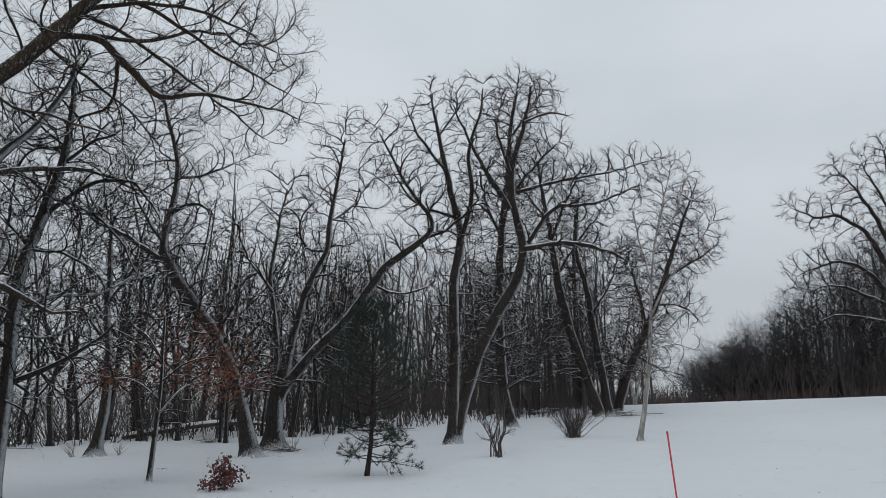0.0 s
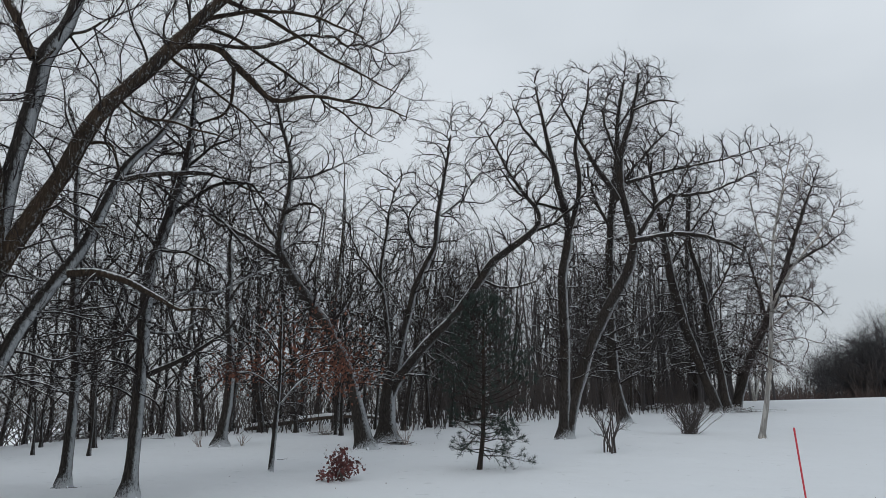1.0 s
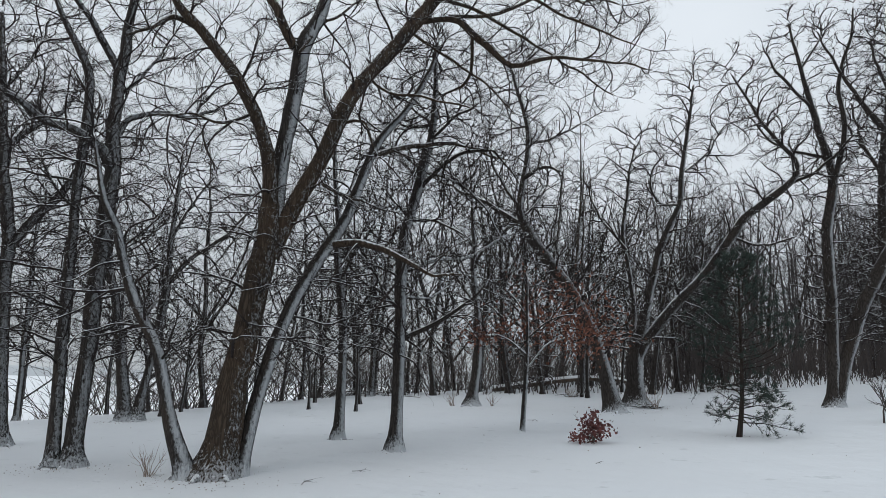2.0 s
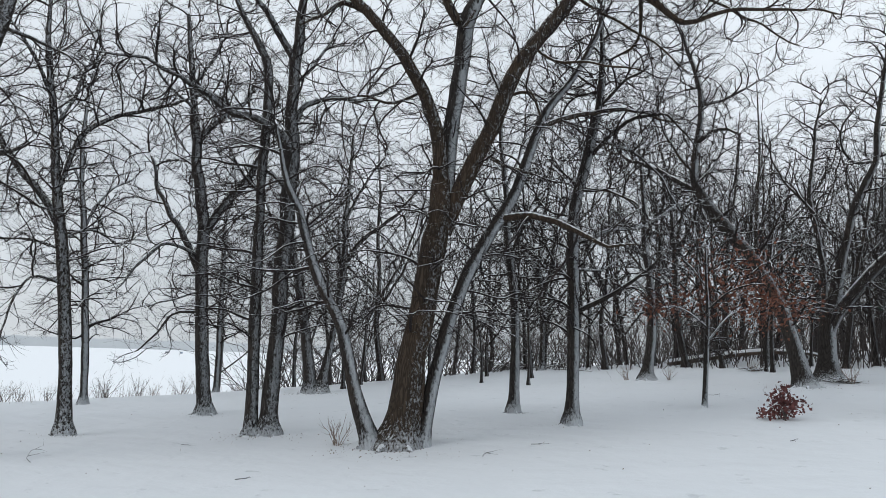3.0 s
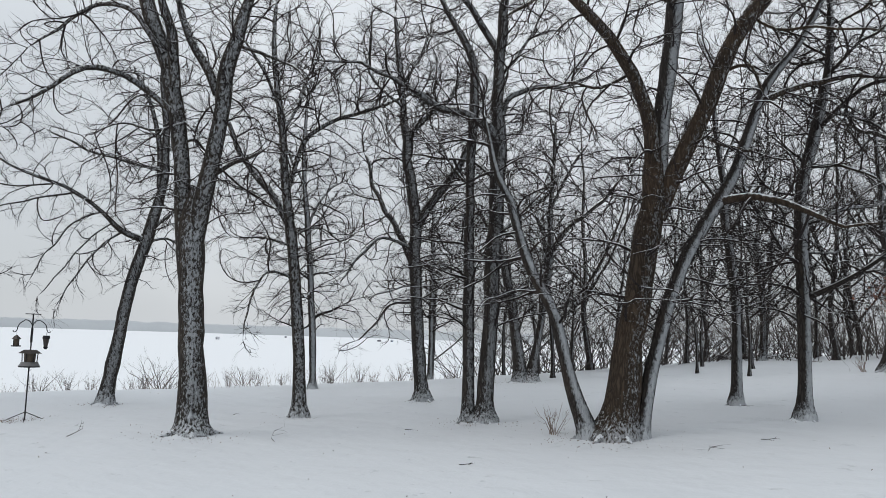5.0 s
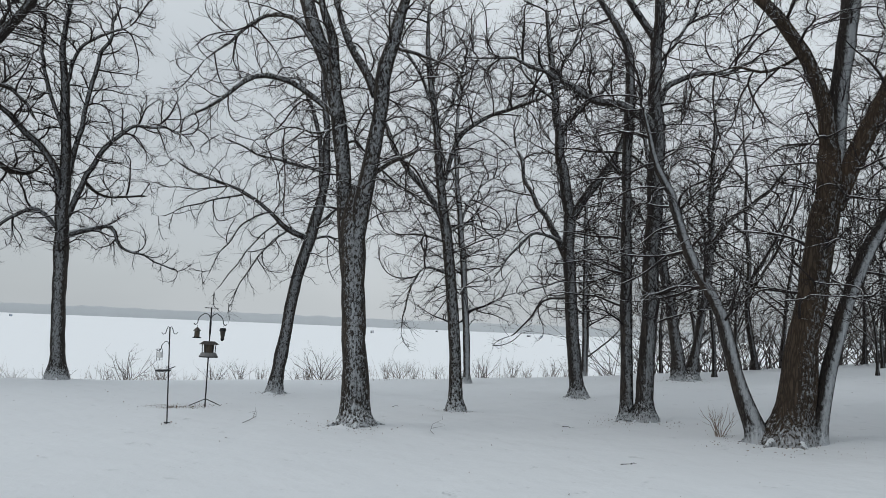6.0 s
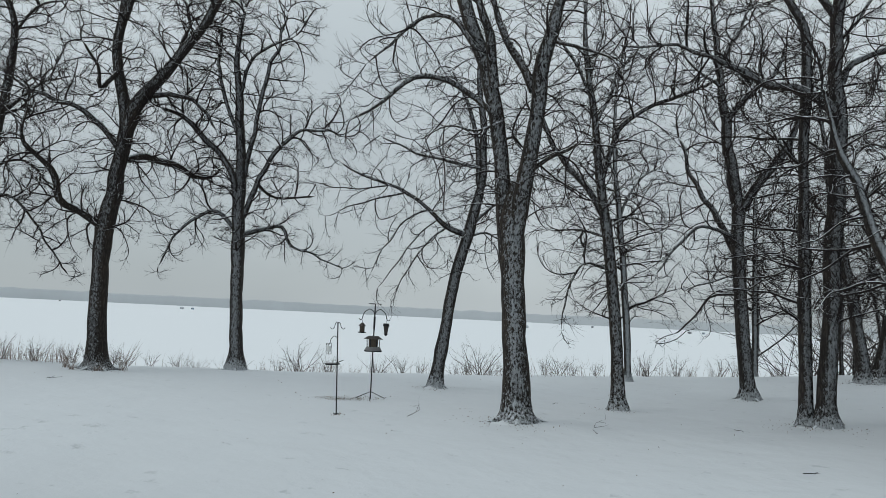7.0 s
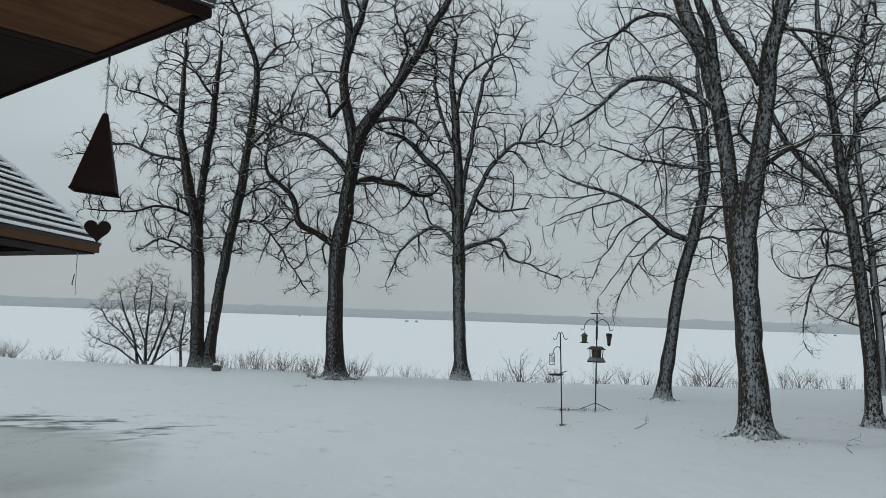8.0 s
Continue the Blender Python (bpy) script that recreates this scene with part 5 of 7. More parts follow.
for k in range(190):
    az = 16.5 + 23.0 * (k + g.uniform(0, 1)) / 190
    d = g.uniform(80, 104)
    tall = d * math.tan(radians(4.4 + 0.66 * (az - 17))) * 1.0 - 2.5
    feet.append((d * math.sin(radians(az)), d * math.cos(radians(az)), max(2.5, tall * g.uniform(0.65, 1.05))))
far_wood("dark leafless wood behind the snowy hill", feet, 17, M_WOODHILL, 0.12, 0.045, 22, 10, 2)


# ---- thickets: uncountable thin stems ----
M_BRUSH = plain("brush_stems", (0.060, 0.049, 0.046), 0.9, 0, 0.4, 3.0, 0)
M_REDBRUSH = plain("reddish_brush_stems", (0.070, 0.046, 0.041), 0.9, 0, 0.4, 3.0, 0)


def thicket(name, label, count, place, height, r, mat, seed, shoots=3, lean=0.25):
    g = np.random.default_rng(seed)
    foot = np.array([place(g) for _ in range(count)])
    foot[:, 2] -= 0.06
    h = height * g.uniform(0.45, 1.15, count)
    d = g.normal(size=(count, 3)) * lean
    d[:, 2] = 1
    mid = foot + d * h[:, None] * 0.5 + g.normal(size=(count, 3)) * 0.06 * height
    top = mid + (d + g.normal(size=(count, 3)) * lean * 0.8) * h[:, None] * 0.5
    p = np.stack([foot, mid, top], axis=1)
    rad = np.stack([np.full(count, r), np.full(count, r * 0.7), np.full(count, r * 0.3)], axis=1)
    sets = [tubes(p, rad, 3)]
    if shoots:
        q, s = spawn(g, p, rad, shoots, height * 0.4, 40, 0.15, 2, r * 0.6, 0.3, 0.2)
        sets.append(tubes(q, s, 3))
    ob = array_mesh(name, sets, mat)
    return tagged(ob, label, "thicket", kind="stuff")


def between(az0, az1, near, far):
    def place(g):
        az, d = radians(g.uniform(az0, az1)), g.uniform(near, far)
        x, y = d * math.sin(az), d * math.cos(az)
        return x, y, ground_z(x, y)
    return place


thicket("thicket", "dark leafless brush along the hilltop", 2600, between(-1, 26, 84, 120), 2.8, 0.04, M_BRUSH, 61, 3, 0.35)
thicket("thicket", "reddish leafless brush low on the hilltop", 2200, between(-2, 40, 74, 92), 1.1, 0.022, M_REDBRUSH, 62)
thicket("thicket", "dense dark brush under the hill wood", 2600, between(18.5, 40, 80, 108), 4.4, 0.05, M_BRUSH, 63, 3, 0.4)


def wood_floor(g):
    while True:
        x, y, z = between(-38, 9, 33, 64)(g)
        if x > bank_edge(y) + 0.4 and math.hypot(x, y) > 33 + 12 * max(0, (math.degrees(math.atan2(x, y)) + 8) / 17):
            return x, y, z


thicket("thicket", "leafless saplings and brush in the wood", 1600, wood_floor, 3.2, 0.02, M_BRUSH, 64, 4)


def bank_side(g):
    y = g.uniform(19, 44)
    x = bank_edge(y) - g.uniform(-0.3, 2.5)
    return x, y, ground_z(x, y)


thicket("thicket", "tangled leafless brush on the wooded bank", 800, bank_side, 3.0, 0.018, M_BRUSH, 65, 5, 0.6)


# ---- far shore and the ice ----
# Pale grey base colour: the haze of distance is painted into these woods.
M_SHORE = plain("far_woods_haze_in_colour", (0.57, 0.59, 0.605), 1.0, 0, 0.10, 0.02, 0)


def far_shore():
    n, rad = 700, 1250
    top, v, f = [], [], []
    for k in range(n + 1):
        az = radians(-175 + 195 * k / n)
        x, y = rad * math.sin(az), rad * math.cos(az)
        hgt = 13.5 + 1.0 * noise.noise((az * 9, 0, 0)) + 1.6 * noise.noise((az * 60, 1, 0)) + 1.2 * noise.noise((az * 400, 2, 0))
        v += [(x, y, LAKE - 0.5), (x, y, LAKE + hgt), (x * 1.04, y * 1.04, LAKE + hgt), (x * 1.04, y * 1.04, LAKE - 0.5)]
        if k:
            a, b = 4 * (k - 1), 4 * k
            f += [(a, b, b + 1, a + 1), (a + 1, b + 1, b + 2, a + 2), (a + 2, b + 2, b + 3, a + 3)]
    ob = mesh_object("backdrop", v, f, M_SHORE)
    tagged(ob, "low wooded far shore, grey haze put in its colour", "shore", kind="structure")


far_shore()

M_HUT = [plain("hut_dark", (0.16, 0.16, 0.17), 0.7), plain("hut_blue", (0.26, 0.32, 0.38), 0.7), plain("hut_white", (0.5, 0.52, 0.55), 0.7)]


def fishing_hut(az, d, w, mat, label):
    x, y = d * math.sin(radians(az)), d * math.cos(radians(az))
    hut = thing("fishing_hut", pose(x, y, LAKE, 0, 0, 30) @ Matrix.Diagonal((0.7, 0.7, 0.62, 1)), label, "hut", "fishing huts on the ice")
    bm = bmesh.new()
    bmesh.ops.create_cube(bm, size=1, matrix=Matrix.Translation((0, 0, 0.95)) @ Matrix.Diagonal((w, w * 0.7, 1.9, 1)))
    part("walls", bm, mat, hut)
    bm = bmesh.new()
    vs = [bm.verts.new(c) for c in ((-w * 0.55, -w * 0.42, 1.9), (w * 0.55, -w * 0.42, 1.9), (w * 0.55, w * 0.42, 1.9), (-w * 0.55, w * 0.42, 1.9), (-w * 0.55, 0, 2.5), (w * 0.55, 0, 2.5))]
    for face in ((0, 1, 5, 4), (2, 3, 4, 5), (0, 4, 3), (1, 2, 5), (3, 2, 1, 0)):
        bm.faces.new([vs[i] for i in face])
    part("roof", bm, M_HUT[2], hut)
    bm = bmesh.new()
    bmesh.ops.create_cube(bm, size=1, matrix=Matrix.Translation((0, -w * 0.36, 0.85)) @ Matrix.Diagonal((0.8, 0.06, 1.6, 1)))
    part("door", bm, M_HUT[0], hut)


for az, d, w, c, label in ((-104.5, 780, 2.2, 0, "small dark fishing hut on the ice"), (-98, 960, 2.7, 0, "small dark fishing hut on the ice"), (-90.5, 645, 3.6, 2, "pale fishing hut on the snowy ice"),
                           (-89.8, 645, 2.7, 1, "blue-grey fishing hut on the ice"), (-66.6, 450, 2.5, 2, "pale fishing hut on the snowy ice"), (-55.5, 630, 3.4, 0, "small dark fishing hut on the ice"),
                           (-54.6, 630, 2.5, 1, "blue-grey fishing hut on the ice"), (-47.5, 570, 3.4, 0, "small dark fishing hut on the ice"), (-62.0, 750, 2.5, 0, "small dark fishing hut on the ice")):
    fishing_hut(az, d, w, M_HUT[c], label)


# ---- shrubs of the bank ----
def multi_stem(name, label, x, y, height, width, stems, seed, mat=None, r=0.012, category="shrub", group="", shoots=5, fine=3, turn=0, flare=1.0):
    g = np.random.default_rng(seed)
    shrub = thing(name, pose(x, y, ground_z(x, y) - 0.03, 0, 0, turn), label, category, group)
    foot = np.stack([g.normal(size=stems) * width * 0.05, g.normal(size=stems) * width * 0.05, np.zeros(stems)], axis=1)
    az, out = g.uniform(0, 6.28, stems), g.uniform(0.1, 1, stems) * width * 0.5 * flare
    h = height * g.uniform(0.6, 1.05, stems)
    tip = foot + np.stack([np.cos(az) * out, np.sin(az) * out, h], axis=1)
    pts = [foot]
    for s in (0.25, 0.5, 0.75, 1.0):
        bow = np.stack([np.cos(az) * out * (s**1.2 - s) * 0.6, np.sin(az) * out * (s**1.2 - s) * 0.6, 0 * h], axis=1)
        pts.append(foot + (tip - foot) * s + bow + g.normal(size=foot.shape) * 0.025 * height)
    p = np.stack(pts, axis=1)
    rad = r * g.uniform(0.6, 1.2, (stems, 1)) * np.array([[1.2, 1, 0.8, 0.6, 0.3]])
    for k in range(min(stems, 12)):
        array_mesh("stem", [tubes(p[k:k + 1], rad[k:k + 1], 5)], mat or M_TWIG, shrub)
    sets = [tubes(p[12:], rad[12:], 4)] if stems > 12 else []
    q, s = spawn(g, p, rad, shoots, height * 0.42, 42, 0.10, 4, r * 0.55, 0.25, 0.22)
    sets.append(tubes(q, s, 3))
    if fine:
        q, s = spawn(g, q, s, fine, height * 0.2, 40, 0.08, 3, r * 0.4, 0.2, 0.22)
        sets.append(tubes(q, s, 3))
    tagged(array_mesh("crown", sets, mat or M_TWIG, shrub), kind="stuff")
    return shrub


M_STALK = plain("dry_stalks", (0.24, 0.185, 0.155), 0.9, 0, 0.35, 6, 0)
M_SHRUB = plain("grey_brown_shrub_bark", (0.125, 0.105, 0.096), 0.9, 0, 0.4, 9, 0)
BANK = [multi_stem("bank_shrub", "low leafless shrub on the lake bank", -26.0, 3.0, 1.15, 1.9, 9, 501, M_SHRUB, 0.012, "shrub", "shrubs along the bank", 5, 2),
        multi_stem("bank_shrub", "low leafless shrub on the lake bank", -26.2, 5.5, 0.85, 1.5, 7, 502, M_SHRUB, 0.010, "shrub", "shrubs along the bank", 5, 2),
        multi_stem("bank_shrub", "spreading leafless shrub on the lake bank", -26.0, 9.0, 1.25, 2.4, 12, 503, M_SHRUB, 0.012, "shrub", "shrubs along the bank", 5, 2)]
g = np.random.default_rng(9)
for k in range(92):
    y = -17 + k * 0.40 + g.uniform(-0.3, 0.3)
    if g.random() < 0.2 or -9.5 < y < -7.2:
        continue
    x = bank_edge(y) - g.uniform(0.4, 1.9)
    s = g.uniform(0.36, 0.74)
    copy_thing(BANK[int(g.integers(3))], pose(x, y, ground_z(x, y) - 0.03, 0, 0, g.uniform(0, 360)) @ Matrix.Diagonal((s, s, s, 1)))


def bank_stalks(gen):
    y = gen.choice([gen.uniform(-6.8, -3.4), gen.uniform(1.5, 17), gen.uniform(-16, 18)], p=[0.35, 0.35, 0.3])
    x = bank_edge(y) - gen.uniform(0.0, 1.6)
    return x, y, ground_z(x, y)


tagged(thicket("dry_stalks", "pale dry weed stalks along the bank", 620, bank_stalks, 0.62, 0.005, M_STALK, 71, 2, 0.2), category="weeds")


# ---- plants of the yard ----
M_NEEDLE = plain("pine_needles", (0.013, 0.027, 0.020), 0.7, 0, 0.5, 5.0, 0)
M_PINEBARK = bark("pine_bark", (0.014, 0.011, 0.010), (0.055, 0.043, 0.037), 16.0, 1.5, 1.6, 0.4, 0.1, 0.01)


def pine_tree(x, y, height, seed):
    g = np.random.default_rng(seed)
    pine = thing("pine_tree", pose(x, y, ground_z(x, y) - 0.02), "young dark green pine with thin bare lower branches", "tree")
    trunk = np.array([(-0.09, 0, -0.1, 0.075), (-0.05, 0, 0.25, 0.058), (0, 0, 0.8, 0.05), (0.01, 0.02, 1.8, 0.04), (0, 0, 2.9, 0.024), (0.01, 0, height, 0.006)])
    line = smooth_line(trunk, 0.15)
    array_mesh("trunk", [tubes(line[None, :, :3], line[None, :, 3], 9)], M_PINEBARK, pine)
    tips, dirs, boughs, brad = [], [], [], []
    for k in range(118):
        s = k / 117
        z = 0.32 + (height - 0.45) * s**0.92
        az = k * 2.399 + g.normal() * 0.3
        zone = z / height
        reach = (0.95 + 0.35 * math.sin(zone * 5)) * g.uniform(0.6, 1.0) if zone < 0.33 else 1.95 * (1 - zone) ** 0.8 + 0.10
        reach *= g.uniform(0.7, 1.12)
        rise = (g.normal() * 0.22 if zone < 0.33 else 0.25 + 0.5 * zone) * reach
        c, d = math.cos(az), math.sin(az)
        pts = np.array([(c * reach * q, d * reach * q, z + rise * q * q + 0.10 * math.sin(q * 3) * reach * (g.normal() * 0.9 if zone < 0.33 else 0.3)) for q in (0, 0.35, 0.7, 1.0)])
        pts += g.normal(size=pts.shape) * 0.025
        pts[0] = (0, 0, z)
        boughs.append(pts), brad.append(np.array([0.014, 0.010, 0.007, 0.004]) * (1.1 - 0.5 * zone))
    P, Rr = np.array(boughs), np.array(brad)
    for k in range(0, 118):
        if k < 40:
            array_mesh("branch", [tubes(P[k:k + 1], Rr[k:k + 1], 5)], M_PINEBARK, pine)
    tw, tr = spawn(g, P, Rr, 11, 0.36, 45, 0.12, 4, 0.006, 0.3, 0.2)
    tagged(array_mesh("crown", [tubes(P[40:], Rr[40:], 5), tubes(tw, tr, 3)], M_PINEBARK, pine), kind="stuff")
    # needle tufts on the outer shoots; the lowest boughs keep few
    ends = np.concatenate([tw[:, 2:].reshape(-1, 2, 3), P[:, 2:].reshape(-1, 2, 3)])
    low = ends[:, 1, 2] < 1.2
    left = ends[:, 1, 0] < 0.15
    keep = np.where(low, g.random(len(ends)) < np.where(left, 0.3, 0.62), g.random(len(ends)) < 0.5)
    ends = ends[keep]
    m = 22
    start = (ends[:, None, 0] + (ends[:, None, 1] - ends[:, None, 0]) * g.uniform(0, 1.1, (len(ends), m, 1))).reshape(-1, 3)
    ax = np.repeat(ends[:, 1] - ends[:, 0], m, axis=0)
    ax /= np.linalg.norm(ax, axis=1, keepdims=True) + 1e-9
    dd = ax * 0.55 + g.normal(size=start.shape) * 0.55 + np.array([0, 0, 0.18])
    dd /= np.linalg.norm(dd, axis=1, keepdims=True)
    needles = np.stack([start, start + dd * g.uniform(0.09, 0.15, (len(start), 1))], axis=1)
    nr = np.full((len(start), 2), 0.0048)
    tagged(array_mesh("needles", [tubes(needles, nr, 3)], M_NEEDLE, pine), "dark green needle tufts", kind="stuff")


pine_tree(-1.84, 18.53, 3.95, 91)


def leaf_cloud(points, size, seed, mat, name, parent, label):
    """Small folded leaves at the given points, each a bent pair of faces on its own turn."""
    g = np.random.default_rng(seed)
    n = len(points)
    u = g.normal(size=(n, 3))
    u /= np.linalg.norm(u, axis=1, keepdims=True)
    w = np.cross(u, g.normal(size=(n, 3)))
    w /= np.linalg.norm(w, axis=1, keepdims=True)
    nrm = np.cross(u, w)
    s = (size * g.uniform(0.6, 1.3, n))[:, None]
    p = np.asarray(points)
    v = np.stack([p, p + u * s * 0.5 + w * s * 0.34 + nrm * s * 0.14, p + u * s, p + u * s * 0.45 - w * s * 0.34 + nrm * s * 0.14, p + u * s * 0.5], axis=1)
    base = (np.arange(n) * 5)[:, None]
    tri = np.concatenate([base + np.array([0, 4, 1]), base + np.array([4, 2, 1]), base + np.array([0, 3, 4]), base + np.array([3, 2, 4])])
    ob = array_mesh(name, [(v.reshape(-1, 3), np.zeros((0, 4), int), tri)], mat, parent, False)
    return tagged(ob, label, kind="stuff")


def leaf_material(name, a, b):
    m, n, l, s = material(name)
    geo = n.new("ShaderNodeNewGeometry")
    l.new(mixer(n, l, geo.outputs["Random Per Island"], a, b), s.inputs["Base Color"])
    s.inputs["Roughness"].default_value = 0.75
    return m


M_REDLEAF = leaf_material("dark_red_oak_leaves", (0.065, 0.018, 0.018), (0.18, 0.060, 0.055))
M_RUST = leaf_material("rust_brown_dry_leaves", (0.075, 0.028, 0.018), (0.23, 0.085, 0.05))
M_LITTER = leaf_material("fallen_leaf_litter", (0.07, 0.045, 0.03), (0.20, 0.13, 0.085))

bush = multi_stem("oak_sprout", "small oak sprout with dark red dry leaves", -4.6, 16.5, 0.60, 0.8, 9, 521, M_SHRUB, 0.010, "shrub", "", 5, 2)
g = np.random.default_rng(31)
cl = []
for cx, cz, sx, sz, n in ((0.0, 0.30, 0.15, 0.16, 260), (-0.32, 0.12, 0.11, 0.07, 120), (0.26, 0.36, 0.15, 0.08, 150), (0.05, 0.64, 0.08, 0.08, 60), (-0.15, 0.5, 0.10, 0.08, 70)):
    cl.append(np.stack([0.8 * (cx + g.normal(size=n) * sx), g.normal(size=n) * 0.15, 0.85 * np.abs(cz + g.normal(size=n) * sz) + 0.03], axis=1))
leaf_cloud(np.concatenate(cl), 0.078, 33, M_REDLEAF, "leaves", bush, "dark red dry oak leaves")

multi_stem("vase_shrub", "leafless vase-shaped shrub with a dark foot", 1.23, 22.39, 1.75, 1.7, 11, 531, M_BRUSH, 0.022, "shrub", "", 5, 3, 0, 0.85)
multi_stem("round_bush", "dense rounded leafless bush on the snow", 4.31, 28.9, 1.3, 2.2, 80, 541, M_BRUSH, 0.010, "bush", "", 6, 2, 0, 1.1)
for k, (x, y, hgt, wid) in enumerate(((-4.9, 25.2, 0.75, 0.9), (-8.9, 30.0, 0.5, 1.0), (-11.6, 25.0, 0.6, 0.8), (-10.3, 25.4, 0.5, 0.6), (-23.75, -1.95, 0.85, 0.9), (-23.35, -2.55, 0.22, 0.7), (-23.45, -3.15, 0.3, 0.6), (-24.1, -3.4, 0.6, 0.6), (-10.15, 10.0, 0.6, 0.7), (-27.0, -6.6, 0.25, 0.5))):
    multi_stem("grass_clump", "dry grass and shoots at a tree foot", x, y, hgt, wid, 14, 551 + k, M_STALK, 0.006, "grass", "dry clumps at tree feet", 2, 0)

M_STONE = plain("grey_field_stone", (0.09, 0.08, 0.07), 0.9, 0, 0.4, 8, 0.3)
stone = thing("stone", pose(-25.68, -6.37, ground_z(-25.68, -6.37)), "small dark stone capped with snow", "stone")
for nm, mt, zz, sc in (("rock", M_STONE, 0.08, (0.17, 0.14, 0.15)), ("snow_cap", M_CAP, 0.19, (0.13, 0.11, 0.06))):
    bm = bmesh.new()
    bmesh.ops.create_icosphere(bm, subdivisions=3, radius=1)
    for v in bm.verts:
        v.co *= 1 + 0.22 * noise.noise(v.co * 1.7)
        v.co = Vector((v.co.x * sc[0], v.co.y * sc[1], v.co.z * sc[2] + zz))
    part(nm, bm, mt, stone, "", True)

# rust leaves that still hang on the thin sapling and on the shoots round it
sap = bpy.data.objects["oak_sapling"]
pts = []
for cx, cy, cz, sx, sz, n in ((1.45, 0.8, 2.4, 0.50, 0.30, 800), (-0.95, 0.3, 2.3, 0.38, 0.17, 420), (0.3, 0.4, 2.55, 0.6, 0.32, 420), (1.2, 1.0, 3.1, 0.55, 0.35, 330), (0.4, 0.8, 3.4, 0.55, 0.4, 220)):
    pts.append(np.stack([cx + g.normal(size=n) * sx, cy + g.normal(size=n) * 0.4, cz + g.normal(size=n) * sz], axis=1))
leaf_cloud(np.concatenate(pts), 0.085, 35, M_RUST, "dry_leaves", sap, "rust-brown dry leaves")

M_STAKE = plain("red_fibreglass", (0.50, 0.035, 0.05), 0.4, 0, 0.2, 20, 0.05)
M_WHITE = plain("pale_band", (0.75, 0.75, 0.74), 0.4, 0, 0.1, 20, 0)
stake = thing("driveway_marker", pose(2.92, 10.68, ground_z(2.92, 10.68), 0, -5, 0), "thin red driveway marker leaning in the snow", "marker")
sl = np.array([[(0, 0, -0.2), (0, 0, 0.5), (0, 0, 1.05), (0, 0, 1.33)]], float)
array_mesh("rod", [tubes(sl, np.full((1, 4), 0.012), 8, False)], M_STAKE, stake)
array_mesh("cap", [tubes(np.array([[(0, 0, 1.30), (0, 0, 1.34), (0, 0, 1.36)]], float), np.array([[0.014, 0.014, 0.004]]), 8)], M_STAKE, stake)


# ---- bird feeders ----
M_IRON = plain("black_painted_steel", (0.022, 0.022, 0.024), 0.5, 0.6, 0.3, 30, 0.05)
M_COPPER = plain("dull_brown_tin", (0.06, 0.05, 0.045), 0.5, 0.5, 0.3, 20, 0.05)
M_CLEAR, cn, cl2, cb = material("clear_plastic")
cb.inputs["Base Color"].default_value = (0.8, 0.82, 0.82, 1)
cb.inputs["Transmission Weight"].default_value = 0.85
cb.inputs["Roughness"].default_value = 0.15
M_TRAY = plain("grey_tray", (0.17, 0.17, 0.17), 0.6, 0, 0.3, 12, 0.1)
M_SEED = plain("bird_seed", (0.10, 0.08, 0.06), 0.9, 0, 0.5, 60, 0.3)


def rod(name, pts, r, parent, mat=None, sides=8, label=""):
    line = np.array(pts, float)
    ob = array_mesh(name, [tubes(line[None], np.full((1, len(line)), r), sides, False)], mat or M_IRON, parent)
    return tagged(ob, label) if label else ob


def crook(x0, z0, reach, rise, drop, n=12):
    """A shepherd's crook: up from the pole, over and down to its hook."""
    pts = [(x0, 0, z0)]
    for k in range(n + 1):
        a = math.pi * k / n
        pts.append((x0 + reach * (1 - math.cos(a)) / 2, 0, z0 + rise * 0.3 + rise * 0.7 * math.sin(a) - (drop * k / n if k > n / 2 else 0)))
    s = 1 if reach > 0 else -1
    e = pts[-1]
    pts += [(e[0] + s * 0.02, 0, e[2] - 0.04), (e[0] + s * 0.05, 0, e[2] - 0.05), (e[0] + s * 0.075, 0, e[2] - 0.02)]
    return pts


def cone(bm, r1, r2, z1, z2, seg=12, at=(0, 0)):
    bmesh.ops.create_cone(bm, cap_ends=True, segments=seg, radius1=r1, radius2=r2, depth=z2 - z1, matrix=Matrix.Translation((at[0], at[1], (z1 + z2) / 2)))


def lantern_feeder(parent_pose, size, label):
    f = thing("lantern_feeder", parent_pose, label, "bird feeder")
    bm = bmesh.new(); cone(bm, 0.10 * size, 0.015 * size, -0.09 * size, 0.0, 4); part("roof", bm, M_COPPER, f)
    bm = bmesh.new(); cone(bm, 0.055 * size, 0.055 * size, -0.23 * size, -0.09 * size, 8); part("seed_tube", bm, M_SEED, f, "clear tube of seed")
    bm = bmesh.new(); cone(bm, 0.10 * size, 0.10 * size, -0.255 * size, -0.23 * size, 12); part("tray", bm, M_IRON, f)
    for k in range(4):
        a = k * math.pi / 2 + 0.785
        rod("post", [(0.075 * size * math.cos(a), 0.075 * size * math.sin(a), -0.23 * size), (0.075 * size * math.cos(a), 0.075 * size * math.sin(a), -0.08 * size)], 0.006, f)
    rod("wire", [(0, 0, -0.01), (0, 0, 0.06 * size)], 0.003, f)
    return f


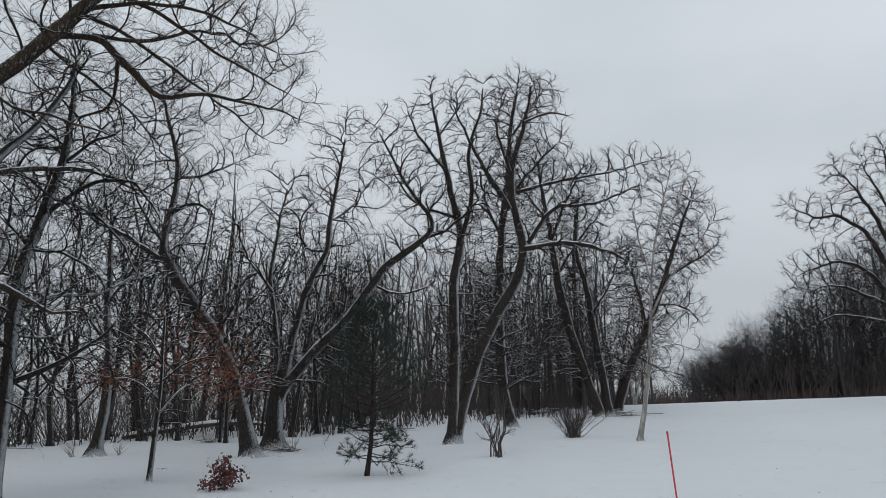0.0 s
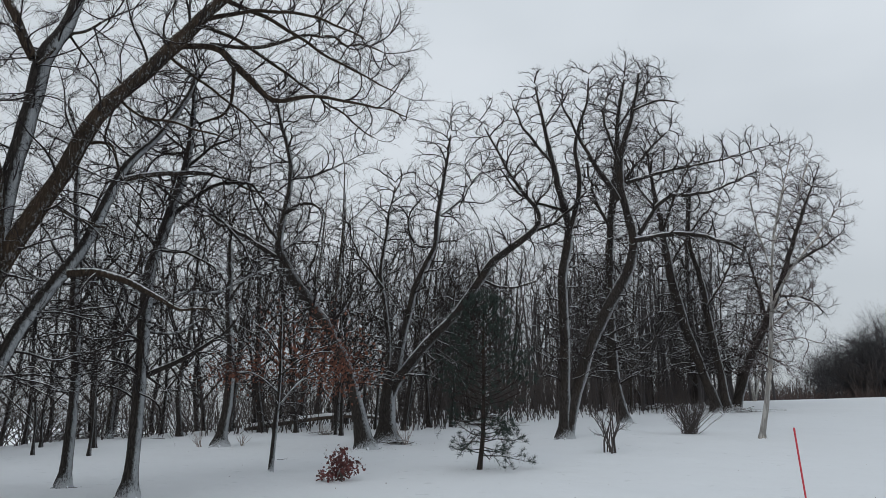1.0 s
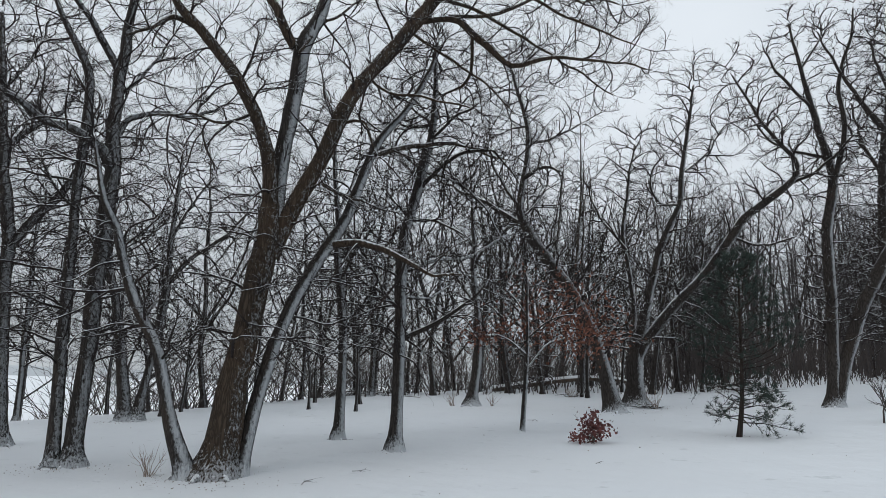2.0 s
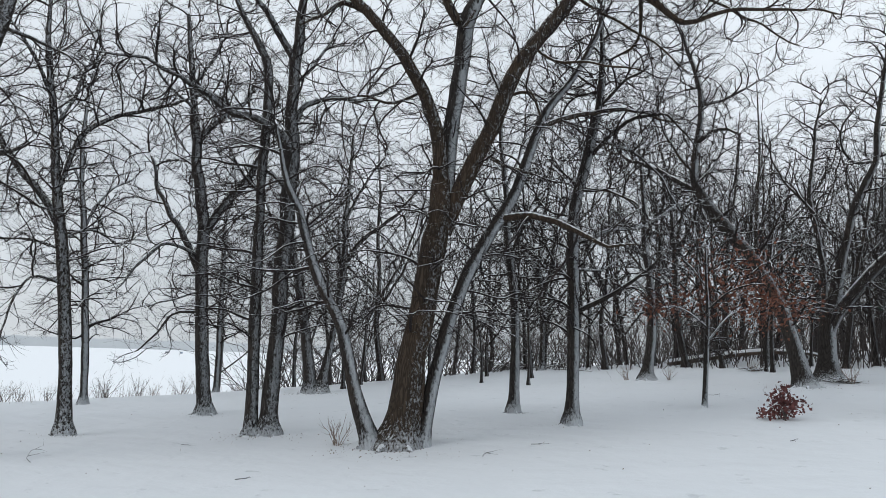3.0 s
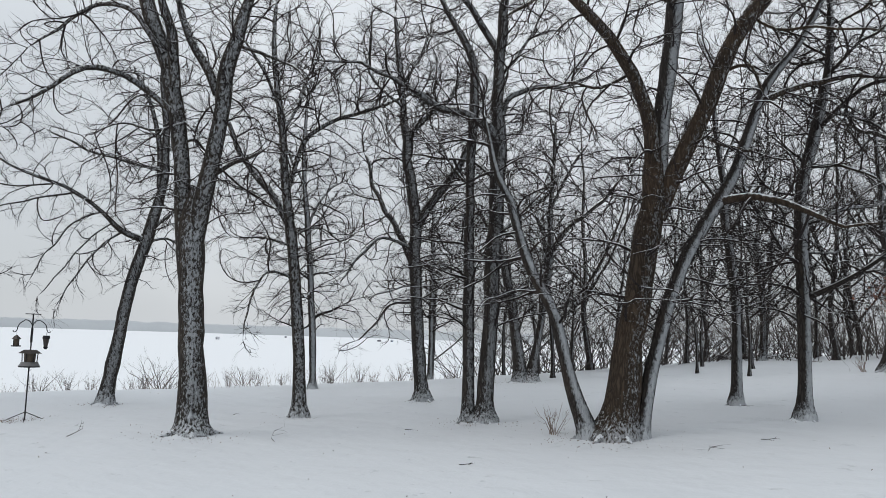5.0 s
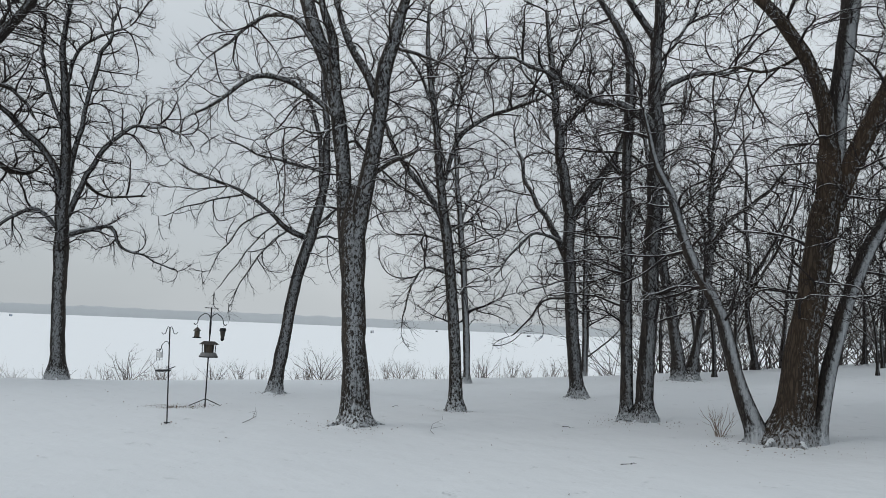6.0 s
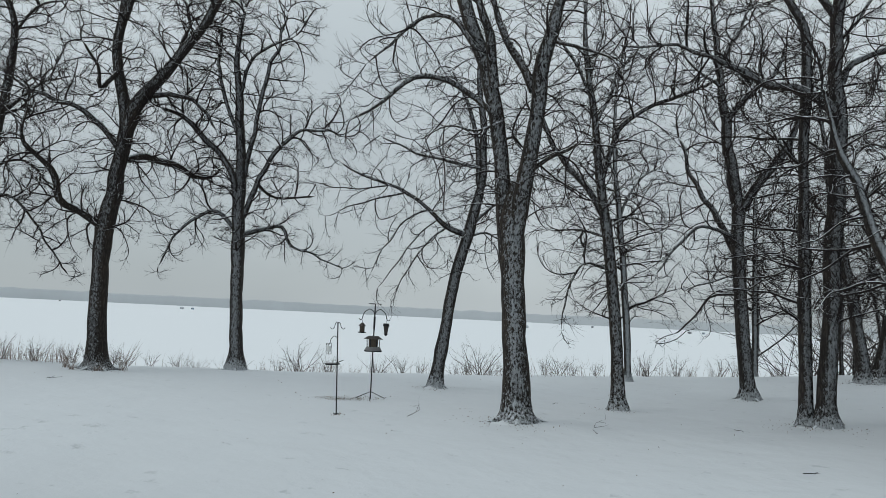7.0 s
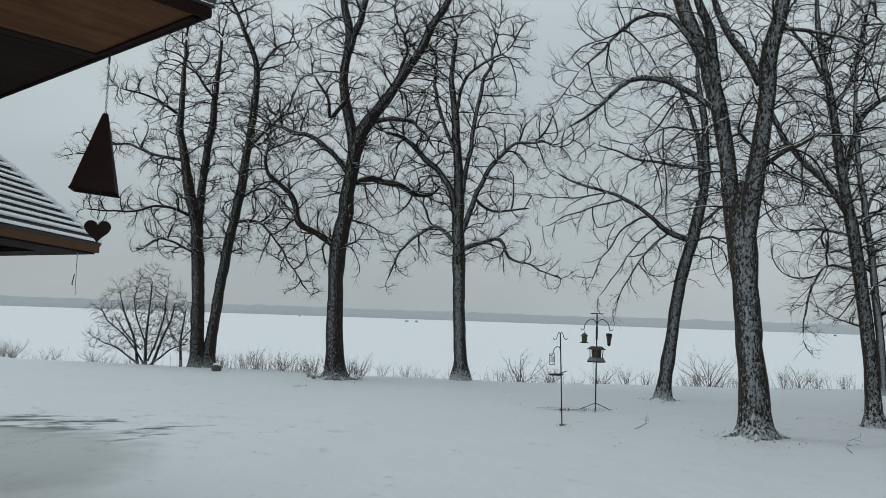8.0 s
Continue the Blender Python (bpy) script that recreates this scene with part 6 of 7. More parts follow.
FEED = pose(-17.99, 3.49, ground_z(-17.99, 3.49), 0, 0, 80)
stand = thing("feeder_pole", FEED, "tall black feeder pole with two crooks and tripod foot", "feeder pole")
rod("pole", [(0, 0, -0.15), (0, 0, 1.0), (0, 0, 2.06)], 0.014, stand)
rod("crossbar", [(-0.14, 0, 2.055), (0.14, 0, 2.055)], 0.008, stand)
rod("crook", crook(0.0, 1.72, 0.26, 0.22, 0.04), 0.009, stand)
rod("crook", crook(0.0, 1.72, -0.26, 0.22, 0.04), 0.009, stand)
rod("sleeve", [(0, 0, 1.5), (0, 0, 1.78)], 0.022, stand)
for a in (20, 150, 265):
    rod("foot", [(0, 0, 0.16), (0.36 * math.cos(radians(a)), 0.36 * math.sin(radians(a)), 0.0)], 0.008, stand)

hopper = thing("hopper_feeder", FEED @ pose(0, 0, 1.12), "dark hopper feeder with wide roof on the pole", "bird feeder")
bm = bmesh.new(); cone(bm, 0.235, 0.13, 0.17, 0.235, 6); part("roof", bm, M_COPPER, hopper)
bm = bmesh.new(); cone(bm, 0.11, 0.12, 0.0, 0.17, 6); part("seed_box", bm, M_SEED, hopper, "glazed box of dark seed")
for k in range(6):
    a = k * math.pi / 3
    rod("corner_post", [(0.13 * math.cos(a), 0.13 * math.sin(a), 0.0), (0.14 * math.cos(a), 0.14 * math.sin(a), 0.18)], 0.009, hopper)
bm = bmesh.new(); cone(bm, 0.19, 0.15, -0.075, 0.0, 12); part("tray", bm, M_TRAY, hopper, "pale seed tray under the hopper")
bm = bmesh.new(); cone(bm, 0.195, 0.195, -0.10, -0.077, 12); part("tray_rim", bm, M_IRON, hopper)

lantern_feeder(FEED @ pose(-0.26, 0, 1.64), 0.88, "small roofed lantern feeder hung on a crook")
tube_f = thing("tube_feeder", FEED @ pose(0.26, 0, 1.64), "dark tube feeder hung on a crook", "bird feeder")
bm = bmesh.new(); cone(bm, 0.075, 0.06, -0.06, 0.0, 10); part("lid", bm, M_IRON, tube_f)
bm = bmesh.new(); cone(bm, 0.035, 0.06, -0.22, -0.06, 10); part("tube", bm, M_COPPER, tube_f)
bm = bmesh.new(); cone(bm, 0.02, 0.05, -0.27, -0.22, 10); part("base", bm, M_IRON, tube_f)
rod("wire", [(0, 0, 0), (0, 0, 0.06)], 0.003, tube_f)
rod("perch", [(-0.02, -0.09, -0.2), (0.02, 0.09, -0.2)], 0.004, tube_f)

HOOK = pose(-15.17, 2.25, ground_z(-15.17, 2.25), 0, -2.2, 82)
hookp = thing("shepherd_hook", HOOK, "thin black hook pole with tray and small feeder", "feeder pole")
rod("pole", [(0, 0, -0.15), (0, 0, 0.9), (0, 0, 1.63)], 0.011, hookp)
rod("top_hook", crook(0.0, 1.58, 0.055, 0.07, 0.03, 8), 0.006, hookp)
rod("top_hook", crook(0.0, 1.58, -0.055, 0.07, 0.03, 8), 0.006, hookp)
rod("side_hook", crook(0.0, 1.28, -0.13, 0.12, 0.03, 8), 0.006, hookp)
rod("step_bar", [(-0.05, 0, 0.02), (0.05, 0, 0.02)], 0.008, hookp)
rod("tray_arm", [(-0.02, 0, 0.92), (0.11, 0, 0.965)], 0.007, hookp)
bm = bmesh.new(); cone(bm, 0.13, 0.14, 0.89, 0.915, 14, (-0.09, 0)); part("dish", bm, M_IRON, hookp, "shallow dark dish")
cage = thing("suet_feeder", HOOK @ pose(-0.155, 0, 1.27), "small wire suet cage on the hook pole", "bird feeder")
for k in range(3):
    rod("bar", [(-0.045 + 0.045 * k, 0, -0.19), (-0.045 + 0.045 * k, 0, 0)], 0.004, cage)
for k in range(4):
    rod("ring", [(-0.05, 0, -0.19 + 0.063 * k), (0.05, 0, -0.19 + 0.063 * k)], 0.004, cage)
bm = bmesh.new(); cone(bm, 0.036, 0.036, -0.15, -0.05, 8); part("suet", bm, M_WHITE, cage, "pale suet block")


# ---- on the snow: litter, fallen twigs, the log ----
def litter(x, y, rx, ry, n, seed, turn=0.0, label="brown seed husks and leaves on the snow", name="litter", mat=None):
    gg = np.random.default_rng(seed)
    c, s = math.cos(radians(turn)), math.sin(radians(turn))
    p = []
    for _ in range(n):
        u, v = gg.normal() * rx * 0.5, gg.normal() * ry * 0.5
        px_, py_ = x + u * c - v * s, y + u * s + v * c
        p.append((px_, py_, ground_z(px_, py_) + 0.004))
    ob = leaf_cloud(p, 0.026, seed + 1, mat or M_LITTER, name, None, label)
    return tagged(ob, category="litter")


litter(-18.05, 3.0, 0.4, 0.75, 520, 801, 10)
litter(-15.17, 2.25, 0.25, 0.2, 30, 802)
for k, (x, y, rr, n) in enumerate(((-9.25, 10.1, 1.3, 260), (-14.05, 5.1, 1.1, 190), (-12.33, 10.1, 1.0, 150), (-15.7, 8.1, 0.6, 50), (-23.8, -2.6, 0.9, 160), (-27.3, -7.3, 0.9, 120), (-24.9, 1.0, 0.6, 60),
                                   (-5.84, 23.5, 1.0, 120), (-5.4, 25.6, 1.2, 180), (-20.2, 5.6, 0.7, 90), (-16.5, 12.0, 0.6, 60), (-18.3, 17.3, 1.0, 140), (-7.9, 14.0, 0.5, 40), (8.4, 43.6, 1.8, 160), (-1.8, 18.5, 0.4, 30))):
    litter(x, y, rr, rr * 0.8, n, 810 + 2 * k, 0, "dead leaves and bark bits at a trunk")

g = np.random.default_rng(44)
pts = []
for _ in range(230):
    az, d = radians(g.uniform(-105, 25)), g.uniform(7, 27)
    x, y = d * math.sin(az), d * math.cos(az)
    pts.append((x, y, ground_z(x, y) + 0.004))
tagged(leaf_cloud(pts, 0.03, 45, M_LITTER, "scattered_leaves", None, "scattered dead leaves and bits on the snow"), category="litter")


def fallen_twig(x, y, length, turn, seed):
    gg = np.random.default_rng(seed)
    tw = thing("fallen_twig", pose(x, y, ground_z(x, y) + 0.006, 0, 0, turn), "thin dark fallen twig lying on snow", "twig", "twigs on the snow")
    p = np.array([[(length * s, 0.12 * length * math.sin(3 * s + seed) + gg.normal() * 0.01, 0.02 + 0.10 * length * s * gg.uniform(0.2, 1)) for s in (0, 0.3, 0.6, 1.0)]])
    r = np.array([[0.0065, 0.0055, 0.004, 0.0025]])
    q, s = spawn(gg, p, r, 3, length * 0.35, 40, 0.02, 3, 0.004, 0.3, 0.15)
    q[:, :, 2] = np.abs(q[:, :, 2])
    array_mesh("twig", [tubes(p, r, 5), tubes(q, s, 4)], M_TWIG, tw)


for x, y, length, turn, seed in (
    (-12.53, 6.02, 1.30, 143, 0), (-7.25, 10.19, 0.70, 112, 1), (-7.24, 11.50, 0.34, 66, 2), (-8.95, 6.90, 0.25, 93, 3),
    (-12.40, 8.55, 0.28, 7, 4), (-16.76, 7.20, 0.26, 117, 5), (-3.79, 13.65, 0.34, 75, 6), (-14.65, 3.50, 1.20, 163, 15),
    (-20.90, -3.33, 0.35, 98, 16), (-7.44, 20.68, 0.48, -38, 19), (-9.79, 15.21, 0.25, 32, 20),
):
    fallen_twig(x, y, length, turn, seed)
M_LOG = bark("fallen_log_bark", (0.03, 0.025, 0.02), (0.16, 0.13, 0.11), 9, -0.05, 0.35, 0.4, 0.1)
log = thing("fallen_log", pose(-11.9, 33.4, ground_z(-11.9, 33.4)), "long fallen trunk with snow along its top", "log")
ll = smooth_line([(-1.6, 0.2, 0.05, 0.16), (0.2, 0.3, 0.35, 0.15), (2.2, 0.5, 0.62, 0.13), (3.8, 0.7, 0.62, 0.10), (4.6, 0.9, 0.45, 0.05)], 0.25)
array_mesh("trunk", [tubes(ll[None, :, :3], ll[None, :, 3], 10)], M_LOG, log)
for k, pts_ in enumerate((((2.9, 0.55, 0.68, 0.05), (3.1, 0.6, 0.9, 0.04), (3.4, 0.6, 1.05, 0.02)), ((1.0, 0.35, 0.45, 0.05), (1.2, 0.0, 0.6, 0.04), (1.1, -0.3, 0.75, 0.02)))):
    l2 = smooth_line(pts_, 0.12)
    array_mesh("branch_stub", [tubes(l2[None, :, :3], l2[None, :, 3], 7)], M_LOG, log)


def brush_pile(x, y, size, seed, label="low pile of snowy cut branches", n=46):
    gg = np.random.default_rng(seed)
    pile = thing("brush_pile", pose(x, y, ground_z(x, y)), label, "brush pile")
    a = gg.uniform(0, 6.28, n)
    c = np.stack([gg.normal(size=n) * size * 0.4, gg.normal(size=n) * size * 0.3, np.abs(gg.normal(size=n)) * size * 0.12], axis=1)
    d = np.stack([np.cos(a), np.sin(a), gg.normal(size=n) * 0.18], axis=1) * size * gg.uniform(0.25, 0.6, (n, 1))
    p = np.stack([c - d, c + gg.normal(size=c.shape) * 0.04, c + d], axis=1)
    p[:, :, 2] = np.abs(p[:, :, 2]) + 0.02
    tagged(array_mesh("brushwood", [tubes(p, np.tile(np.array([[0.022, 0.018, 0.008]]), (n, 1)), 5)], M_LOG, pile), kind="stuff")


brush_pile(-8.9, 30.1, 0.5, 901, "low pile of snowy cut branches", 26)
brush_pile(-5.1, 25.3, 0.5, 902, "low heap of snowy sticks at a trunk", 24)
brush_pile(-3.2, 34.0, 1.6, 903)
brush_pile(8.9, 43.9, 1.6, 904, "snowy heap of sticks at hill trunks")
brush_pile(-18.5, 30.5, 3.0, 905, "tangled fallen branches on the bank", 80)
brush_pile(5.0, 48.6, 1.2, 906)


# small things far up the hill, and a nest
for x, y, hgt in ((21.9, 62.0, 0.9), (27.0, 61.0, 0.9)):
    st = thing("survey_stake", pose(x, y, ground_z(x, y)), "thin dark stake on the snowy hilltop", "stake")
    rod("stick", [(0, 0, -0.2), (0.01, 0, hgt * 0.5), (0, 0.01, hgt)], 0.025, st, M_BRUSH, 6)
multi_stem("birch_clump", "far clump of pale birch stems", 14.0, 62.2, 5.5, 3.0, 4, 921, M_BIRCH, 0.07, "tree", "", 6, 3)
gg = np.random.default_rng(77)
nest = thing("bird_nest", pose(-17.05, 12.3, 8.05), "dark ball of leaves and twigs in a tree crown", "nest")
sets = []
c = gg.normal(size=(70, 3)) * np.array([0.09, 0.09, 0.08])
d = gg.normal(size=(70, 3))
d /= np.linalg.norm(d, axis=1, keepdims=True)
tagged(array_mesh("wickerwork", [tubes(np.stack([c - d * 0.14, c + gg.normal(size=c.shape) * 0.03, c + d * 0.14], axis=1), np.tile(np.array([[0.012, 0.012, 0.006]]), (70, 1)), 4)], M_TWIG, nest), kind="stuff")


# ---- the house eave, the gazebo and what hangs there ----
def wood(name, dark, lite, grain=26.0, bump=0.35):
    """Sawn boards: grain drawn out along their length, worn blotches and dark water stains."""
    m, n, l, b = material(name)
    pos = n.new("ShaderNodeTexCoord").outputs["Object"]
    fibre = noise_tex(n, l, grain, 6, 0.7, pos, (1.0, 0.06, 1.0))
    streak = noise_tex(n, l, grain * 0.3, 4, 0.6, pos, (1.0, 0.10, 1.0))
    worn = noise_tex(n, l, 3.2, 5, 0.65, pos)
    stain = noise_tex(n, l, 7.0, 5, 0.7, pos, (1.0, 0.5, 1.0))
    tone = maths(n, l, "ADD", maths(n, l, "MULTIPLY", fibre, 0.5), maths(n, l, "MULTIPLY", streak, 0.5))
    col = mixer(n, l, ramp(n, l, tone, 0.3, 0.7), dark, lite)
    col = mixer(n, l, maths(n, l, "MULTIPLY", ramp(n, l, worn, 0.45, 0.7), 0.5), col, tuple(c * 1.25 for c in lite))
    col = mixer(n, l, maths(n, l, "MULTIPLY", ramp(n, l, stain, 0.55, 0.72), 0.7), col, tuple(c * 0.6 for c in dark))
    l.new(col, b.inputs["Base Color"])
    b.inputs["Roughness"].default_value = 0.88
    bumped(n, l, b, tone, bump, 0.006)
    return m


M_WOODPALE = wood("weathered_pine_soffit", (0.085, 0.036, 0.016), (0.185, 0.088, 0.042))
# Near-black brown: shade deep under the eave is put into these boards' colour.
M_WOODDARK = wood("dark_boards_with_shade", (0.012, 0.0055, 0.0045), (0.026, 0.012, 0.009))
M_DRIP = plain("dark_metal_drip_edge", (0.03, 0.026, 0.025), 0.5, 0.3, 0.2, 15, 0.05)
M_SIDING = plain("brown_log_siding", (0.11, 0.055, 0.028), 0.75, 0, 0.35, 3, 0.3)
M_RUSTY = plain("rusty_brown_metal", (0.030, 0.017, 0.015), 0.85, 0.1, 0.35, 9, 0.25)
M_SHINGLE = plain("grey_brown_shingles", (0.06, 0.05, 0.045), 0.9, 0, 0.4, 14, 0.3)

# the corner of the eave; u runs back along the side, v along the front towards the yard's rear
for m in (M_WOODPALE, M_WOODDARK, M_RUSTY, M_SIDING):
    m.node_tree.nodes["Principled BSDF"].inputs["Specular IOR Level"].default_value = 0.12
EAVE = Matrix(((-0.69, 0.74, 0, -3.41), (-0.724, -0.673, 0, -1.168), (0, 0, 1, 2.795), (0, 0, 0, 1)))
house = thing("house", EAVE, "brown wooden house corner with deep snowy eave", "house")


def slab(name, u0, u1, v0, v1, z0, z1, mat, parent, label="", bevel=0.006):
    bm = bmesh.new()
    bmesh.ops.create_cube(bm, size=1, matrix=Matrix.Translation(((u0 + u1) / 2, (v0 + v1) / 2, (z0 + z1) / 2)) @ Matrix.Diagonal((u1 - u0, v1 - v0, z1 - z0, 1)))
    if bevel:
        bmesh.ops.bevel(bm, geom=bm.edges[:], offset=bevel, segments=1, affect="EDGES")
    return part(name, bm, mat, parent, label)


slab("soffit", 0.012, 0.672, 0.03, 6.0, 0.004, 0.03, M_WOODPALE, house, "pale weathered soffit boards", 0.002)
slab("corner_board", 0.02, 0.672, 0.008, 0.035, -0.004, 0.0035, M_WOODDARK, house, "dark board at the eave corner", 0.002)
slab("beam", 0.676, 0.74, 0.006, 6.0, 0.0, 0.03, M_WOODDARK, house)
# ceiling lies level with the soffit; its shade is in the board colour
for k in range(12):
    slab("ceiling_board", 0.76 + 0.30 * k, 1.058 + 0.30 * k, 0.006, 6.0, 0.006, 0.03, M_WOODDARK, house, "", 0.001)
slab("fascia", 0.0, 4.4, -0.02, 0.004, 0.0, 0.034, M_WOODDARK, house, "dark end fascia board")
slab("fascia", -0.02, 0.008, -0.02, 6.0, 0.0, 0.034, M_WOODDARK, house, "dark front fascia board")
slab("drip_edge", -0.022, 0.012, -0.03, 6.0, 0.036, 0.048, M_DRIP, house)
slab("drip_edge", 0.014, 4.4, -0.03, 0.008, 0.036, 0.048, M_DRIP, house)
# roof deck with snow, rising from the front edge
bm = bmesh.new()
low, high = 0.05, 0.05 + 4.4 * 0.42
vs = [bm.verts.new(c) for c in ((-0.02, -0.03, low), (-0.02, 6, low), (4.4, 6, high), (4.4, -0.03, high), (-0.02, -0.03, low + 0.03), (-0.02, 6, low + 0.03), (4.4, 6, high + 0.03), (4.4, -0.03, high + 0.03))]
for f in ((0, 3, 2, 1), (4, 5, 6, 7), (0, 1, 5, 4), (1, 2, 6, 5), (2, 3, 7, 6), (3, 0, 4, 7)):
    bm.faces.new([vs[i] for i in f])
roof = part("roof", bm, M_SHINGLE, house, "shingled roof under snow")
bm = bmesh.new()
n = 46
rows = []
for k in range(n + 1):
    v = 0.0 + 6.0 * k / n
    jag = 0.012 * noise.noise((v * 5, 0, 0))
    rows.append([bm.verts.new(c) for c in ((0.01 + jag, v, low + 0.036), (0.02 + jag, v, low + 0.045 + jag), (0.10, v, low + 0.085 + jag), (4.4, v, high + 0.09), (4.4, v, high + 0.032))])
for a, b in zip(rows, rows[1:]):
    for i in range(4):
        bm.faces.new((a[i], b[i], b[i + 1], a[i + 1]))
bm.faces.new(rows[0])
part("roof_snow", bm, M_CAP, house, "snow lying on the roof edge", True)
for k in range(15):
    slab("log_course", 0.9, 1.1, 0.55, 6.0, -2.8 + 0.19 * k, -2.615 + 0.19 * k, M_SIDING, house, "", 0.03)
    slab("log_course", 1.11, 4.2, 0.55, 0.75, -2.8 + 0.19 * k, -2.615 + 0.19 * k, M_SIDING, house, "", 0.03)
bm = bmesh.new()
vs = [bm.verts.new(c) for c in ((1.0, 0.6, 0.16), (4.2, 0.6, 0.16), (4.2, 0.6, 1.75), (1.0, 0.6, 0.45), (1.0, 0.7, 0.16), (4.2, 0.7, 0.16), (4.2, 0.7, 1.75), (1.0, 0.7, 0.45))]
for f in ((0, 3, 2, 1), (4, 5, 6, 7), (0, 1, 5, 4), (1, 2, 6, 5), (2, 3, 7, 6), (3, 0, 4, 7)):
    bm.faces.new([vs[i] for i in f])
part("gable", bm, M_SIDING, house)

# wind bell: ring, chain, flared sheet-metal bell, chain, heart
CH = pose(-3.80, -1.615, 0, 0, 0, 18)
chime = thing("wind_bell", CH @ pose(0, 0, 2.24), "rust-brown metal wind bell with hanging heart", "wind chime")


def link_chain(name, z0, z1, parent, n):
    sets = []
    for k in range(n):
        z = z0 + (z1 - z0) * (k + 0.5) / n
        hh = (z1 - z0) / n * 0.62
        a = np.linspace(0, 2 * math.pi, 9)
        c, s = np.cos(a) * 0.0032, np.sin(a) * hh
        ring = np.stack([c if k % 2 else 0 * c, 0 * c if k % 2 else c, z + s], axis=1)
        sets.append(tubes(ring[None], np.full((1, 9), 0.0014), 5, False))
    return array_mesh(name, sets, M_DRIP, parent)


link_chain("chain", 0.30, 0.50, chime, 22)
a = np.linspace(0, 2 * math.pi, 13)
array_mesh("ring", [tubes(np.stack([np.cos(a) * 0.018, 0 * a, 0.525 + np.sin(a) * 0.022], axis=1)[None], np.full((1, 13), 0.003), 6, False)], M_DRIP, chime)
rod("screw_eye", [(0, 0, 0.54), (0, 0, 0.575)], 0.004, chime, M_DRIP)
bm = bmesh.new()
outer, inner = [], []
sides = 4
for ring_r, z in ((0.107, 0.018), (0.098, 0.03), (0.012, 0.318)):
    outer.append([bm.verts.new((ring_r * math.cos(math.pi / 4 + k * math.pi / 2) * 1.1, ring_r * math.sin(math.pi / 4 + k * math.pi / 2) * 0.9, z + (0.006 if k % 2 and ring_r > 0.1 else 0))) for k in range(sides)])
for ring_r, z in ((0.100, 0.02), (0.008, 0.30)):
    inner.append([bm.verts.new((ring_r * math.cos(math.pi / 4 + k * math.pi / 2) * 1.1, ring_r * math.sin(math.pi / 4 + k * math.pi / 2) * 0.9, z)) for k in range(sides)])
for ra, rb in ((outer[0], outer[1]), (outer[1], outer[2])):
    for k in range(sides):
        bm.faces.new((ra[k], ra[(k + 1) % sides], rb[(k + 1) % sides], rb[k]))
for k in range(sides):
    bm.faces.new((inner[0][(k + 1) % sides], inner[0][k], inner[1][k], inner[1][(k + 1) % sides]))
    bm.faces.new((outer[0][(k + 1) % sides], outer[0][k], inner[0][k], inner[0][(k + 1) % sides]))
bm.faces.new(outer[2])
bmesh.ops.bevel(bm, geom=[e for e in bm.edges if e.is_manifold], offset=0.003, segments=1, affect="EDGES")
bell = part("bell", bm, M_RUSTY, chime, "flared four-sided bell of rusty metal")
hung = Matrix.Rotation(radians(-3.5), 3, "X") @ Matrix.Rotation(radians(86), 3, "Z")   # it hangs a little askew
bell.rotation_euler = hung.to_euler()
bell.location = Vector((0, 0, 0.318)) - hung @ Vector((0, 0, 0.318))
link_chain("chain", -0.075, 0.10, chime, 18)
bm = bmesh.new()
ring = []
for k in range(40):
    t = 2 * math.pi * k / 40
    ring.append((16 * math.sin(t) ** 3 / 32 * 0.092, (13 * math.cos(t) - 5 * math.cos(2 * t) - 2 * math.cos(3 * t) - math.cos(4 * t)) / 32 * 0.092))
front = [bm.verts.new((0.004, x, z - 0.115)) for x, z in ring]
back = [bm.verts.new((-0.004, x, z - 0.115)) for x, z in ring]
bm.faces.new(front), bm.faces.new(back[::-1])
for k in range(40):
    bm.faces.new((front[k], back[k], back[(k + 1) % 40], front[(k + 1) % 40]))
heart = part("heart", bm, M_RUSTY, chime, "flat heart of rusty metal")
heart.rotation_euler = (0, 0, radians(-4))

# six-sided gazebo: its nearest eave corner stands at TIP
TIP, GC, SIDE, EZ, APEX = Vector((-8.49, -3.43)), Vector((-7.58, -5.21)), 2.0, 2.40, 3.97
gaz = thing("gazebo", pose(GC.x, GC.y, 0), "six-sided wooden gazebo with snow-covered shingle roof", "gazebo")
a0 = math.atan2(TIP.y - GC.y, TIP.x - GC.x)
corner = [Vector((SIDE * math.cos(a0 + k * math.pi / 3), SIDE * math.sin(a0 + k * math.pi / 3), EZ)) for k in range(6)]
top = Vector((0, 0, APEX))


def board(name, a, b, c, d, thick, mat, parent, label=""):
    """A board with the four given lower corners and a thickness along its normal."""
    nrm = (b - a).cross(d - a).normalized() * thick
    bm = bmesh.new()
    lo = [bm.verts.new(p) for p in (a, b, c, d)]
    hi = [bm.verts.new(p + nrm) for p in (a, b, c, d)]
    bm.faces.new(lo[::-1]), bm.faces.new(hi)
    for k in range(4):
        bm.faces.new((lo[k], lo[(k + 1) % 4], hi[(k + 1) % 4], hi[k]))
    return part(name, bm, mat, parent, label)


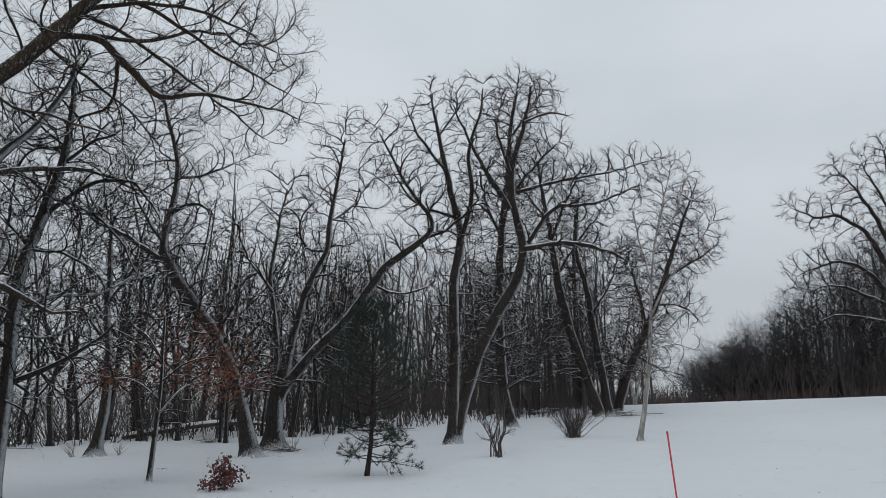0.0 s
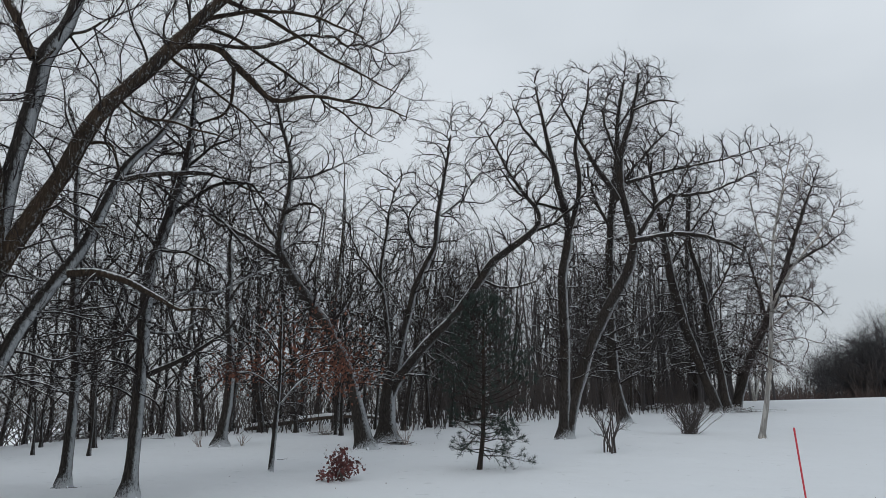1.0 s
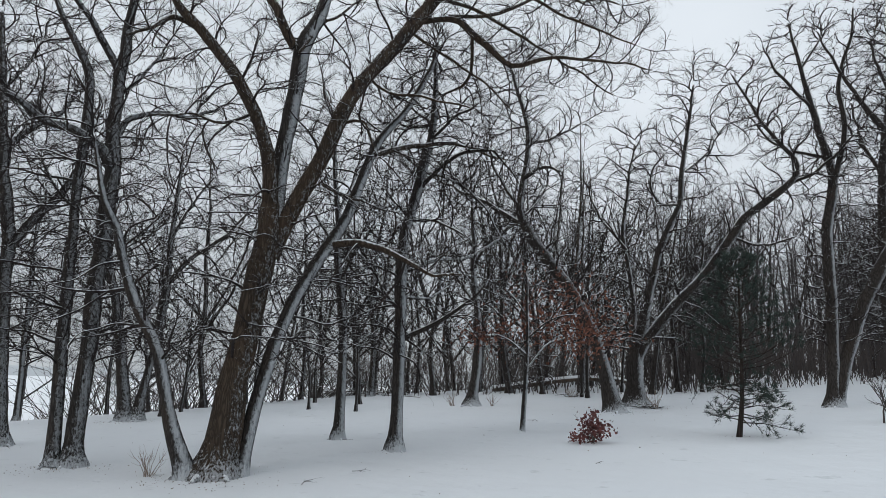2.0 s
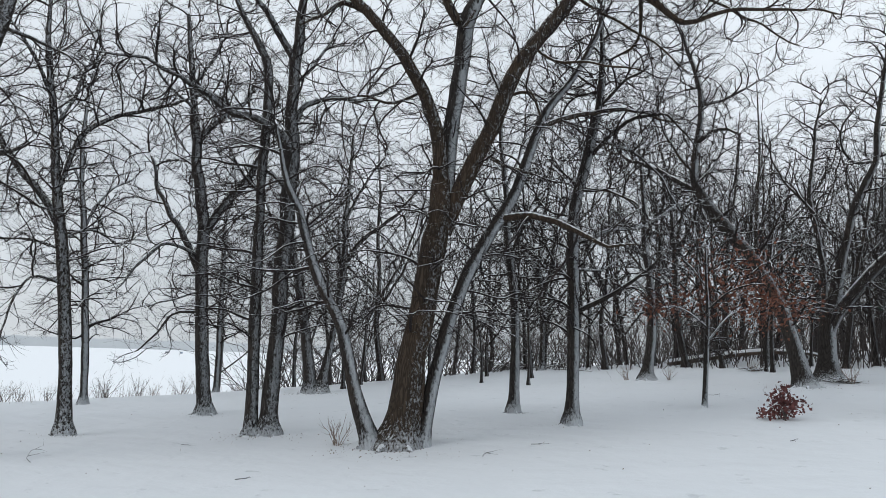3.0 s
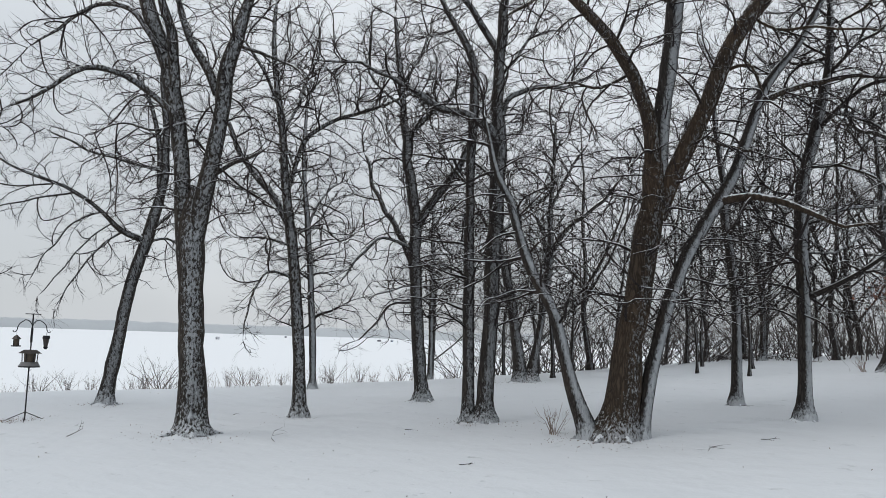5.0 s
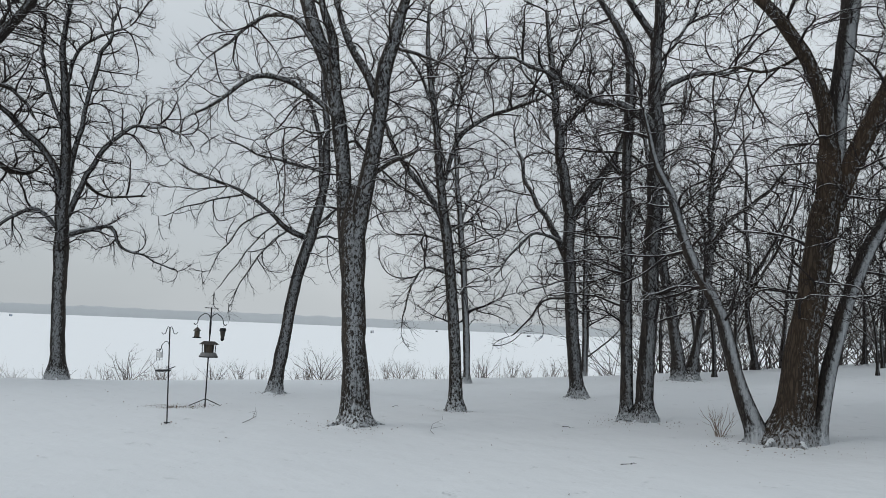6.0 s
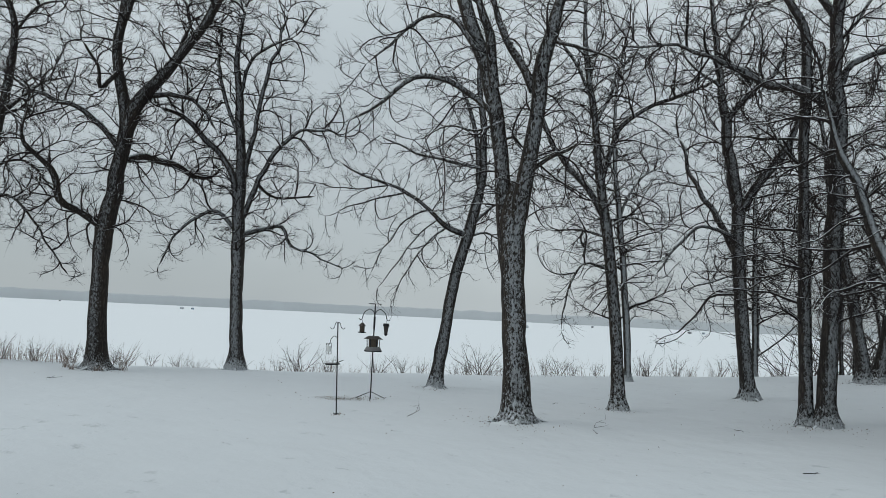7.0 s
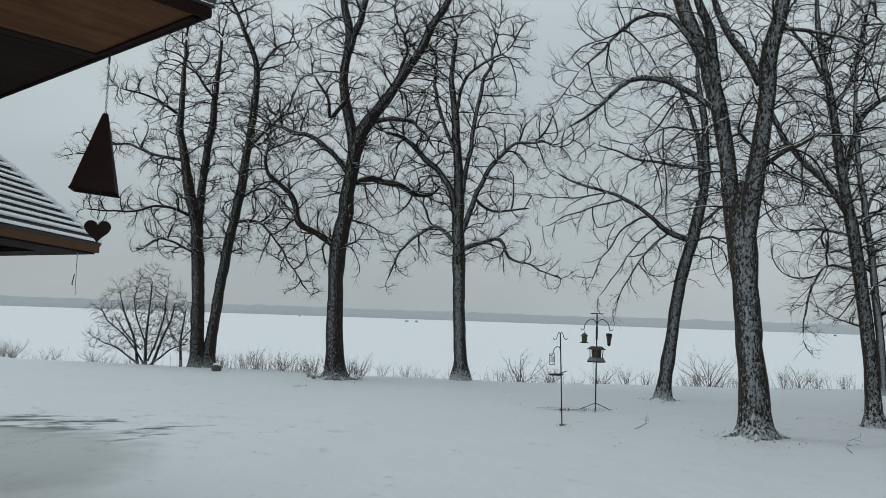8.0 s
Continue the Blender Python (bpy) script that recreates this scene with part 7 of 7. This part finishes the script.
for k in range(6):
    p, q = corner[k], corner[(k + 1) % 6]
    face = board("roof_panel", p, q, top + (q - p) * 0.01, top - (q - p) * 0.01, 0.03, M_SHINGLE, gaz, "shingled roof panel")
    nrm = (q - p).cross(top - p).normalized()
    rows = 23
    for r in range(rows):
        s0, s1 = r / rows + 0.002, (r + 0.60) / rows
        e = 0.012
        a, b = p.lerp(top, s0), q.lerp(top, s0)
        c, d = q.lerp(top, s1), p.lerp(top, s1)
        lift0, lift1 = nrm * 0.042, nrm * 0.031
        board("snowy_course", a + lift0, b + lift0, c + lift1, d + lift1, 0.011 + 0.004 * math.sin(r * 2.3 + k), M_CAP, face)
    rod("hip_snow", [p + Vector((0, 0, 0.045)), p.lerp(top, 0.35) + Vector((0, 0, 0.05)), p.lerp(top, 0.7) + Vector((0, 0, 0.045)), top + Vector((0, 0, 0.05))], 0.034, gaz, M_CAP)
    board("fascia", Vector((p.x, p.y, EZ - 0.06)), Vector((q.x, q.y, EZ - 0.06)), Vector((q.x, q.y, EZ + 0.015)), Vector((p.x, p.y, EZ + 0.015)), -0.03, M_SIDING, gaz)
    board("soffit", Vector((p.x * 0.98, p.y * 0.98, EZ - 0.055)), Vector((p.x * 0.74, p.y * 0.74, EZ - 0.055)), Vector((q.x * 0.74, q.y * 0.74, EZ - 0.055)), Vector((q.x * 0.98, q.y * 0.98, EZ - 0.055)), 0.02, M_WOODDARK, gaz)
    bm = bmesh.new()
    bmesh.ops.create_cube(bm, size=1, matrix=Matrix.Translation((p.x * 0.5, p.y * 0.5, EZ / 2 - 0.1)) @ Matrix.Diagonal((0.11, 0.11, EZ, 1)))
    bmesh.ops.bevel(bm, geom=bm.edges[:], offset=0.01, segments=1, affect="EDGES")
    part("post", bm, M_SIDING, gaz)
    rod("rail", [(p.x * 0.5, p.y * 0.5, 0.9), (q.x * 0.5, q.y * 0.5, 0.9)], 0.035, gaz, M_SIDING)
bm = bmesh.new()
bmesh.ops.create_cone(bm, cap_ends=True, segments=6, radius1=1.08, radius2=1.08, depth=0.2, matrix=Matrix.Translation((0, 0, 0.08)) @ Matrix.Rotation(a0, 4, "Z"))
part("deck", bm, M_SIDING, gaz)
cord = thing("hanging_cord", pose(-8.42, -3.60, EZ - 0.06), "pale cord with a metal clip under the gazebo eave", "cord")
rod("cord", [(0, 0, 0.01), (0.005, 0, -0.12), (-0.004, 0, -0.25), (0.006, 0.004, -0.36), (0.004, 0.016, -0.39), (0, 0.0, -0.40)], 0.004, cord, M_WHITE)
rod("clip", [(0.006, -0.012, -0.21), (0.004, -0.03, -0.30), (0.004, -0.022, -0.31)], 0.005, cord, M_DRIP)
